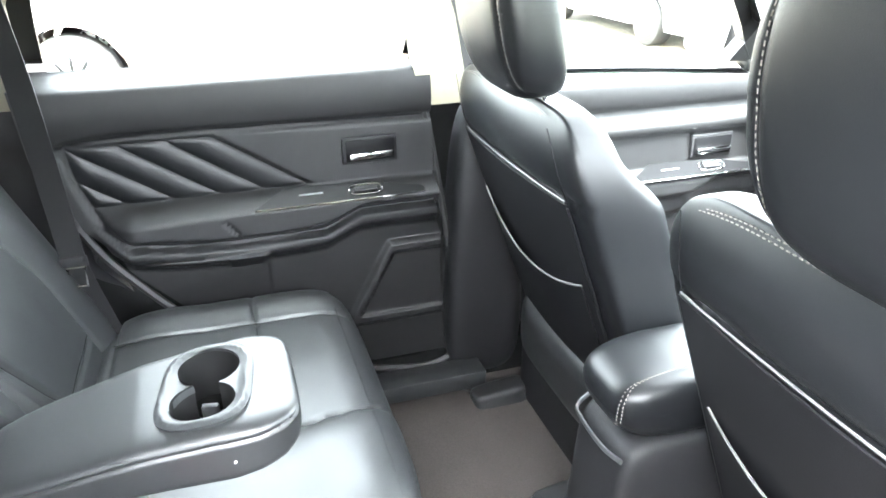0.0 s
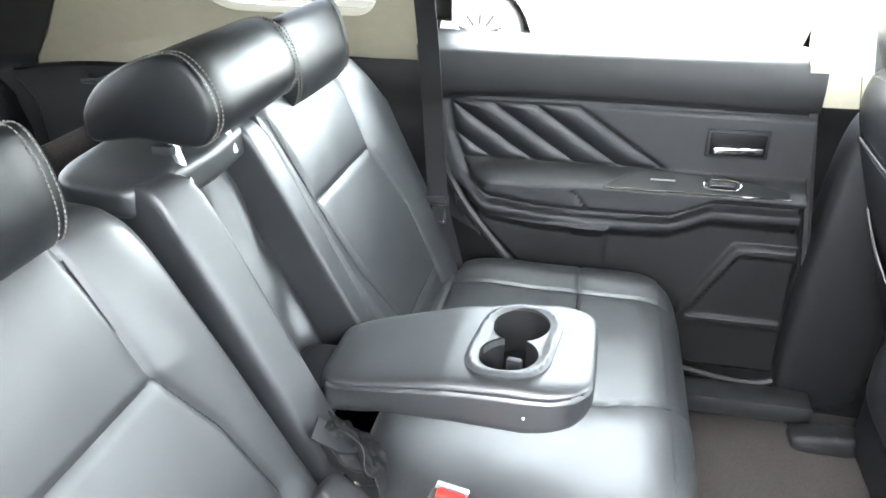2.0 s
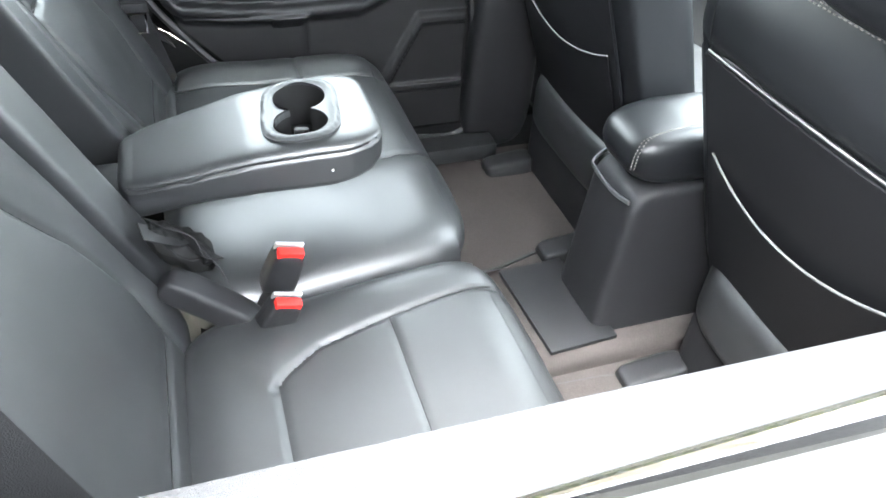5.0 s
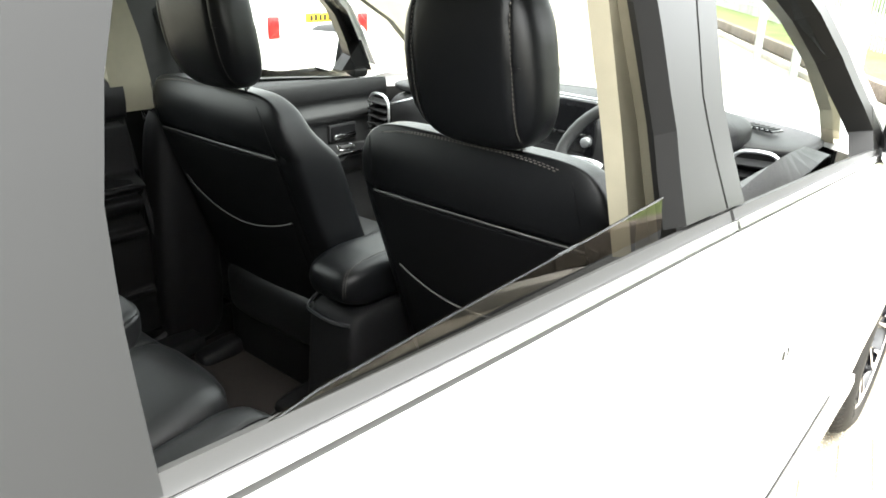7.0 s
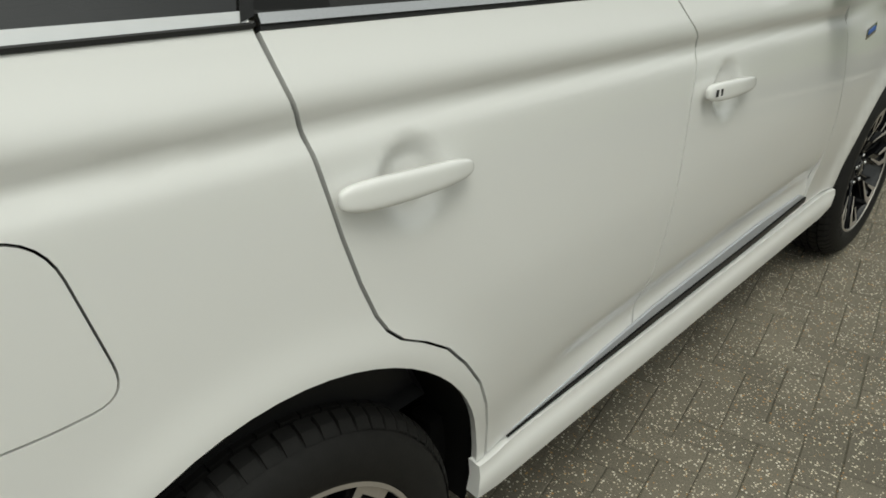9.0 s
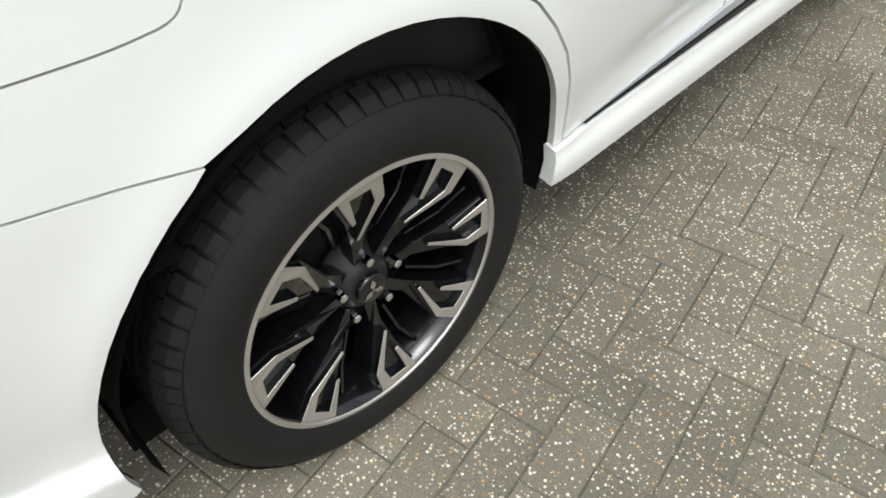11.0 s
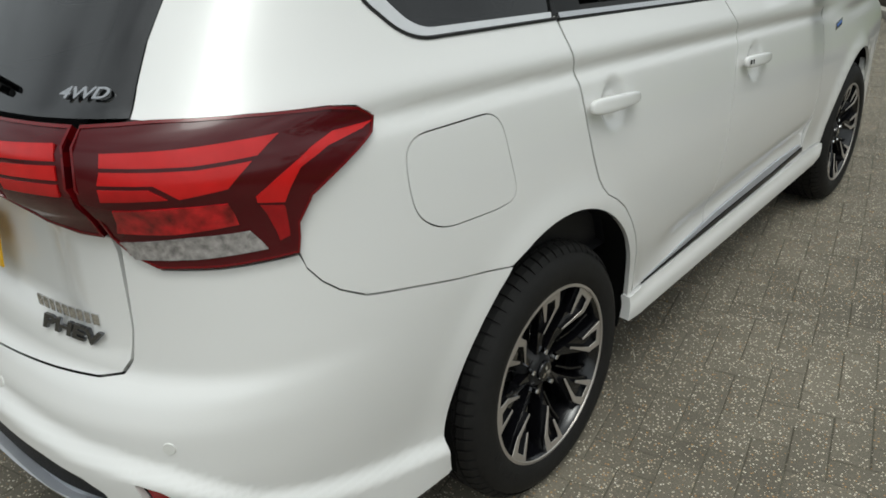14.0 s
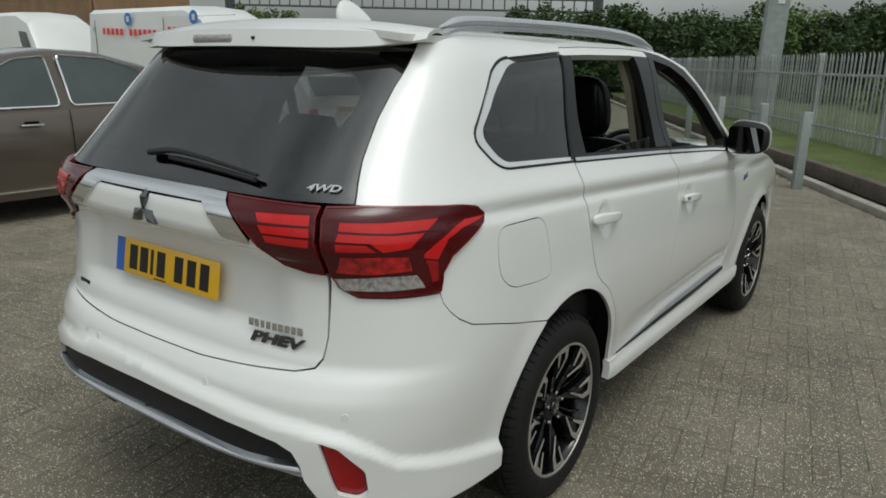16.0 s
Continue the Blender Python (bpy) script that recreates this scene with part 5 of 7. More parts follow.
def back_pad(edge_in, edge_out, seam_in, seam_out):
    """One half of the back rest with its sewn seams; each argument: x at given heights."""
    def at(line, z):
        return float(np.interp(z, *line))

    def front(x, z):
        """How far the cover stands before the slope at (x, z)."""
        s0, s1 = sorted((at(seam_in, z), at(seam_out, z)))
        e0, e1 = sorted((at(edge_in, z), at(edge_out, z)))
        off = max(s0 - x, x - s1)
        out = .017 * math.sin(min(max(off, 0) / .085, 1) * math.pi / 2)
        out -= .0040 * (bell(x - s0, .005) + bell(x - s1, .005))
        inb = step(-off, 0, .012)
        out -= .0045 * bell(z - 1.055, .005) * inb
        out += inb * (.006 * math.sin(math.pi * min(max((z - 1.06) / .17, 0), 1)) + .007 * math.sin(math.pi * min(max((z - .80) / .25, 0), 1)))
        out -= .0045 * bell(z - .775, .005) * inb
        out -= .010 * step(.022 - min(x - e0, e1 - x), 0, .022)
        return out + .0015 * noise.noise(Vector((x * 14, z * 9, 3)))

    def shape(a, b, c):
        z = .965 + .268 * c
        e0, e1 = at(edge_in, z), at(edge_out, z)
        x = (e0 + e1) / 2 + abs(e1 - e0) / 2 * a
        y = back_line(z) - .065 + .065 * b
        if b > 0:
            y += b * front(x, z)
        return Vector((x, y, z))

    pad = part("back_pad", rounded((128, 10, 128), 7, shape), LEATHER, bench)

    def seam(points):
        part("seam", tube([Vector((x, back_line(z) + front(x, z) - .0004, z)) for x, z in points], .0011, 5), SEAM_BLACK, pad)

    zs_ = np.linspace(.79, 1.195, 28)
    seam([(at(seam_in, z), z) for z in zs_])
    seam([(at(seam_out, z), z) for z in zs_])
    for z in (1.055, .785):
        x0, x1 = at(seam_in, z), at(seam_out, z)
        seam([(x0 + (x1 - x0) * k / 16, z) for k in range(17)])


back_pad(([.74, 1.0, 1.24], [.125, .150, .175]), ([.74, 1.1, 1.24], [.655, .655, .600]), ([.78, .85, .965, 1.06, 1.2], [.215, .206, .231, .274, .283]), ([.78, 1.2], [.560, .545]))
back_pad(([.74, .92, 1.05, 1.24], [-.215, -.170, -.150, -.140]), ([.74, 1.1, 1.24], [-.655, -.650, -.560]), ([.78, .82, .92, 1.044, 1.2], [-.290, -.265, -.220, -.196, -.174]), ([.78, .92, 1.05, 1.2], [-.520, -.508, -.461, -.462]))
part("centre_bolster", rounded((20, 16, 40), 9, lambda a, b, c: Vector((.092 + .034 * a + .006 * c, back_line(.985 + .22 * c) - .040 + .052 * b - .008 * a * (b > 0), .985 + .22 * c))), LEATHER, bench)
part("centre_bolster", rounded((20, 16, 40), 9, lambda a, b, c: Vector((-.150 + .026 * a + .020 * c, back_line(.985 + .22 * c) - .055 + .055 * b, .985 + .22 * c))), LEATHER, bench)
part("centre_cap", rounded(24, 5, lambda a, b, c: Vector((-.012 + .150 * a, back_line(1.20) - .075 + .075 * b - .012 * b * abs(a), 1.188 + .026 * c - .006 * b))), LEATHER, bench)
part("recess_lining", rounded((40, 8, 48), 6, lambda a, b, c: Vector((-.025 + .115 * a, back_line(.98 + .21 * c) - .105 + .022 * b + (.010 * math.sin(7 * a) + .007 * noise.noise(Vector((a * 3.2 + c, c * 2.6, 5))) + .004 * math.sin(11 * a + 5 * c)) * (b > 0), 0.98 + .21 * c))), LEATHER, bench, "black lining of the arm rest recess")
part("recess_tag", box(.018, .003, .014, (.030, back_line(1.10) - .078, 1.10), pose(0, 0, 0, -22)), MARK_WHITE, bench, "small white tag")
part("back_board", box(1.30, .03, .48, (0, -.085, .99), pose(0, 0, 0, 22.8)), CARPET, bench)


def cushion(edge_in, edge_out, seam, side, corner):
    """Half of the seat with its sewn seams; edge_in, seam: x along y; corner: y where the insert ends at the back."""
    def lift(x, y):
        sx = float(np.interp(y, *seam))
        off = max((sx - x) * side, corner - y)
        past = step(-off, 0, .012)
        up = .012 * math.sin(min(max(off, 0) / .075, 1) * math.pi / 2)
        if y > corner - .01:
            up -= .0040 * bell(x - sx, .005)
        if (x - sx) * side > -.01:
            up -= .0040 * bell(y - corner, .005)
        up -= .0042 * bell(y - .518, .005) * past
        up += .012 * step(abs(x), .525, .60) * past - .004 * bell(abs(x) - .525, .005) * past
        up += .005 * math.sin(math.pi * min(max((y - corner) / .17, 0), 1)) * past
        return up + .0015 * noise.noise(Vector((x * 13, y * 13, 7)))

    def shape(a, b, c):
        y = .474 + .264 * b
        e0, e1 = float(np.interp(y, *edge_in)), edge_out
        x = (e0 + e1) / 2 + abs(e1 - e0) / 2 * a
        z = .660 + .085 * c
        if b > .6:
            z -= .030 * ((b - .6) / .4) ** 2 * (c + 1) / 2
        if c > 0:
            z += c * lift(x, y)
        if b > .8:
            y -= .05 * ((1 - c) / 2)
        return Vector((x, y, z))

    body = part("seat_cushion", rounded((128, 128, 12), 6, shape), LEATHER, bench)

    def line(points):
        part("seam", tube([Vector((x, y, .745 - .030 * max((y - .632) / .106, 0) ** 2 + lift(x, y) - .0006)) for x, y in points], .0011, 5), SEAM_BLACK, body)

    ys = np.linspace(corner, .69, 26)
    line([(float(np.interp(y, *seam)), y) for y in ys])
    x0, x1 = float(np.interp(.518, *seam)), .525 * side
    line([(x0 + (x1 - x0) * k / 16, .518) for k in range(17)])
    line([(.525 * side, y) for y in np.linspace(corner, .67, 16)])


cushion(([.24, .40, .50, .62, .74], [.158, .145, .130, .114, .104]), .655, ([.34, .358, .408, .489, .571, .647, .74], [.325, .300, .264, .237, .216, .200, .196]), 1, .345)
cushion(([.24, .40, .50, .62, .74], [.152, .139, .124, .108, .098]), -.670, ([.24, .565, .63, .74], [-.14, -.166, -.183, -.206]), -1, .25)
# arm rest with two cup holders: it rises towards its thick front end
def arm_top(y):
    return float(np.interp(y, [.20, .27, .36, .45, .56], [.912, .926, .947, .957, .963]))


def arm_low(y):
    return float(np.interp(y, [.20, .27, .36, .47, .53, .56], [.846, .868, .875, .878, .892, .910]))


def arm_shape(a, b, c):
    y = .366 + .189 * b
    half = float(np.interp(y, [.20, .35, .50, .56], [.082, .099, .112, .106]))
    x = -.020 + half * a
    top, low = arm_top(y), arm_low(y)
    z = (top + low) / 2 + (top - low) / 2 * c
    # the seam below the edge of the top, and creases where the cover sags at the hinge
    if abs(a) > .85 or b > .85:
        dent = .0035 * bell(c - .55, .07)
        x -= math.copysign(dent, a) * (abs(a) > .85)
        y -= dent * (b > .85)
    if abs(a) > .85 and c < .5:
        x += math.copysign(.004 * noise.noise(Vector((y * 16, c * 1.4, a * 4))) * step(.42 - y, 0, .15), a)
    return Vector((x, y, z))


arm_bm = rounded((64, 80, 30), 6.5, arm_shape)
CUPS, CUP_R = ((-.056, .449), (.016, .440)), .0395
arm_bm.normal_update()
gone = [f for f in arm_bm.faces if f.normal.z > .3 and f.calc_center_median().z > .930 and any(math.hypot(f.calc_center_median().x - c[0], f.calc_center_median().y - c[1]) < CUP_R + .006 for c in CUPS)]
bmesh.ops.delete(arm_bm, geom=gone, context="FACES")
armrest = part("arm_rest", arm_bm, LEATHER, bench, "black leather centre arm rest with cup holders")
ca, cb = Vector((*CUPS[0], 0)), Vector((*CUPS[1], 0))
axis = (cb - ca).normalized()
neck = math.acos((cb - ca).length / 2 / CUP_R)
base_ang = math.atan2(axis.y, axis.x)
outline8 = [(ca.x + CUP_R * math.cos(base_ang + t), ca.y + CUP_R * math.sin(base_ang + t)) for t in np.linspace(neck, 2 * math.pi - neck, 24)]
outline8 += [(cb.x + CUP_R * math.cos(base_ang + math.pi + t), cb.y + CUP_R * math.sin(base_ang + math.pi + t)) for t in np.linspace(neck, 2 * math.pi - neck, 24)]
mid = (ca + cb) / 2
perp = Vector((-axis.y, axis.x, 0))
corners = [mid + axis * a * .089 + perp * b * .058 for a, b in ((-1, -1), (1, -1), (1, 1), (-1, 1))]
bez_out = round_poly([(p.x, p.y) for p in corners], .054, 10)
top_s, top_n = (lambda u, v: Vector((u, v, arm_top(v) + .0020))), (lambda u, v: Vector((0, 0, 1)))


def bezel_relief(u, v):
    d = Vector((u - mid.x, v - mid.y, 0))
    r = ((abs(d.dot(axis)) / .089) ** 3.2 + (abs(d.dot(perp)) / .058) ** 3.2) ** (1 / 3.2)
    return .0035 * bell(r - .90, .07) - .002 * step(.78 - r, 0, .1)


panel("cup_bezel", bez_out, CUP_RIM, armrest, [outline8[::-1]], lip=.010, grid=.006, surface=top_s, normal=top_n, shape=bezel_relief, label="grey satin cup holder surround")
cw = bmesh.new()
rows = [[cw.verts.new((x, y, z)) for x, y in outline8] for z in (.9565, .920, .886)]
for r0, r1 in zip(rows, rows[1:]):
    for k in range(len(r0)):
        cw.faces.new((r0[k - 1], r0[k], r1[k], r1[k - 1]))
cw.faces.new(rows[-1])
part("cup_holder", cw, CUP_BLACK, armrest, "black double cup holder", angle=50)
part("cup_divider", box(.010, .022, .020, (mid.x, mid.y, .914), pose(0, 0, 0, 0, 0, -10), bevel=.003), CUP_RIM, armrest)
part("arm_dot", cyl(.0018, .0018, .002, (.0920, .47, .916), pose(0, 0, 0, 0, 90), 8), MARK_WHITE, armrest)
part("arm_hinge", rounded(12, 4, lambda a, b, c: Vector((-.02 + .070 * a, .150 + .045 * b, .842 + .026 * c))), LEATHER_BACK, bench)

# rear head restraints
HEAD_SECTION = smooth_line([Vector((y, z, 0)) for y, z in ((-.97, -.86), (-.93, -.30), (-.60, .34), (-.02, .84), (.52, 1.0), (.84, .58), (1.0, -.12), (.92, -.66), (.62, -.97), (-.16, -.86), (-.80, -.98), (-.97, -.86))], 6)[:-1]


def head_pad(cx, hx, zc, hz, y0, name, posts, deep=.066):
    """A half-round roll with flat, piped ends."""
    hr = sub(name, car, "black leather head restraint with double stitching")

    def ring(x, k, swell=0.0):
        return [Vector((cx + x, y0 + deep * p.x * (k + swell * max(p.x, 0)), zc + hz * p.y * k)) for p in HEAD_SECTION]

    bm = bmesh.new()
    stations = [(-1.0, .88), (-.985, .955), (-.955, .990), (-.905, .998), (-.885, .980), (-.865, .998), (-.6, 1.012), (-.3, 1.02), (0, 1.022)]
    stations += [(-x, k) for x, k in stations[-2::-1]]
    rows = [[bm.verts.new(p) for p in ring(hx * x, k)] for x, k in stations]
    m = len(HEAD_SECTION)
    for a, c in zip(rows, rows[1:]):
        for i in range(m):
            bm.faces.new((a[i - 1], a[i], c[i], c[i - 1]))
    for row, x in ((rows[0], -1), (rows[-1], 1)):
        last = row
        for k, out in ((.70, .004), (.40, .006), (.12, .007)):
            inner = [bm.verts.new(p) for p in ring(x * (hx + out), k * .88)]
            for i in range(m):
                bm.faces.new((last[i - 1], last[i], inner[i], inner[i - 1]))
            last = inner
        bm.faces.new(last)
    # darker leather than the pads: the restraint's shade is put into its colour
    part("head_pad", bm, LEATHER_DARKENED, hr, angle=75)
    for sgn in (-1, 1):
        for x, k in ((.930, 1.008), (.845, 1.012)):
            pts = ring(sgn * hx * x, k)
            part("stitching", dashes(pts + pts[:1], .0055, .0009), STITCH, hr, smooth=False)
    for dx in posts:
        part("post", cyl(.006, .006, .12, (cx + dx, y0 - .010, zc - hz - .01), pose(0, 0, 0, 14), 10), SATIN, hr)
        part("post_guide", box(.026, .03, .014, (cx + dx, y0 - .018, zc - hz - .022), bevel=.004), PLASTIC, hr)
    return hr


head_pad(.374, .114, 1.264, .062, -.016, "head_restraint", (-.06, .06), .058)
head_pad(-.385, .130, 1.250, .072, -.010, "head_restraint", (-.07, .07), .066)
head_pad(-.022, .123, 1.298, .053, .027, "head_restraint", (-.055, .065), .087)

# buckles, belts, anchors
def buckle(x, y, z, tilt, lean):
    b = sub("belt_buckle", car, "black belt buckle with a red button")
    m = Matrix.Translation((x, y, z)) @ pose(0, 0, 0, tilt, lean, 0)
    for nm, bm_, mat in (("buckle_body", rounded(10, 5, lambda a, b_, c: Vector((.017 * a, (.025 - .003 * c) * b_, .046 * c))), PLASTIC), ("red_button", box(.014, .038, .016, (.007, 0, .041), bevel=.003), BUCKLE_RED),
                         ("buckle_rim", box(.006, .042, .014, (-.006, 0, .043), bevel=.002), SATIN)):
        bm_.transform(m)
        part(nm, bm_, mat, b)
    st = tube([m @ Vector((0, 0, -.040)), m @ Vector((0, -.020, -.12))], .018, 8, flat=.5)
    part("strap", st, WEBBING, b)


buckle(.148, .380, .797, -16, 12)
buckle(.203, .362, .757, -20, 14)
part("anchor_cover", cyl(.009, .009, .004, (.223, .272, .735), pose(0, 0, 0, -66), 16), MARK_WHITE, car, "white child seat anchor mark")
part("seat_hinge_cover", rounded(14, 6, lambda a, b, c: Matrix.Translation((.168, .285, .765)) @ pose(0, 0, 0, -42, 0, -8) @ Vector((.024 * a, .085 * b, .020 * c - .006 * b * b))), PLASTIC, car, "black plastic seat hinge cover")


def strap(points, wide, across, name="seat_belt", label="black seat belt webbing", parent=car):
    bm = bmesh.new()
    pts = smooth_line(points, 6)
    acr = Vector(across).normalized() * wide / 2
    rows = [(bm.verts.new(p - acr), bm.verts.new(p + acr)) for p in pts]
    for a, c in zip(rows, rows[1:]):
        bm.faces.new((a[0], a[1], c[1], c[0]))
    thicken(bm, .002)
    return part(name, bm, WEBBING, parent, label)


strap([(-.668, .145, 1.46), (-.645, .175, 1.25), (-.612, .196, 1.00), (-.595, .204, .90)], .048, (.25, 1, -.05))
strap([(-.595, .206, .890), (-.600, .225, .80), (-.600, .26, .66)], .045, (.2, 1, 0))
part("belt_tongue", box(.005, .050, .020, (-.592, .204, .900), bevel=.002), PLASTIC, car)
part("tongue_loop", tube([(-.590, .190, .888), (-.588, .190, .849), (-.588, .220, .849), (-.590, .222, .888)], .0035, 6, closed=True), CHROME, car, "chrome belt tongue")
strap([(.655, .11, 1.44), (.645, .150, 1.2), (.630, .20, .95), (.62, .26, .74)], .048, (-.25, 1, -.05))
strap([(.128, .205, .885), (.118, .240, .860), (.098, .262, .842), (.120, .285, .822), (.142, .300, .800)], .046, (1, .2, .1), "centre_belt", "bunched black centre belt")
strap([(.092, .215, .872), (.108, .255, .858), (.132, .268, .838), (.112, .290, .815)], .040, (.8, .6, .1), "centre_belt", "bunched black centre belt")
part("folded_belt", rounded(26, 2.6, lambda a, b, c: Vector((.110 + .034 * a, .248 + .042 * b, .834 + .022 * c - .030 * b)) + Vector((0, .005, .006)) * noise.noise(Vector((a * 2.4, b * 3.4, c * 2.4)))), SEAM_BLACK, car, "black belt folded into the gap")
strap([(-.50, .29, .70), (-.53, .32, .685), (-.58, .31, .67)], .045, (.3, 1, 0))
strap([(-.715, 1.02, 1.50), (-.70, 1.06, 1.40), (-.67, 1.12, 1.20), (-.66, 1.18, .9)], .048, (.2, 1, -.1))
for s in (-1, 1):
    part("belt_guide", box(.03, .055, .08, (s * .690, 1.022, 1.50), pose(0, 0, 0, 0, s * -20), bevel=.01), CREAM, car, "cream belt height adjuster")
    part("guide_loop", box(.018, .062, .022, (s * .672, 1.030, 1.465), pose(0, 0, 0, 15), bevel=.006), PLASTIC, car)

# front seats
def front_seat(cx, head_x, name, label):
    seat = sub(name, car, label)

    def rear(z):
        return .955 - .36 * (z - 1.20)

    def back(a, b, c):
        z = .865 + .355 * c
        wide = .286 - .010 * step(c, .55, 1.0) - .02 * step(-c, .5, 1)
        x = cx + wide * a
        y = rear(z) + .062 - .062 * b
        if b > 0:
            y += .010 * bell(z - 1.078, .006) * b
            y += .016 * a * a * b
            y += .014 * step(z, 1.095, 1.22) * b
        else:
            y += .055 * step(abs(a), .58, .85) * -b * step(1.15 - z, 0, .1)
        if c > .75:
            y += .03 * ((c - .75) / .25) ** 2 * (b > 0) * b
        return Vector((x, y, z))

    part("seat_back", rounded((56, 24, 56), 7, back), LEATHER_DARKENED, seat)
    # map pocket, piping and seams
    def on_back(x, z, o=.0):
        a = (x - cx) / .262
        return Vector((x, rear(z) + .016 * a * a - .0005 - o + .014 * step(z, 1.095, 1.22), z))

    bp = bmesh.new()
    rows = [[bp.verts.new(on_back(cx - .238 + .476 * i / 20, 1.074 - .46 * j / 12, .0025)) for i in range(21)] for j in range(13)]
    for r0, r1 in zip(rows, rows[1:]):
        for i in range(20):
            bp.faces.new((r0[i], r0[i + 1], r1[i + 1], r1[i]))
    thicken(bp, .003)
    part("back_panel", bp, LEATHER_BACK, seat, "dull black vinyl back panel")
    pk = bmesh.new()
    cols = 22
    grid = []
    for i in range(cols + 1):
        x = cx - .215 + .43 * i / cols
        t = (x - cx) / .215
        top = .925 - .055 * (1 - t * t) + .018 * t * (1 if cx > 0 else -1)
        grid.append([pk.verts.new(on_back(x, top - (top - .62) * j / 6, .007 + .014 * (1 - t * t) * (1 - j / 6) ** 1.5)) for j in range(7)])
    for i in range(cols):
        for j in range(6):
            pk.faces.new((grid[i][j], grid[i + 1][j], grid[i + 1][j + 1], grid[i][j + 1]))
    thicken(pk, .003)
    part("map_pocket", pk, LEATHER_BACK, seat, "black map pocket")
    edge = []
    for i in range(cols + 1):
        x = cx - .215 + .43 * i / cols
        t = (x - cx) / .215
        edge.append(on_back(x, .926 - .055 * (1 - t * t) + .018 * t * (1 if cx > 0 else -1), .009 + .014 * (1 - t * t)))
    part("pocket_piping", tube(edge, .0022, 6), PIPING, seat, "grey pocket piping")
    part("back_piping", tube([on_back(cx - .235 + .47 * i / 16, 1.078 + .006 * math.sin(i / 16 * math.pi), .003) for i in range(17)], .0016, 6), PIPING, seat, "grey piping")
    for sg in (-1, 1):
        pts = [on_back(cx + sg * (.238 - .002 * i), 1.075 + .012 * i, .0008) for i in range(11)]
        part("seam", tube(pts, .0009, 5), LEATHER_BACK, seat)
        pts = [on_back(cx + sg * .241, .62 + .028 * i, .003) for i in range(17)]
        part("seam", tube(pts, .0022, 5), LEATHER_DARKENED, seat)
    part("lower_valance", rounded(16, 5, lambda a, b, c: Vector((cx + .235 * a, rear(.63) + .03 + .030 * b - .03 * c, .620 + .110 * c))), CARPET_SEAT, seat, "grey carpet seat base valance")
    # stitched ridge on top of the back
    for dz, off in ((0, .0), (.0, .010)):
        pts = [Vector((cx - .195 + .39 * i / 24, rear(1.205) + .022 + off + .010 * ((i - 12) / 12) ** 2, 1.2185 - .016 * abs((i - 12) / 12) ** 3)) for i in range(25)]
        part("stitching", dashes(pts, .008, .0010), STITCH, seat, smooth=False)
    # head restraint
    def head(a, b, c):
        x = head_x + (.130 - .014 * c * c - .006 * c) * a
        y = rear(1.22) + .012 + .058 * -b + .014 * c * c - .02 * c
        z = 1.362 + .140 * c - .012 * abs(a) ** 2 * (c > 0)
        if b > 0:
            y += .004 * bell(abs(a) - .72, .03)
        return Vector((x, y, z))

    hp = part("head_restraint", rounded(32, 3.6, head), LEATHER_DARKENED, seat, "black leather head restraint")
    for sg in (-1, 1):
        pts = [head(sg * .74, max(1 - .74 ** 3.6 - abs(c) ** 3.6, 0) ** (1 / 3.6), c) - Vector((0, .0006, 0)) for c in np.linspace(-.86, .86, 24)]
        part("stitching", dashes(pts, .007, .0007), STITCH, hp, smooth=False)
        part("post", cyl(.006, .006, .06, (head_x + sg * .06, rear(1.22) + .062, 1.222), None, 10), CHROME, seat)
    # cushion
    part("seat_cushion", rounded(16, 5, lambda a, b, c: Vector((cx + .25 * a, 1.36 + .24 * b, .62 + .09 * c + .03 * b))), LEATHER, seat)
    part("seat_base", box(.44, .44, .20, (cx, 1.36, .46), bevel=.03), PLASTIC, seat)
    for sg in (-1, 1):
        part("seat_rail", box(.05, .42, .035, (cx + sg * .19, 1.28, .392), bevel=.008), SATIN, seat, "steel seat rail")
        part("rail_cover", rounded(12, 5, lambda a, b, c: Vector((cx + sg * .19 + (.036 - .006 * c) * a, 1.080 + .070 * b, .396 + .022 * c + .008 * b * (c > 0)))), PLASTIC, seat)
    return seat


front_seat(.385, .430, "driver_seat", "black leather driver seat with map pocket and piping")
front_seat(-.398, -.312, "passenger_seat", "black leather passenger seat with map pocket and piping")

# centre console
console = sub("centre_console", car, "black centre console with a stitched leather lid")
part("console_body", rounded(24, 11, lambda a, b, c: Vector((-.006 + (.088 - .006 * c) * a, 1.29 + .285 * b + .012 * c, .575 + .190 * c))), PLASTIC, console)
lid = part("console_lid", rounded(32, 4, lambda a, b, c: Vector((-.006 + (.090 - .008 * (c + 1) / 2) * a, 1.155 + .155 * b - .012 * (c < 0) * c, .824 + .056 * c - .016 * max(-b - .3, 0) * (c > 0)))), LEATHER_DARKENED, console, "black leather console lid")
for off in (-.004, .004):
    pts = [Vector((.058, 1.004 + off, .81)), Vector((.056, 1.009 + off, .846)), Vector((.050, 1.032 + off, .869)), Vector((.048, 1.11, .881)), Vector((.048, 1.23, .882))]
    part("stitching", dashes(smooth_line(pts, 6), .006, .0010), STITCH, lid, smooth=False)
part("console_trim", tube(smooth_line([Vector((-.094, 1.20, .792)), Vector((-.092, 1.08, .768)), Vector((-.080, 1.016, .746)), Vector((-.05, 1.007, .738)), Vector((.02, 1.006, .736)), Vector((.066, 1.012, .742))], 6), .0030, 6, flat=1.6), SATIN_DARK, console, "grey metallic console edge")

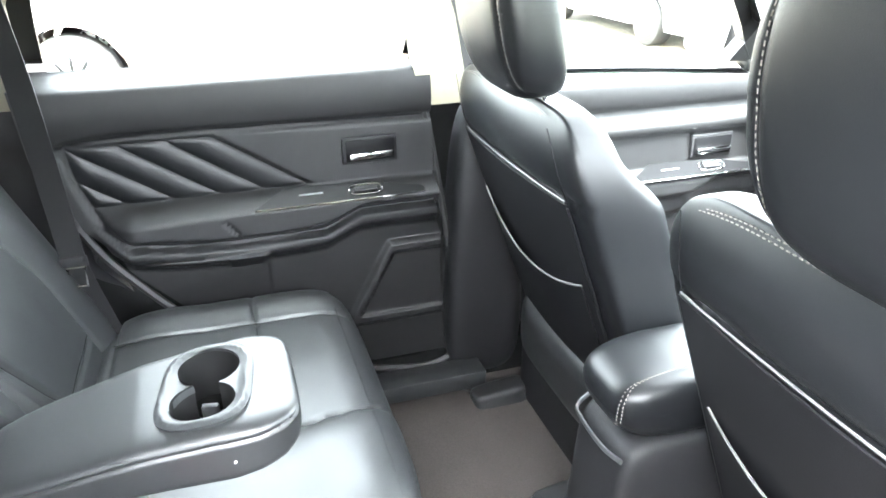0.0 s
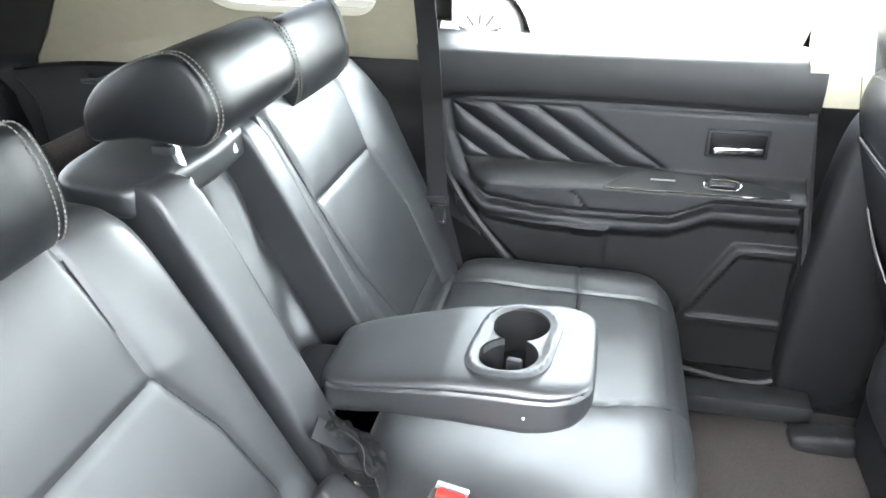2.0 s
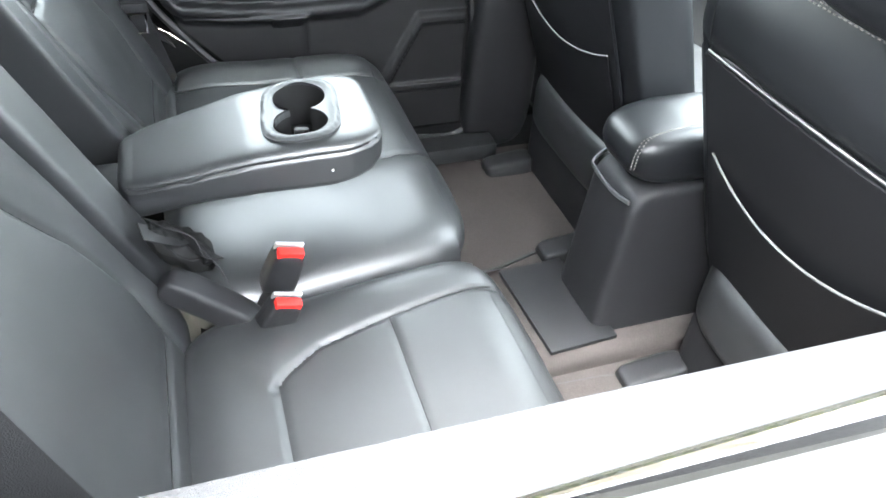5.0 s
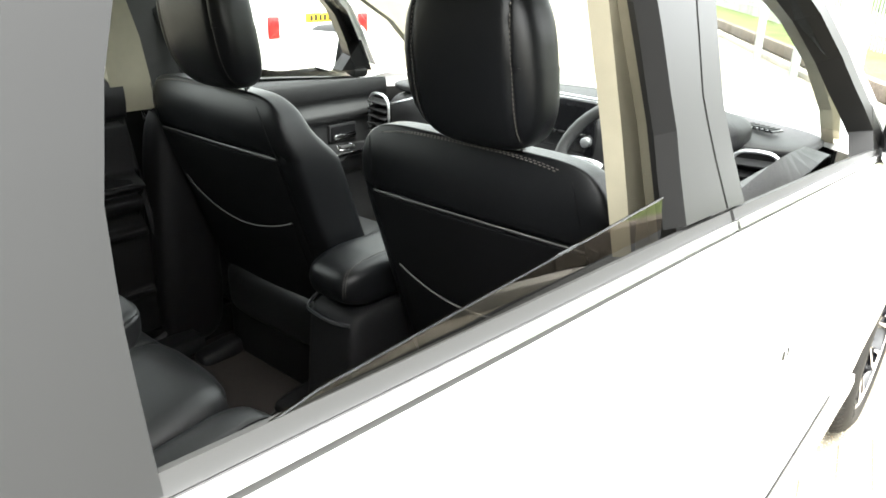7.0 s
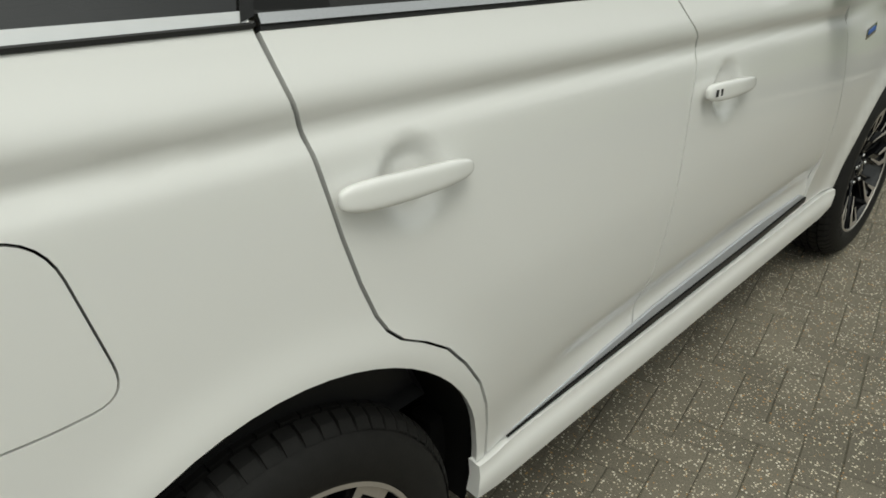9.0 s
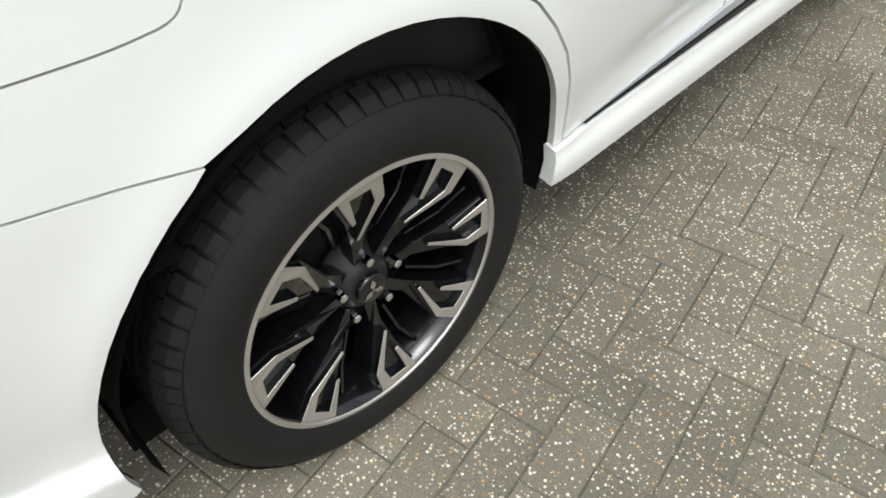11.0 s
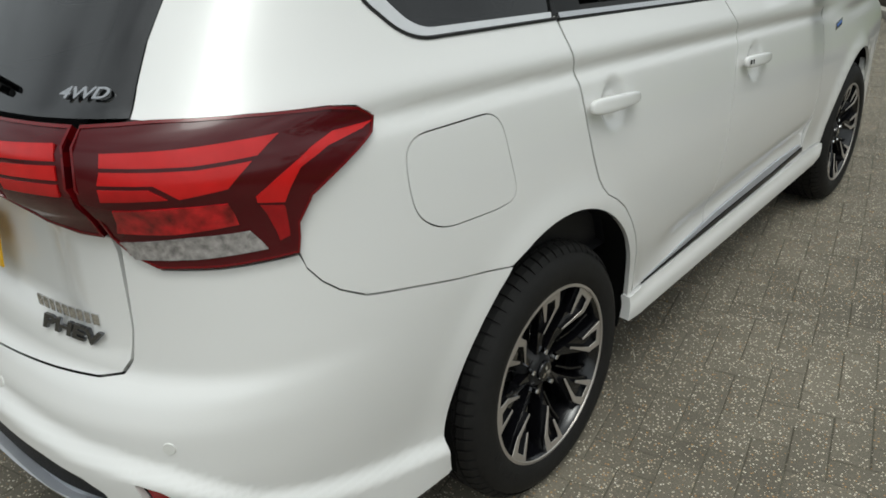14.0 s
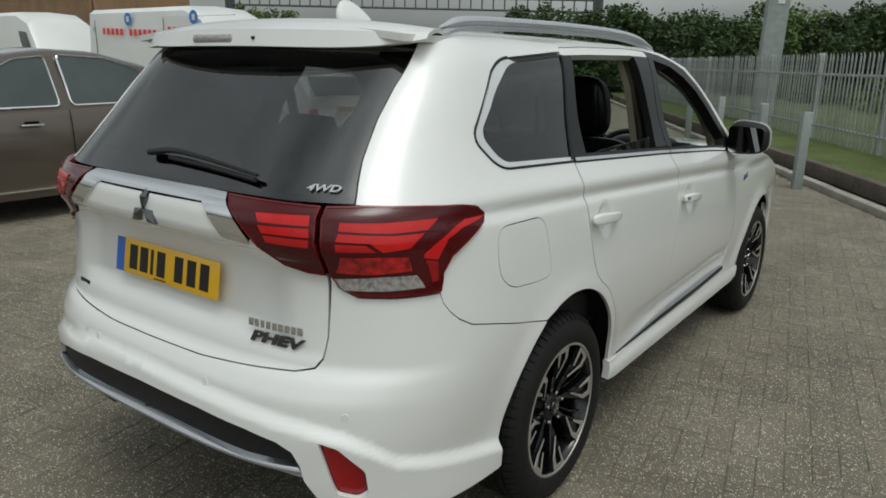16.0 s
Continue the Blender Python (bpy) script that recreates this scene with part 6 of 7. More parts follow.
# dashboard, wheel, radio
dash = sub("dashboard", car, "black dashboard with a steering wheel and radio")
part("dash_body", rounded(28, 5, lambda a, b, c: Vector((.72 * a, 2.02 + .20 * b + .03 * a * a, .93 + .185 * c + .02 * math.cos(a * 3)))), PLASTIC, dash)
part("dash_top", rounded(20, 4, lambda a, b, c: Vector((.70 * a, 2.04 + .19 * b, 1.098 + .022 * c + .012 * math.cos(a * 3)))), PLASTIC, dash)
part("cluster_hood", rounded(16, 3.5, lambda a, b, c: Vector((.40 + .17 * a, 1.88 + .10 * b, 1.115 + .055 * c * (1 - .2 * a * a)))), PLASTIC, dash)
part("radio", box(.21, .02, .17, (.085, 1.822, 1.075), pose(0, 0, 0, 8), bevel=.006), GLOSS_BLACK, dash, "black radio unit")
part("radio_screen", box(.15, .004, .05, (.085, 1.808, 1.115), pose(0, 0, 0, 8)), GLOSS_BLACK, dash)
for k in range(5):
    part("radio_button", box(.022, .006, .010, (.02 + .033 * k, 1.812, 1.060), pose(0, 0, 0, 8), bevel=.002), PLASTIC, dash)
part("radio_knob", cyl(.015, .014, .02, (.168, 1.808, 1.045), pose(0, 0, 0, 90), 20, bevel=.003), SATIN, dash, "silver radio knob")
part("heater_panel", box(.20, .02, .06, (.085, 1.830, .96), pose(0, 0, 0, 8), bevel=.006), PLASTIC, dash)
part("dash_trim", tube([(-.62, 1.832, 1.035), (-.2, 1.822, 1.165), (.0, 1.812, 1.168), (.20, 1.812, 1.165)], .004, 6), SATIN, dash)


def vent(x, y, z, w, h, turn_z):
    m = Matrix.Translation((x, y, z)) @ pose(0, 0, 0, 0, 0, turn_z)
    ring = [m @ Vector((w * math.copysign(abs(math.cos(t)) ** .6, math.cos(t)), 0, h * math.copysign(abs(math.sin(t)) ** .6, math.sin(t)))) for t in np.linspace(0, 2 * math.pi, 28, endpoint=False)]
    v = part("air_vent", tube(ring, .005, 6, closed=True), SATIN, dash, "air vent with a silver frame")
    back = bmesh.new()
    back.faces.new([back.verts.new(p + m.to_3x3() @ Vector((0, .012, 0))) for p in ring])
    part("vent_back", back, SHADOW_BLACK, v, smooth=False)
    for k in range(5):
        b = box(w * 1.8, .03, .004, (0, .0, h * (-.66 + .33 * k)), pose(0, 0, 0, 20))
        b.transform(m)
        part("slat", b, PLASTIC, v, smooth=False)


vent(.625, 1.800, 1.02, .062, .085, 12)
vent(-.625, 1.795, 1.00, .060, .075, -12)
vent(.275, 1.83, 1.075, .045, .06, 4)
part("speaker_grille", box(.10, .045, .006, (.56, 2.02, 1.118), pose(0, 0, 0, 0, 0, -20), bevel=.002), GLOSS_BLACK, dash)
for k in range(6):
    part("grille_bar", box(.006, .040, .004, (.522 + .015 * k, 2.034 - .0055 * k, 1.122), pose(0, 0, 0, 0, 0, -20)), PLASTIC, dash, smooth=False)
part("dash_button", cyl(.016, .015, .012, (.50, 1.96, 1.122), None, 18, bevel=.003), PLASTIC, dash)
steer = sub("steering_wheel", car, "black leather steering wheel with silver spokes")
SW = Matrix.Translation((.40, 1.575, 1.035)) @ pose(0, 0, 0, 68, 0, 0)
part("wheel_rim", tube([SW @ Vector((.183 * math.cos(t), .183 * math.sin(t), 0)) for t in np.linspace(0, 2 * math.pi, 48, endpoint=False)], .0155, 10, closed=True), LEATHER, steer)
hubm = rounded(14, 3, lambda a, b, c: SW @ Vector((.068 * a, .055 * b, -.02 + .026 * c)))
part("wheel_hub", hubm, PLASTIC, steer)
for sg in (-1, 1):
    part("wheel_spoke", rounded(10, 3, lambda a, b, c: SW @ Vector((sg * .118 + .060 * a, .008 + .026 * b, -.012 + .010 * c))), SATIN, steer, "silver wheel spoke")
    part("spoke_switch", rounded(8, 3, lambda a, b, c: SW @ Vector((sg * .112 + .034 * a, .010 + .018 * b, -.000 + .008 * c))), GLOSS_BLACK, steer)
part("spoke_low", rounded(10, 3, lambda a, b, c: SW @ Vector((.035 * a, -.115 + .06 * b, -.012 + .010 * c))), SATIN, steer)
part("column_shroud", rounded(12, 3, lambda a, b, c: SW @ Vector((.055 * a, .05 * b, -.14 + .11 * c))), PLASTIC, steer)
part("rear_view_mirror", rounded(10, 4, lambda a, b, c: Vector((.0 + .12 * a, 1.42 + .02 * b, 1.505 + .035 * c))), PLASTIC, car, "black rear view mirror")

# window panes
def lowered(u, z):
    """The open window's glass, steeper than the skin above the sill."""
    return Vector((skin(u, 1.20).x - .018 - .12 * (z - 1.20), u, z))


for side, left in SIDES:
    def pane(name, outline, mat, label):
        panel(name, outline, mat, car, off=-.018, lip=0, grid=.07, left=left, label=label)
    if not left:
        panel("rear_door_glass", [(.245, 1.235), (.262, 1.243), (.30, 1.248), (.805, 1.260), (.803, 1.199), (.25, 1.20)], SMOKED, car, lip=0, grid=.07, surface=lowered, normal=lambda u, z: Vector((1, 0, .12)).normalized(), label="lowered rear door window with its edge above the sill")
    else:
        pane("front_door_glass", [(1.05, 1.12), (1.06, 1.42), (1.115, 1.575), (1.30, 1.55), (1.45, 1.50), (1.585, 1.43), (1.70, 1.345), (1.79, 1.245), (1.86, 1.06), (1.5, 1.09)], TINTED, "clear front door window")
        pane("rear_door_glass", [(.19, 1.15), (.195, 1.33), (.215, 1.42), (.30, 1.582), (.905, 1.588), (.893, 1.42), (.885, 1.32), (.85, 1.12)], TINTED, "clear rear door window")
edge_pts = [lowered(u, z) for u, z in ((.245, 1.235), (.262, 1.2432), (.30, 1.2482), (.5, 1.253), (.7, 1.2575), (.805, 1.260))]
part("glass_edge", tube(edge_pts, .0014, 6), SMOKED, car, "ground upper edge of the lowered window")

# floor mats lie loose on the carpet
def mat_on_floor(points, z, label):
    mt = thing("floor_mat", label, "floor mat", "floor mats in the car")
    pts, faces, rim = flat_fill(round_poly(points, .03, 4), (), .05)
    bm = bmesh.new()
    vs = [bm.verts.new((x, y, z + .006)) for x, y in pts]
    for f in faces:
        bm.faces.new([vs[i] for i in f])
    thicken(bm, .010)
    part("mat_body", bm, CARPET, mt)
    out = round_poly(points, .03, 4)
    part("mat_edge", tube([(x, y, z + .002) for x, y in out], .005, 5, closed=True), RUBBER_SEAL, mt)
    return mt


mat_on_floor([(-.655, .78), (-.655, .90), (-.652, 1.005), (-.59, 1.045), (-.565, 1.06), (-.575, 1.235), (-.312, 1.226), (-.261, 1.102), (-.20, .90), (-.19, .78)], .376, "brown-black carpet mat on the passenger side floor")
mat_on_floor([(.66, .80), (.64, .90), (.595, 1.045), (.52, 1.085), (.50, 1.25), (.25, 1.23), (.205, 1.115), (.165, 1.0), (.155, .80)], .376, "brown-black carpet mat on the driver side floor")


# ---------------------------------------------------------------- the yard
def chip_material(name, base, chips, scale, amount):
    """Concrete with stone chips showing at its worn face."""
    m = bpy.data.materials.new(name)
    m.use_nodes = True
    n, l = m.node_tree.nodes, m.node_tree.links
    b = n["Principled BSDF"]
    b.inputs["Roughness"].default_value, b.inputs["Specular IOR Level"].default_value = 0.78, 0.35
    geo = n.new("ShaderNodeNewGeometry")
    vor = n.new("ShaderNodeTexVoronoi")
    vor.inputs["Scale"].default_value = scale
    l.new(geo.outputs["Position"], vor.inputs["Vector"])
    sep = n.new("ShaderNodeSeparateColor")
    l.new(vor.outputs["Color"], sep.inputs[0])
    near = n.new("ShaderNodeMath")
    near.operation = "LESS_THAN"
    size = n.new("ShaderNodeMath")
    size.operation = "MULTIPLY_ADD"
    l.new(sep.outputs[1], size.inputs[0])
    size.inputs[1].default_value, size.inputs[2].default_value = 0.32, 0.11
    l.new(vor.outputs["Distance"], near.inputs[0])
    l.new(size.outputs[0], near.inputs[1])
    some = n.new("ShaderNodeMath")
    some.operation = "GREATER_THAN"
    some.inputs[1].default_value = 1 - amount
    l.new(sep.outputs[0], some.inputs[0])
    mask = n.new("ShaderNodeMath")
    mask.operation = "MULTIPLY"
    l.new(near.outputs[0], mask.inputs[0])
    l.new(some.outputs[0], mask.inputs[1])
    ramp = n.new("ShaderNodeValToRGB")
    ramp.color_ramp.interpolation = "CONSTANT"
    ramp.color_ramp.elements[0].color, ramp.color_ramp.elements[1].color = (*chips[0], 1), (*chips[1], 1)
    ramp.color_ramp.elements[1].position = 0.55
    for k, c in enumerate(chips[2:]):
        e = ramp.color_ramp.elements.new(0.80 + 0.1 * k)
        e.color = (*c, 1)
    l.new(sep.outputs[2], ramp.inputs["Fac"])
    fine = n.new("ShaderNodeTexNoise")
    fine.inputs["Scale"].default_value, fine.inputs["Detail"].default_value = 260.0, 4.0
    l.new(geo.outputs["Position"], fine.inputs["Vector"])
    wide = n.new("ShaderNodeTexNoise")
    wide.inputs["Scale"].default_value, wide.inputs["Detail"].default_value = 1.7, 5.0
    l.new(geo.outputs["Position"], wide.inputs["Vector"])
    rnd = n.new("ShaderNodeObjectInfo")
    isl = geo.outputs["Random Per Island"]
    total = None
    for src, low, high, a, c in ((fine.outputs["Fac"], 0.7, 1.3, .3, .7), (wide.outputs["Fac"], 0.75, 1.25, .3, .7), (rnd.outputs["Random"], 0.90, 1.10, 0, 1), (isl, 0.90, 1.10, 0, 1)):
        r = n.new("ShaderNodeMapRange")
        r.inputs["From Min"].default_value, r.inputs["From Max"].default_value = a, c
        r.inputs["To Min"].default_value, r.inputs["To Max"].default_value = low, high
        l.new(src, r.inputs["Value"])
        if total is None:
            total = r.outputs[0]
        else:
            k = n.new("ShaderNodeMath")
            k.operation = "MULTIPLY"
            l.new(total, k.inputs[0])
            l.new(r.outputs[0], k.inputs[1])
            total = k.outputs[0]
    tone = n.new("ShaderNodeMix")
    tone.data_type, tone.blend_type = "RGBA", "MULTIPLY"
    tone.inputs[0].default_value = 1.0
    tone.inputs[6].default_value = (*base, 1)
    l.new(total, tone.inputs[7])
    mix = n.new("ShaderNodeMix")
    mix.data_type = "RGBA"
    l.new(mask.outputs[0], mix.inputs[0])
    l.new(tone.outputs[2], mix.inputs[6])
    l.new(ramp.outputs[0], mix.inputs[7])
    l.new(mix.outputs[2], b.inputs["Base Color"])
    bump = n.new("ShaderNodeBump")
    bump.inputs["Strength"].default_value, bump.inputs["Distance"].default_value = 0.5, 0.002
    add = n.new("ShaderNodeMath")
    add.operation = "ADD"
    l.new(fine.outputs["Fac"], add.inputs[0])
    l.new(mask.outputs[0], add.inputs[1])
    l.new(add.outputs[0], bump.inputs["Height"])
    l.new(bump.outputs[0], b.inputs["Normal"])
    return m


PAVER = chip_material("exposed_stone_paver", (0.150, 0.134, 0.103), [(0.64, 0.58, 0.45), (0.48, 0.41, 0.30), (0.44, 0.26, 0.11), (0.72, 0.68, 0.57)], 130.0, 0.74)
JOINT = material("paving_joint_sand", (0.115, 0.108, 0.082), 0.95, spec=0.2, vary=0.3, scale=120, stain=0.25, stain_scale=1.2)
GRASS = material("grass_verge", (0.088, 0.112, 0.036), 0.9, spec=0.2, vary=0.4, scale=30, stain=0.3, stain_scale=1.5)
TIMBER = material("weathered_sleeper", (0.11, 0.09, 0.07), 0.9, vary=0.35, scale=25, bump=0.6, bump_scale=60, stain=0.3, stain_scale=2)
KERB = material("kerb_concrete", (0.30, 0.28, 0.24), 0.85, vary=0.2, scale=40, stain=0.25, stain_scale=2.5, bump=0.4, bump_scale=150)
GALV = material("galvanised_steel", (0.36, 0.38, 0.38), 0.5, metal=0.4, vary=0.2, scale=20, stain=0.2, stain_scale=2, piece=0.12)
MAST = material("grey_green_mast", (0.30, 0.33, 0.32), 0.55, metal=0.2, vary=0.12, scale=8, stain=0.15, stain_scale=1.0)
BRONZE = material("bronze_brown_paint", (0.115, 0.090, 0.072), 0.35, metal=0.5, coat=1.0)
VAN_WHITE = material("van_white_paint", (0.74, 0.75, 0.73), 0.4, coat=0.6, stain=0.05, stain_scale=1.0)
DARK_GLASS = glass("dark_vehicle_glass", (0.22, 0.25, 0.25), 0.02)
BRICK = material("brick_wall_face", (0.27, 0.17, 0.095), 0.9, vary=0.3, scale=14, stain=0.2, stain_scale=1.5, piece=0.2)
SIGN_RED = material("red_sign_writing", (0.70, 0.05, 0.05), 0.5)
SIGN_BLUE = material("blue_sign_disc", (0.04, 0.20, 0.55), 0.5)
SACK = material("white_sacks", (0.70, 0.70, 0.68), 0.7, vary=0.1, scale=10)
LEAF_DARK = material("dark_leaves", (0.042, 0.074, 0.020), 0.6, spec=0.4, vary=0.4, scale=3.0, stain=0.35, stain_scale=.6)
LEAF_LIGHT = material("light_leaves", (0.085, 0.135, 0.030), 0.6, spec=0.4, vary=0.4, scale=3.0, stain=0.3, stain_scale=.7)
BARK = material("bark", (0.07, 0.055, 0.04), 0.9, vary=0.3, scale=12, bump=0.6, bump_scale=40)
RAIL_DARK = material("dark_steelwork", (0.09, 0.10, 0.10), 0.6, metal=0.3, vary=0.2, scale=4)

gm = bmesh.new()
gm.faces.new([gm.verts.new(v) for v in ((-400, -400, -.003), (400, -400, -.003), (400, 400, -.003), (-400, 400, -.003))])
tagged(part("ground", gm, JOINT, smooth=False), "sandy ground under the grey block paving", "ground", kind="structure")

# verge with a two-step sleeper kerb, behind it the fence; F runs along the fence, N across it
F_FROM, F_TO = Vector((-9.4, 28.2, 0)), Vector((9.5, -3.9, 0))
F_DIR = (F_TO - F_FROM).normalized()
F_OUT = Vector((-F_DIR.y, F_DIR.x, 0))
F_TURN = math.degrees(math.atan2(F_DIR.y, F_DIR.x))
F_LEN = (F_TO - F_FROM).length


def at_fence(along, out, z=0.0):
    return F_FROM + F_DIR * along + F_OUT * out + Vector((0, 0, z))


if F_OUT.x < 0:
    F_OUT = -F_OUT
verge = bmesh.new()
rows = []
for i in range(121):
    al = -40 + (F_LEN + 80) * i / 120
    rows.append([verge.verts.new(at_fence(al, o, z + .03 * noise.noise(Vector((al * .7, o * 2, 1))))) for o, z in ((-1.15, .20), (-.6, .24), (0, .25), (3, .28), (20, .3), (70, .2))])
for a, c in zip(rows, rows[1:]):
    for k in range(5):
        verge.faces.new((a[k], a[k + 1], c[k + 1], c[k]))
tagged(part("verge", verge, GRASS), "green grass verge along the fence", "grass", kind="structure")
for k, (o, z, w, h) in enumerate(((-1.22, .115, .16, .21), (-1.62, .035, .14, .10))):
    n = 17
    for i in range(n):
        al = -2.0 + (F_LEN + 4) * (i + .5) / n
        b = box((F_LEN + 4) / n - .012, w, h, bevel=.012)
        b.transform(Matrix.Translation(at_fence(al, o + random.uniform(-.012, .012), z + random.uniform(-.008, .008))) @ pose(0, 0, 0, 0, 0, F_TURN + random.uniform(-.3, .3)))
        tagged(part("kerb_sleeper" if k == 0 else "kerb_block", b, TIMBER if k == 0 else KERB), "weathered sleeper edging the grass verge" if k == 0 else "stained concrete kerb block at the paving's edge", "kerb", "edging of the verge", "structure")

# palisade fence
fence = thing("palisade_fence", "grey galvanised palisade fence standing on the verge", "fence")
pale_bm = bmesh.new()
h = .0325
ring = [(-h, .008), (0, -.006), (h, .008), (h, .014), (0, 0), (-h, .014)]
lo = [pale_bm.verts.new((x, y, 0)) for x, y in ring]
hi = [pale_bm.verts.new((x * .9, y, 1.50 + (.07 if abs(x) < .01 else 0))) for x, y in ring]
pale_bm.faces.new(lo[::-1])
pale_bm.faces.new(hi)
for i in range(6):
    pale_bm.faces.new((lo[i - 1], lo[i], hi[i], hi[i - 1]))
pale_me = bpy.data.meshes.new("pale")
bmesh.ops.recalc_face_normals(pale_bm, faces=pale_bm.faces)
pale_bm.to_mesh(pale_me)
pale_bm.free()
pale_me.materials.append(GALV)
PITCH = .150
for i in range(int(F_LEN / PITCH)):
    p = new("pale", pale_me)
    p.parent = fence
    p.matrix_basis = Matrix.Translation(at_fence(i * PITCH, 0, .26 + random.uniform(-.008, .008))) @ pose(0, 0, 0, random.uniform(-.4, .4), random.uniform(-.5, .5), F_TURN)
for z in (.52, 1.45):
    part("fence_rail", tube([at_fence(0, .03, z), at_fence(F_LEN, .03, z)], .028, 4), GALV, fence)
for i in range(int(F_LEN / 2.75) + 1):
    part("fence_post", box(.06, .10, 1.65, at_fence(i * 2.75 + .6, .09, 1.02), pose(0, 0, 0, 0, 0, F_TURN)), GALV, fence)

# short posts before the fence, mast, gantry
for al, o, lean in ((15.4, -1.85, 2.5), (17.6, -1.80, -1), (19.85, -1.72, 4), (22.0, -1.9, -2)):
    po = thing("bollard", "grey square steel bollard at the paving's edge", "bollard", "bollards along the kerb", at_fence(al, o))
    body = part("shaft", box(.115, .115, 1.02, (0, 0, .51), bevel=.012), MAST, po)
    po.matrix_basis = Matrix.Translation(at_fence(al, o, -.01)) @ pose(0, 0, 0, lean * .6, lean, F_TURN)

mast = thing("railway_mast", "tall grey-green steel mast behind the fence", "mast", at=(-2.45, 17.2, .2))
for dx in (-.17, .17):
    part("flange", box(.035, .42, 9.0, (dx * 1.3, 0, 4.5), pose(0, 0, 0, 0, 0, 0)), MAST, mast)
part("web", box(.46, .03, 9.0, (0, 0, 4.5)), MAST, mast)
part("face_plate", box(.42, .02, 9.0, (0, -.21, 4.5)), MAST, mast)
part("number_board", box(.15, .012, .34, (.04, -.228, 3.0)), SACK, mast, "white board on the mast")
mast.matrix_basis = pose(-2.45, 17.2, .2, 0, 1.6, 22)

gantry = thing("railway_gantry", "distant dark lattice gantry above the trees", "gantry", at=(-34, 45, 0))
g0, g1 = Vector((-52, 40, 6.0)), Vector((-23.5, 53.0, 5.5))
n = 34
for dz in (0, .9):
    part("chord", tube([g0 + Vector((0, 0, dz)) - Vector((-34, 45, 0)), g1 + Vector((0, 0, dz)) - Vector((-34, 45, 0))], .09, 5), RAIL_DARK, gantry)
for i in range(n):
    a, c = g0.lerp(g1, i / n), g0.lerp(g1, (i + 1) / n)
    part("brace", tube([a - Vector((-34, 45, 0)), a + Vector((0, 0, .9)) - Vector((-34, 45, 0))], .07, 4), RAIL_DARK, gantry)
part("gantry_leg", box(.6, .6, 7.2, g1 + Vector((0, 0, -2.6)) - Vector((-34, 45, 0))), RAIL_DARK, gantry)
part("gantry_leg", box(.6, .6, 7.2, g0 + Vector((0, 0, -2.6)) - Vector((-34, 45, 0))), RAIL_DARK, gantry)

# trees -------------------------------------------------------------


def tree(x, y, height, spread, mat, seed, clumps=70):
    rng = random.Random(seed)
    t = thing("tree", "broad green tree with a dense leafy crown" if mat is LEAF_DARK else "light green tree with a loose leafy crown", "tree", "trees behind the fence", (x, y, .2))
    trunk = bmesh.new()
    tube([(0, 0, -.3), (rng.uniform(-.1, .1), 0, height * .3), (rng.uniform(-.3, .3), rng.uniform(-.2, .2), height * .7)], lambda k: .20 * (1 - .75 * k), 8, bm=trunk)
    for k in range(6):
        a = rng.uniform(0, 6.28)
        z0 = height * rng.uniform(.22, .5)
        tube([(0, 0, z0), (spread * .4 * math.cos(a), spread * .4 * math.sin(a), z0 + height * .15), (spread * .75 * math.cos(a), spread * .75 * math.sin(a), z0 + height * .3)], lambda k: .07 * (1 - .8 * k), 5, bm=trunk)
    part("trunk", trunk, BARK, t)
    verts, faces = [], []
    for k in range(clumps):
        a, r = rng.uniform(0, 6.28), math.sqrt(rng.random())
        zz = rng.uniform(.05, 1.0)
        wide = spread * (1 - .55 * max(zz - .45, 0) / .55) * (.75 + .35 * rng.random())
        c = Vector((wide * r * math.cos(a), wide * r * math.sin(a), height * zz * (.93 + .12 * rng.random())))
        size = rng.uniform(.35, .75) * spread * .32
        for j in range(72):
            d = Vector((rng.gauss(0, 1), rng.gauss(0, 1), rng.gauss(0, .8))).normalized() * size * rng.uniform(.55, 1.1)
            p = c + d
            s = rng.uniform(.05, .12)
            e1 = Vector((rng.gauss(0, 1), rng.gauss(0, 1), rng.gauss(0, .6))).normalized()
            e2 = e1.cross(Vector((rng.gauss(0, 1), rng.gauss(0, 1), rng.gauss(0, 1)))).normalized()
            i = len(verts)
            verts += [p - e1 * s * 1.4, p - e2 * s * .6, p + e1 * s * 1.4, p + e2 * s * .6]
            faces.append((i, i + 1, i + 2, i + 3))
    link("crown", verts, faces, mat, t, smooth=False)
    return t


spot = 0
for al, o, hgt, spr, mt in ((-16, 18, 4.8, 3.6, LEAF_DARK), (-12, 14, 4.6, 3.0, LEAF_DARK), (-9, 17, 4.4, 3.2, LEAF_DARK), (-5, 20, 5.0, 3.6, LEAF_DARK), (-2, 14, 4.4, 2.6, LEAF_LIGHT), (1, 19, 4.6, 3.2, LEAF_DARK),
                          (4, 15, 4.2, 2.8, LEAF_DARK), (7, 19, 4.8, 3.4, LEAF_DARK), (10, 16, 4.3, 3.2, LEAF_DARK), (14, 18, 4.6, 3.4, LEAF_DARK), (18, 17, 4.4, 3.2, LEAF_DARK),
                          (22, 19, 7.4, 3.6, LEAF_LIGHT), (26, 17, 8.6, 3.8, LEAF_DARK), (30, 15, 9.2, 3.8, LEAF_DARK), (34, 18, 8.2, 3.8, LEAF_DARK), (39, 16, 9.0, 4.0, LEAF_DARK), (45, 18, 8.4, 4.0, LEAF_DARK)):
    spot += 1
    p = at_fence(al, o + (7 if al > 6 else 0))
    tree(p.x, p.y, hgt, spr, mt, 100 + spot)
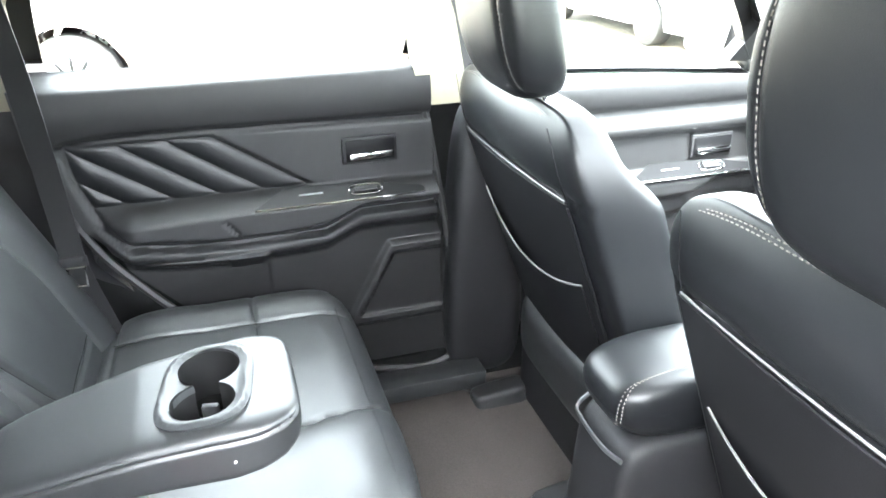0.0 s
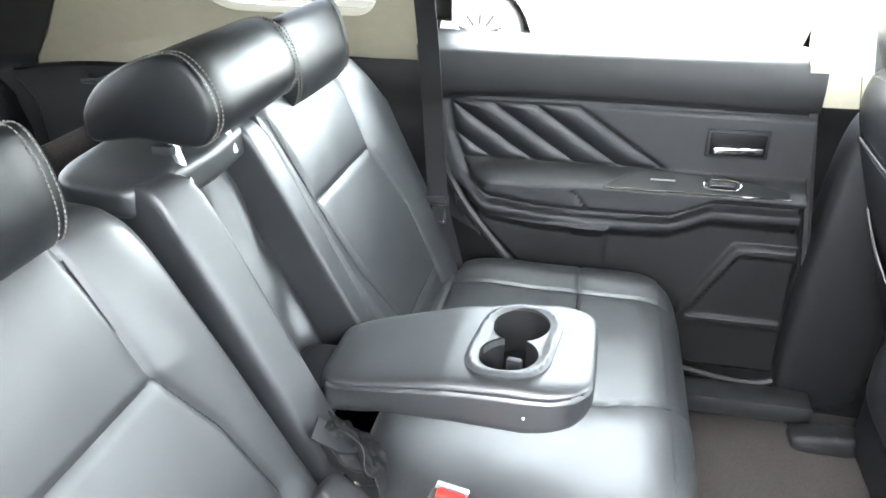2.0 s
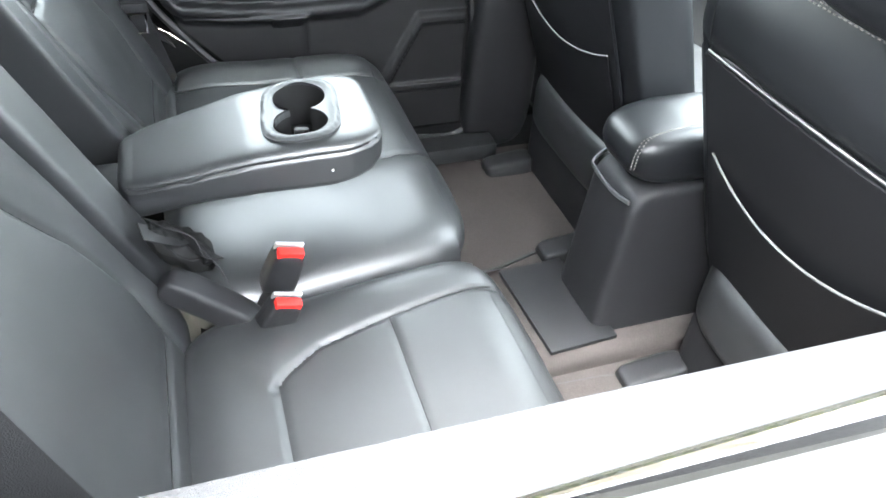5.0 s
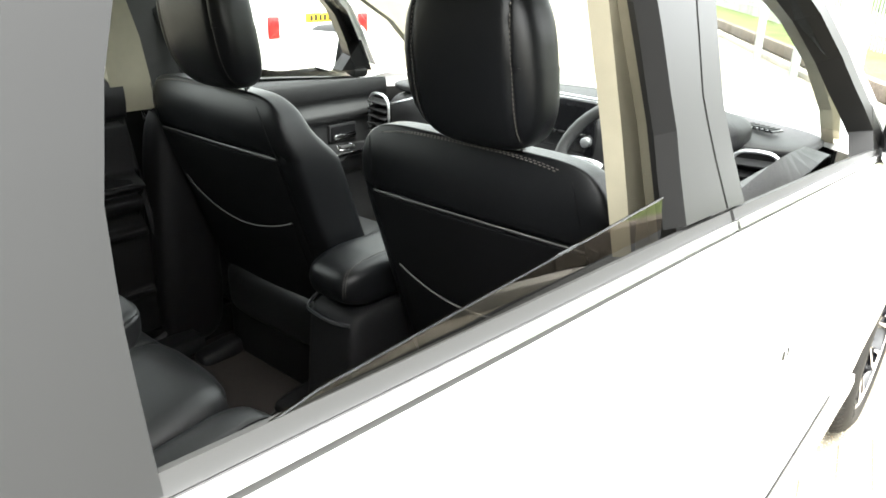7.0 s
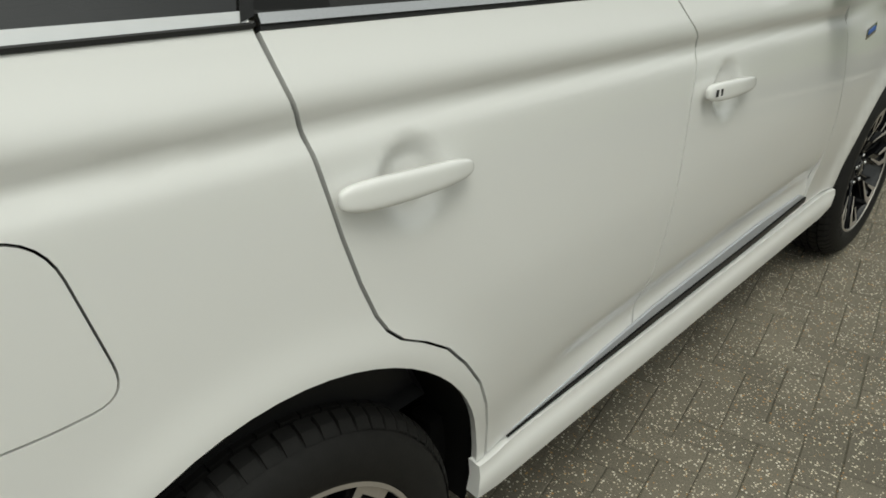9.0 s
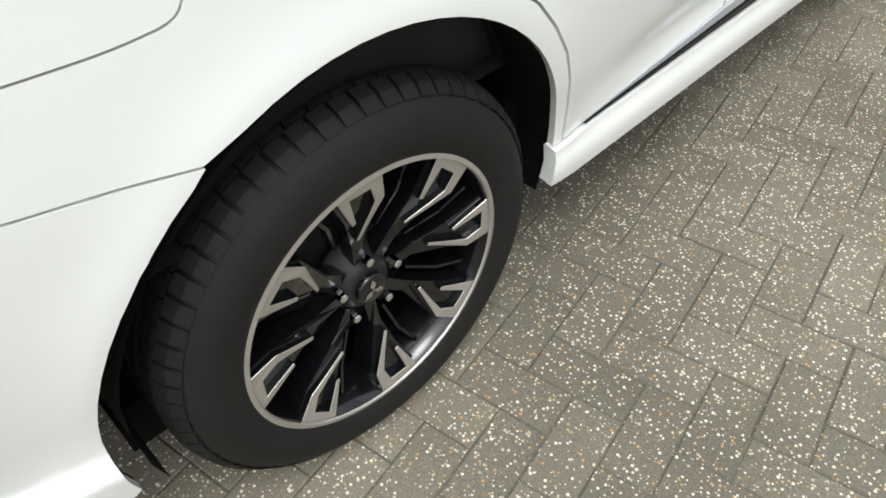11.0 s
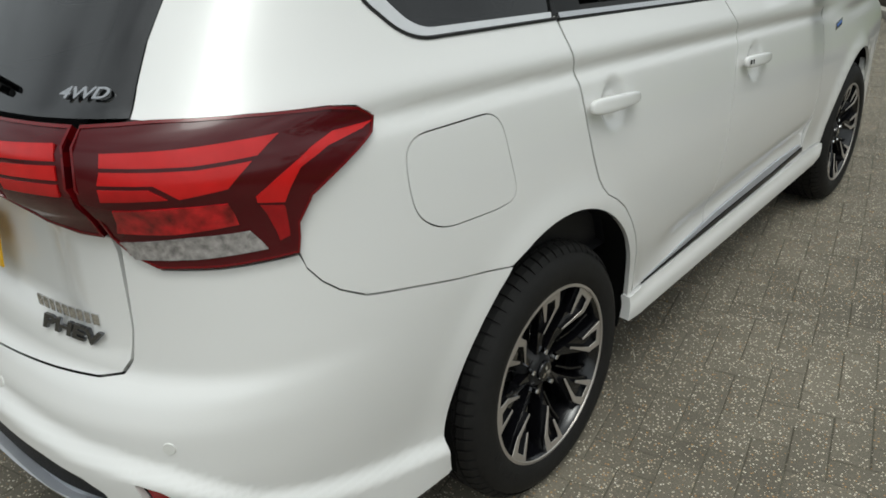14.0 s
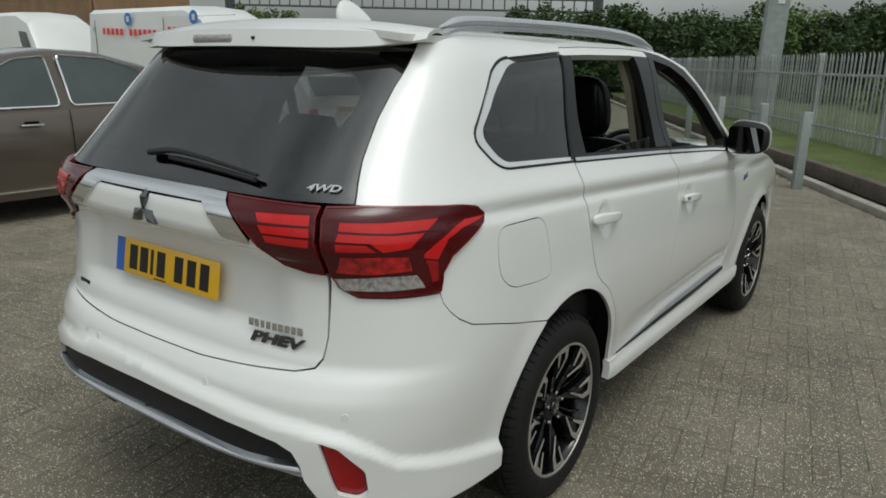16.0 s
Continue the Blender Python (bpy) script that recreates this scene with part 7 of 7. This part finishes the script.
# the hedge line beyond the fence's far end
rng = random.Random(31)
for k in range(15):
    az, dist = radians(-3 + 2.35 * k), 40 + rng.uniform(-3, 5)
    tree(1.9 - dist * math.sin(az), -2.2 + dist * math.cos(az), 1.2 + dist * .066 * rng.uniform(.88, 1.12), 2.5, LEAF_LIGHT if k in (6, 7) else LEAF_DARK, 300 + k, 80)
for az, dist in ((48.5, 50), (50.5, 46), (53, 52)):
    tree(1.9 - dist * math.sin(radians(az)), -2.2 + dist * math.cos(radians(az)), 4.2, 2.2, LEAF_LIGHT, int(az * 10), 50)
# low growth between fence and trees
for k in range(14):
    p = at_fence(-8 + 3.3 * k + random.uniform(-.8, .8), random.uniform(4.5, 8))
    verts, faces = [], []
    rng = random.Random(500 + k)
    hgt, spr = rng.uniform(.8, 1.5), rng.uniform(1.2, 2.0)
    for j in range(1100):
        a, r = rng.uniform(0, 6.28), spr * math.sqrt(rng.random())
        z = hgt * rng.random() * math.sqrt(max(1 - (r / spr) ** 2, 0))
        q = Vector((r * math.cos(a), r * math.sin(a), z))
        s = rng.uniform(.04, .10)
        e1 = Vector((rng.gauss(0, 1), rng.gauss(0, 1), rng.gauss(0, 1))).normalized()
        e2 = e1.cross(Vector((rng.gauss(0, 1), rng.gauss(0, 1), rng.gauss(0, 1)))).normalized()
        i = len(verts)
        verts += [q - e1 * s * 1.4, q - e2 * s * .6, q + e1 * s * 1.4, q + e2 * s * .6]
        faces.append((i, i + 1, i + 2, i + 3))
    bush = link("bush", verts, faces, LEAF_LIGHT if k % 3 else LEAF_DARK, None, smooth=False)
    bush.location = (p.x, p.y, .22)
    tagged(bush, "low green bush growing behind the fence", "bush", "bushes behind the fence")
sacks = thing("sack_heap", "heap of white sacks behind the fence", "sacks", at=(at_fence(21.5, 6.5, .25)))
for k in range(9):
    rr = random.Random(k)
    dx, dy, dz = rr.uniform(-1.3, 1.3), rr.uniform(-.5, .5), .22 + .3 * (k % 3 == 0)
    part("sack", rounded(8, 3, lambda a, b, c: Vector((dx + .42 * a, dy + .35 * b, dz + .24 * c + .04 * math.sin(5 * a + k)))), SACK, sacks)


# other vehicles ----------------------------------------------------
def loft(sections, closed_ends=True):
    bm = bmesh.new()
    rows = [[bm.verts.new(p) for p in s] for s in sections]
    for a, c in zip(rows, rows[1:]):
        for k in range(len(a) - 1):
            bm.faces.new((a[k], a[k + 1], c[k + 1], c[k]))
    if closed_ends:
        bm.faces.new(rows[0][::-1])
        bm.faces.new(rows[-1])
    return bm


def simple_wheel(parent, x, y, r, s):
    w = sub("wheel", parent)
    part("tyre", cyl(r, r, .21, (x, y, r), pose(0, 0, 0, 0, 90), 36, bevel=.025), TYRE, w)
    part("rim", cyl(r * .66, r * .60, .22, (x, y, r), pose(0, 0, 0, 0, 90), 30, bevel=.012), SATIN, w)
    for k in range(10):
        a = 2 * math.pi * k / 10
        part("slot", box(.226, r * .11, r * .36, (x, y - r * .40 * math.sin(a), r + r * .40 * math.cos(a)), pose(0, 0, 0, math.degrees(a)), bevel=.012), SHADOW_BLACK, w)


def road_car(name, label, paint, length, half, deck, cabin, glass_side, wheels, radius=.32, m=None, bright=True):
    """A car along y from its nose at 0. deck: (y, z, width share) of the body's top; cabin: (y, z) of the roof line; glass_side: outlines of side panes in (y, z)."""
    c = thing(name, label, "car")
    rows = []
    for i in range(49):
        y = length * i / 48
        z = float(np.interp(y, [d[0] for d in deck], [d[1] for d in deck]))
        w = half * float(np.interp(y, [d[0] for d in deck], [d[2] for d in deck]))
        low = .20
        for wy in wheels:
            gap = (radius + .05) ** 2 - (y - wy) ** 2
            if gap > 0:
                low = max(low, radius + math.sqrt(gap))
        prof = [(.80, low), (.97, low + .015), (1.0, max(.50, low + .02)), (.995, max(.68, low + .03)), (.975, z - .10), (.93, z - .02), (.80, z), (.4, z + .012), (0, z + .018)]
        half_row = [Vector((w * a, y, b)) for a, b in prof]
        rows.append(half_row + [Vector((-p.x, p.y, p.z)) for p in half_row[-2::-1]])
    body = part("body", loft(rows), paint, c, angle=30)
    rows = []
    ys = [d[0] for d in cabin]
    for i in range(25):
        y = ys[0] + (ys[-1] - ys[0]) * i / 24
        zr = float(np.interp(y, ys, [d[1] for d in cabin]))
        zb = float(np.interp(y, [d[0] for d in deck], [d[1] for d in deck])) - .03
        k = max(zr - zb, .01)
        prof = [(.925, zb), (.925 - .36 * k, zb + k * .90), (.88 - .38 * k, zb + k * .97), (.5, zb + k * 1.01), (0, zb + k * 1.03)]
        half_row = [Vector((half * a, y, b)) for a, b in prof]
        rows.append(half_row + [Vector((-p.x, p.y, p.z)) for p in half_row[-2::-1]])
    roof = part("cabin", loft(rows), paint, c, angle=30)
    zb0 = float(np.interp(2.4, [d[0] for d in deck], [d[1] for d in deck])) - .03
    for s in (-1, 1):
        for pane_pts in glass_side:
            b = bmesh.new()
            pts = []
            for y, z in round_poly(pane_pts, .05, 4):
                pts.append((s * (half * (.925 - .36 * (z - zb0) * 1.0) + .012), y, z))
            b.faces.new([b.verts.new(p) for p in pts])
            part("side_window", b, DARK_GLASS_SOLID, c, "dark side window", smooth=False)
            if bright:
                part("window_chrome", tube(pts, .011, 5, closed=True), CHROME, c)
        for wy in wheels:
            simple_wheel(c, s * (half - .12), wy, radius, s)
    part("underside", box(half * 1.7, length * .9, .16, (0, length / 2, .26)), SHADOW_BLACK, c)
    if m is not None:
        c.matrix_basis = m
    return c


DARK_GLASS_SOLID = material("grey_green_window", (0.05, 0.065, 0.062), 0.05, coat=1.0, stain=0.3, stain_scale=1.5)
sedan = road_car("bronze_saloon", "bronze-brown saloon car with chrome window surrounds, parked alongside", BRONZE, 4.95, .93,
                 [(0, .58, .70), (.10, .72, .86), (.5, .86, .95), (1.5, 1.00, 1.0), (2.2, 1.03, 1.0), (3.3, 1.06, 1.0), (4.3, 1.11, .97), (4.75, 1.07, .92), (4.95, .85, .86)],
                 [(1.35, 1.02), (1.9, 1.34), (2.3, 1.53), (2.8, 1.60), (3.3, 1.58), (3.8, 1.45), (4.3, 1.20), (4.55, 1.08)],
                 [[(1.72, 1.055), (2.74, 1.065), (2.70, 1.53), (2.42, 1.50), (2.10, 1.35)], [(2.86, 1.068), (3.95, 1.085), (3.62, 1.42), (3.30, 1.52), (2.82, 1.545)]],
                 (.86, 3.80), .345, pose(-6.13, -1.36, 0, 0, 0, 0))
for s in (-1, 1):
    for y in (2.42, 3.48):
        part("door_handle", box(.03, .21, .022, (s * .945, y, .905), bevel=.008), CHROME, sedan, "chrome door handle")
        part("handle_cup", box(.008, .13, .05, (s * .930, y, .915), bevel=.003), SHADOW_BLACK, sedan)
    for y in (1.62, 2.80, 3.86):
        part("door_joint", tube([(s * .932, y, .30), (s * .934, y, .62), (s * .926, y, .90), (s * .900, y, 1.03)], .004, 4), SHADOW_BLACK, sedan)
    part("chrome_sill", box(.02, 2.2, .02, (s * .925, 2.4, .30)), CHROME, sedan)
    part("headlamp", rounded(8, 3, lambda a, b, c: Vector((s * .66 + .16 * a, .20 + .14 * b, .72 + .05 * c))), LENS_CLEAR, sedan)
    part("tail_lamp", rounded(8, 3, lambda a, b, c: Vector((s * .70 + .15 * a, 4.86 + .08 * b, .92 + .07 * c))), LENS_RED, sedan)
    part("wing_mirror", rounded(8, 3, lambda a, b, c: Vector((s * 1.01 + .09 * a, 1.72 + .05 * b, 1.10 + .06 * c))), BRONZE, sedan)

white_car = road_car("white_hatchback", "old white hatchback with red rear lamps, parked beyond the saloon", VAN_WHITE, 4.0, .84,
                     [(0, .60, .74), (.15, .74, .9), (.9, .92, 1.0), (2.0, .96, 1.0), (3.6, .98, 1.0), (3.85, .95, .97), (4.0, .62, .94)],
                     [(.95, .95), (1.5, 1.30), (1.9, 1.42), (3.0, 1.42), (3.6, 1.30), (3.92, .99)],
                     [[(1.35, .99), (2.3, .99), (2.3, 1.36), (1.8, 1.34)], [(2.4, .99), (3.5, 1.0), (3.3, 1.30), (2.4, 1.36)]], (.75, 3.2), .29,
                     pose(-10.1, 6.25, 0, 0, 0, -90), False)
for s in (-1, 1):
    part("rear_lamp", box(.16, .05, .26, (s * .72, 3.985, .70), bevel=.02), LENS_BRIGHT, white_car, "red rear lamp")
part("rear_plate", box(.52, .02, .11, (0, 4.02, .80), bevel=.003), PLATE_YELLOW, white_car, "yellow number plate with black bars")
for k in range(6):
    part("plate_bar", box(.04, .006, .07, (-.18 + .072 * k, 4.034, .80)), PLATE_BLACK, white_car, smooth=False)
part("rear_bumper", box(1.62, .12, .22, (0, 3.98, .40), bevel=.04), VAN_WHITE, white_car)
rw = bmesh.new()
rw.faces.new([rw.verts.new(p) for p in ((-.62, 3.93, 1.02), (.62, 3.93, 1.02), (.52, 3.66, 1.29), (-.52, 3.66, 1.29))])
part("rear_window", rw, DARK_GLASS_SOLID, white_car, smooth=False)


def van(name, label, m, length=5.6, cab_at_right=True):
    """A tall van whose long side faces -y; x along it."""
    v = thing(name, label, "van")
    sg = 1 if cab_at_right else -1
    rows = []
    for x, top, low, wide in ((-length / 2, 2.55, .45, .92), (-length / 2 + .08, 2.68, .40, .98), (length / 2 - 1.9, 2.68, .40, 1.0), (length / 2 - 1.3, 2.45, .40, .98), (length / 2 - .75, 1.50, .40, .96), (length / 2 - .1, 1.15, .42, .88), (length / 2, .90, .45, .8)):
        hw = .98 * wide
        prof = [(-hw * .95, low), (-hw, low + .1), (-hw, (top + low) / 2 + .1), (-hw * .93, top - .12), (-hw * .80, top - .02), (0, top + .02), (hw * .80, top - .02), (hw * .93, top - .12), (hw, (top + low) / 2 + .1), (hw, low + .1), (hw * .95, low)]
        rows.append([Vector((sg * x, y, z)) for y, z in prof])
    part("body", loft(rows), VAN_WHITE, v, angle=25)
    b = bmesh.new()
    b.faces.new([b.verts.new(p) for p in ((sg * (length / 2 - 1.85), -.985, 1.35), (sg * (length / 2 - .95), -.955, 1.35), (sg * (length / 2 - 1.35), -.93, 2.12), (sg * (length / 2 - 1.85), -.935, 2.16))])
    part("cab_window", b, DARK_GLASS_SOLID, v, "dark cab window", smooth=False)
    part("wing_mirror", box(.12, .20, .36, (sg * (length / 2 - .95), -1.14, 1.52), bevel=.04), PLASTIC, v)
    for x in (-length / 2 + .9, length / 2 - 1.0):
        part("wheel", cyl(.35, .35, .24, (sg * x, -.86, .35), pose(0, 0, 0, 90), 28, bevel=.03), TYRE, v)
        part("wheel", cyl(.35, .35, .24, (sg * x, .86, .35), pose(0, 0, 0, 90), 28, bevel=.03), TYRE, v)
    v.matrix_basis = m
    return v


white_van = van("white_van", "white panel van with red marks on its side", pose(-13.95, 9.0, 0, 0, 0, 0), 6.0, True)
for x in (-2.55, .40):
    part("panel_joint", box(.014, .010, 1.7, (x, -.984, 1.55)), PLASTIC, white_van, smooth=False)
part("panel_crease", box(2.6, .012, .016, (1.7, -.975, 2.42)), SACK, white_van, smooth=False)
for x0, count in ((-2.15, 12), (.62, 6)):
    for k in range(count):
        if k != 5:
            part("number_bar", box(.115, .004, .155, (x0 + .198 * k, -.987, 2.13 - .006 * k), pose(0, 0, 0, -2)), SIGN_RED, white_van, smooth=False)
for x in (-1.05, 1.55):
    part("sign_disc", cyl(.15, .15, .004, (x, -.985, 2.40), pose(0, 0, 0, 90), 24), SIGN_BLUE, white_van, "blue disc on the van", smooth=False)
    part("disc_mark", box(.11, .006, .13, (x, -.988, 2.40), bevel=.002), SACK, white_van, smooth=False)
part("hinge", box(.03, .03, .12, (-2.62, -.985, 2.18)), SATIN, white_van)
van("white_van", "white van with a dark cab window beside a brick wall", pose(-20.9, 8.6, 0, 0, 0, 0), 5.6, True)

# brick building at the back
building = thing("brick_building", "brown brick building behind the vans", "building", at=(-42, 17, 0))
part("wall", box(18, .3, 5.4, (0, 0, 2.7)), BRICK, building)
part("flat_roof", box(18.4, 6, .25, (0, 2.7, 5.5), bevel=.03), KERB, building)
part("side_wall", box(.3, 5.4, 5.4, (8.85, 2.8, 2.7)), BRICK, building)
course = bpy.data.meshes.new("brick")
bb = box(.215, .102, .065, bevel=.006, seg=1)
bb.to_mesh(course)
bb.free()
course.materials.append(BRICK)
for r in range(20):
    for k in range(14):
        ob = new("brick", course)
        ob.parent = building
        ob.location = (5.4 + .225 * k + (.112 if r % 2 else 0), -.112, 1.55 + .075 * r)

# block paving in a herringbone, the nearest as single blocks
pave = tagged(new("pavement"), "grey herringbone block paving with stone chips", "paving", kind="structure")
W, TURN_P, P0 = .1024, 10.7, Vector((.986, .2435, 0))
pm = pose(P0.x, P0.y, 0, 0, 0, TURN_P)


def paver_points(lx, ly):
    g, c = .0014, .0026
    top = [(g + c, g + c, 0), (lx - g - c, g + c, 0), (lx - g - c, ly - g - c, 0), (g + c, ly - g - c, 0)]
    mid = [(g, g, -.003), (lx - g, g, -.003), (lx - g, ly - g, -.003), (g, ly - g, -.003)]
    low = [(g, g, -.022), (lx - g, g, -.022), (lx - g, ly - g, -.022), (g, ly - g, -.022)]
    return top + mid + low


PAVER_FACES = [(0, 1, 2, 3)] + [(k, 4 + k, 4 + (k + 1) % 4, (k + 1) % 4) for k in range(4)] + [(4 + k, 8 + k, 8 + (k + 1) % 4, 4 + (k + 1) % 4) for k in range(4)]
paver_mesh = {}
for key, (lx, ly) in (("h", (2 * W, W)), ("v", (W, 2 * W))):
    me = bpy.data.meshes.new("paver")
    me.from_pydata([(a - lx / 2, b - ly / 2, z) for a, b, z in paver_points(lx, ly)], [], PAVER_FACES)
    me.materials.append(PAVER)
    paver_mesh[key] = me
rest_v, rest_f = [], []
rng = random.Random(7)
placed = 0
for i in range(-130, 130):
    for j in range(-110, 190):
        kind = (i - j) % 4
        if kind not in (0, 3):
            continue
        lx, ly = (2 * W, W) if kind == 0 else (W, 2 * W)
        mid = pm @ Vector((i * W + lx / 2, j * W + ly / 2, 0))
        along = (mid - F_FROM).dot(F_DIR)
        if not (-9.0 < mid.x < 6.0 and -4.5 < mid.y < 13.5) or (mid - F_FROM).dot(F_OUT) > -1.70 or (-.45 < mid.x < .30 and -.4 < mid.y < 3.0) or (mid.x < -2 and mid.y < -2):
            continue
        dz, rx, ry = rng.uniform(-.0015, .0015), rng.uniform(-.5, .5), rng.uniform(-.5, .5)
        m = Matrix.Translation((mid.x, mid.y, dz)) @ pose(0, 0, 0, rx, ry, TURN_P + rng.uniform(-.4, .4))
        if .95 < mid.x < 2.30 and -.90 < mid.y < 3.60 and placed < 300:
            ob = new("paver", paver_mesh["h" if kind == 0 else "v"])
            ob.parent = pave
            ob.matrix_basis = m
            placed += 1
        else:
            base = len(rest_v)
            rest_v += [m @ Vector((a - lx / 2, b - ly / 2, z)) for a, b, z in paver_points(lx, ly)]
            rest_f += [[base + k for k in f] for f in PAVER_FACES]
rest = link("paving_field", rest_v, rest_f, PAVER, pave, smooth=False)
tagged(rest, "field of grey herringbone paving blocks", kind="stuff")
far = bmesh.new()
ring_in, ring_out = [(-9, -4.5), (6, -4.5), (6, 13.5), (-9, 13.5)], [(-120, -120), (120, -120), (120, 60), (-120, 60)]
a = [far.verts.new((x, y, -.001)) for x, y in ring_in]
c = [far.verts.new((x, y, -.001)) for x, y in ring_out]
for k in range(4):
    far.faces.new((a[k], c[k], c[(k + 1) % 4], a[(k + 1) % 4]))
tagged(part("far_paving", far, PAVER, pave, smooth=False), "far paving of the yard")
tagged(part("far_corner", box(7.0, 2.5, .01, (-5.5, -3.25, -.0095)), PAVER, pave, smooth=False))
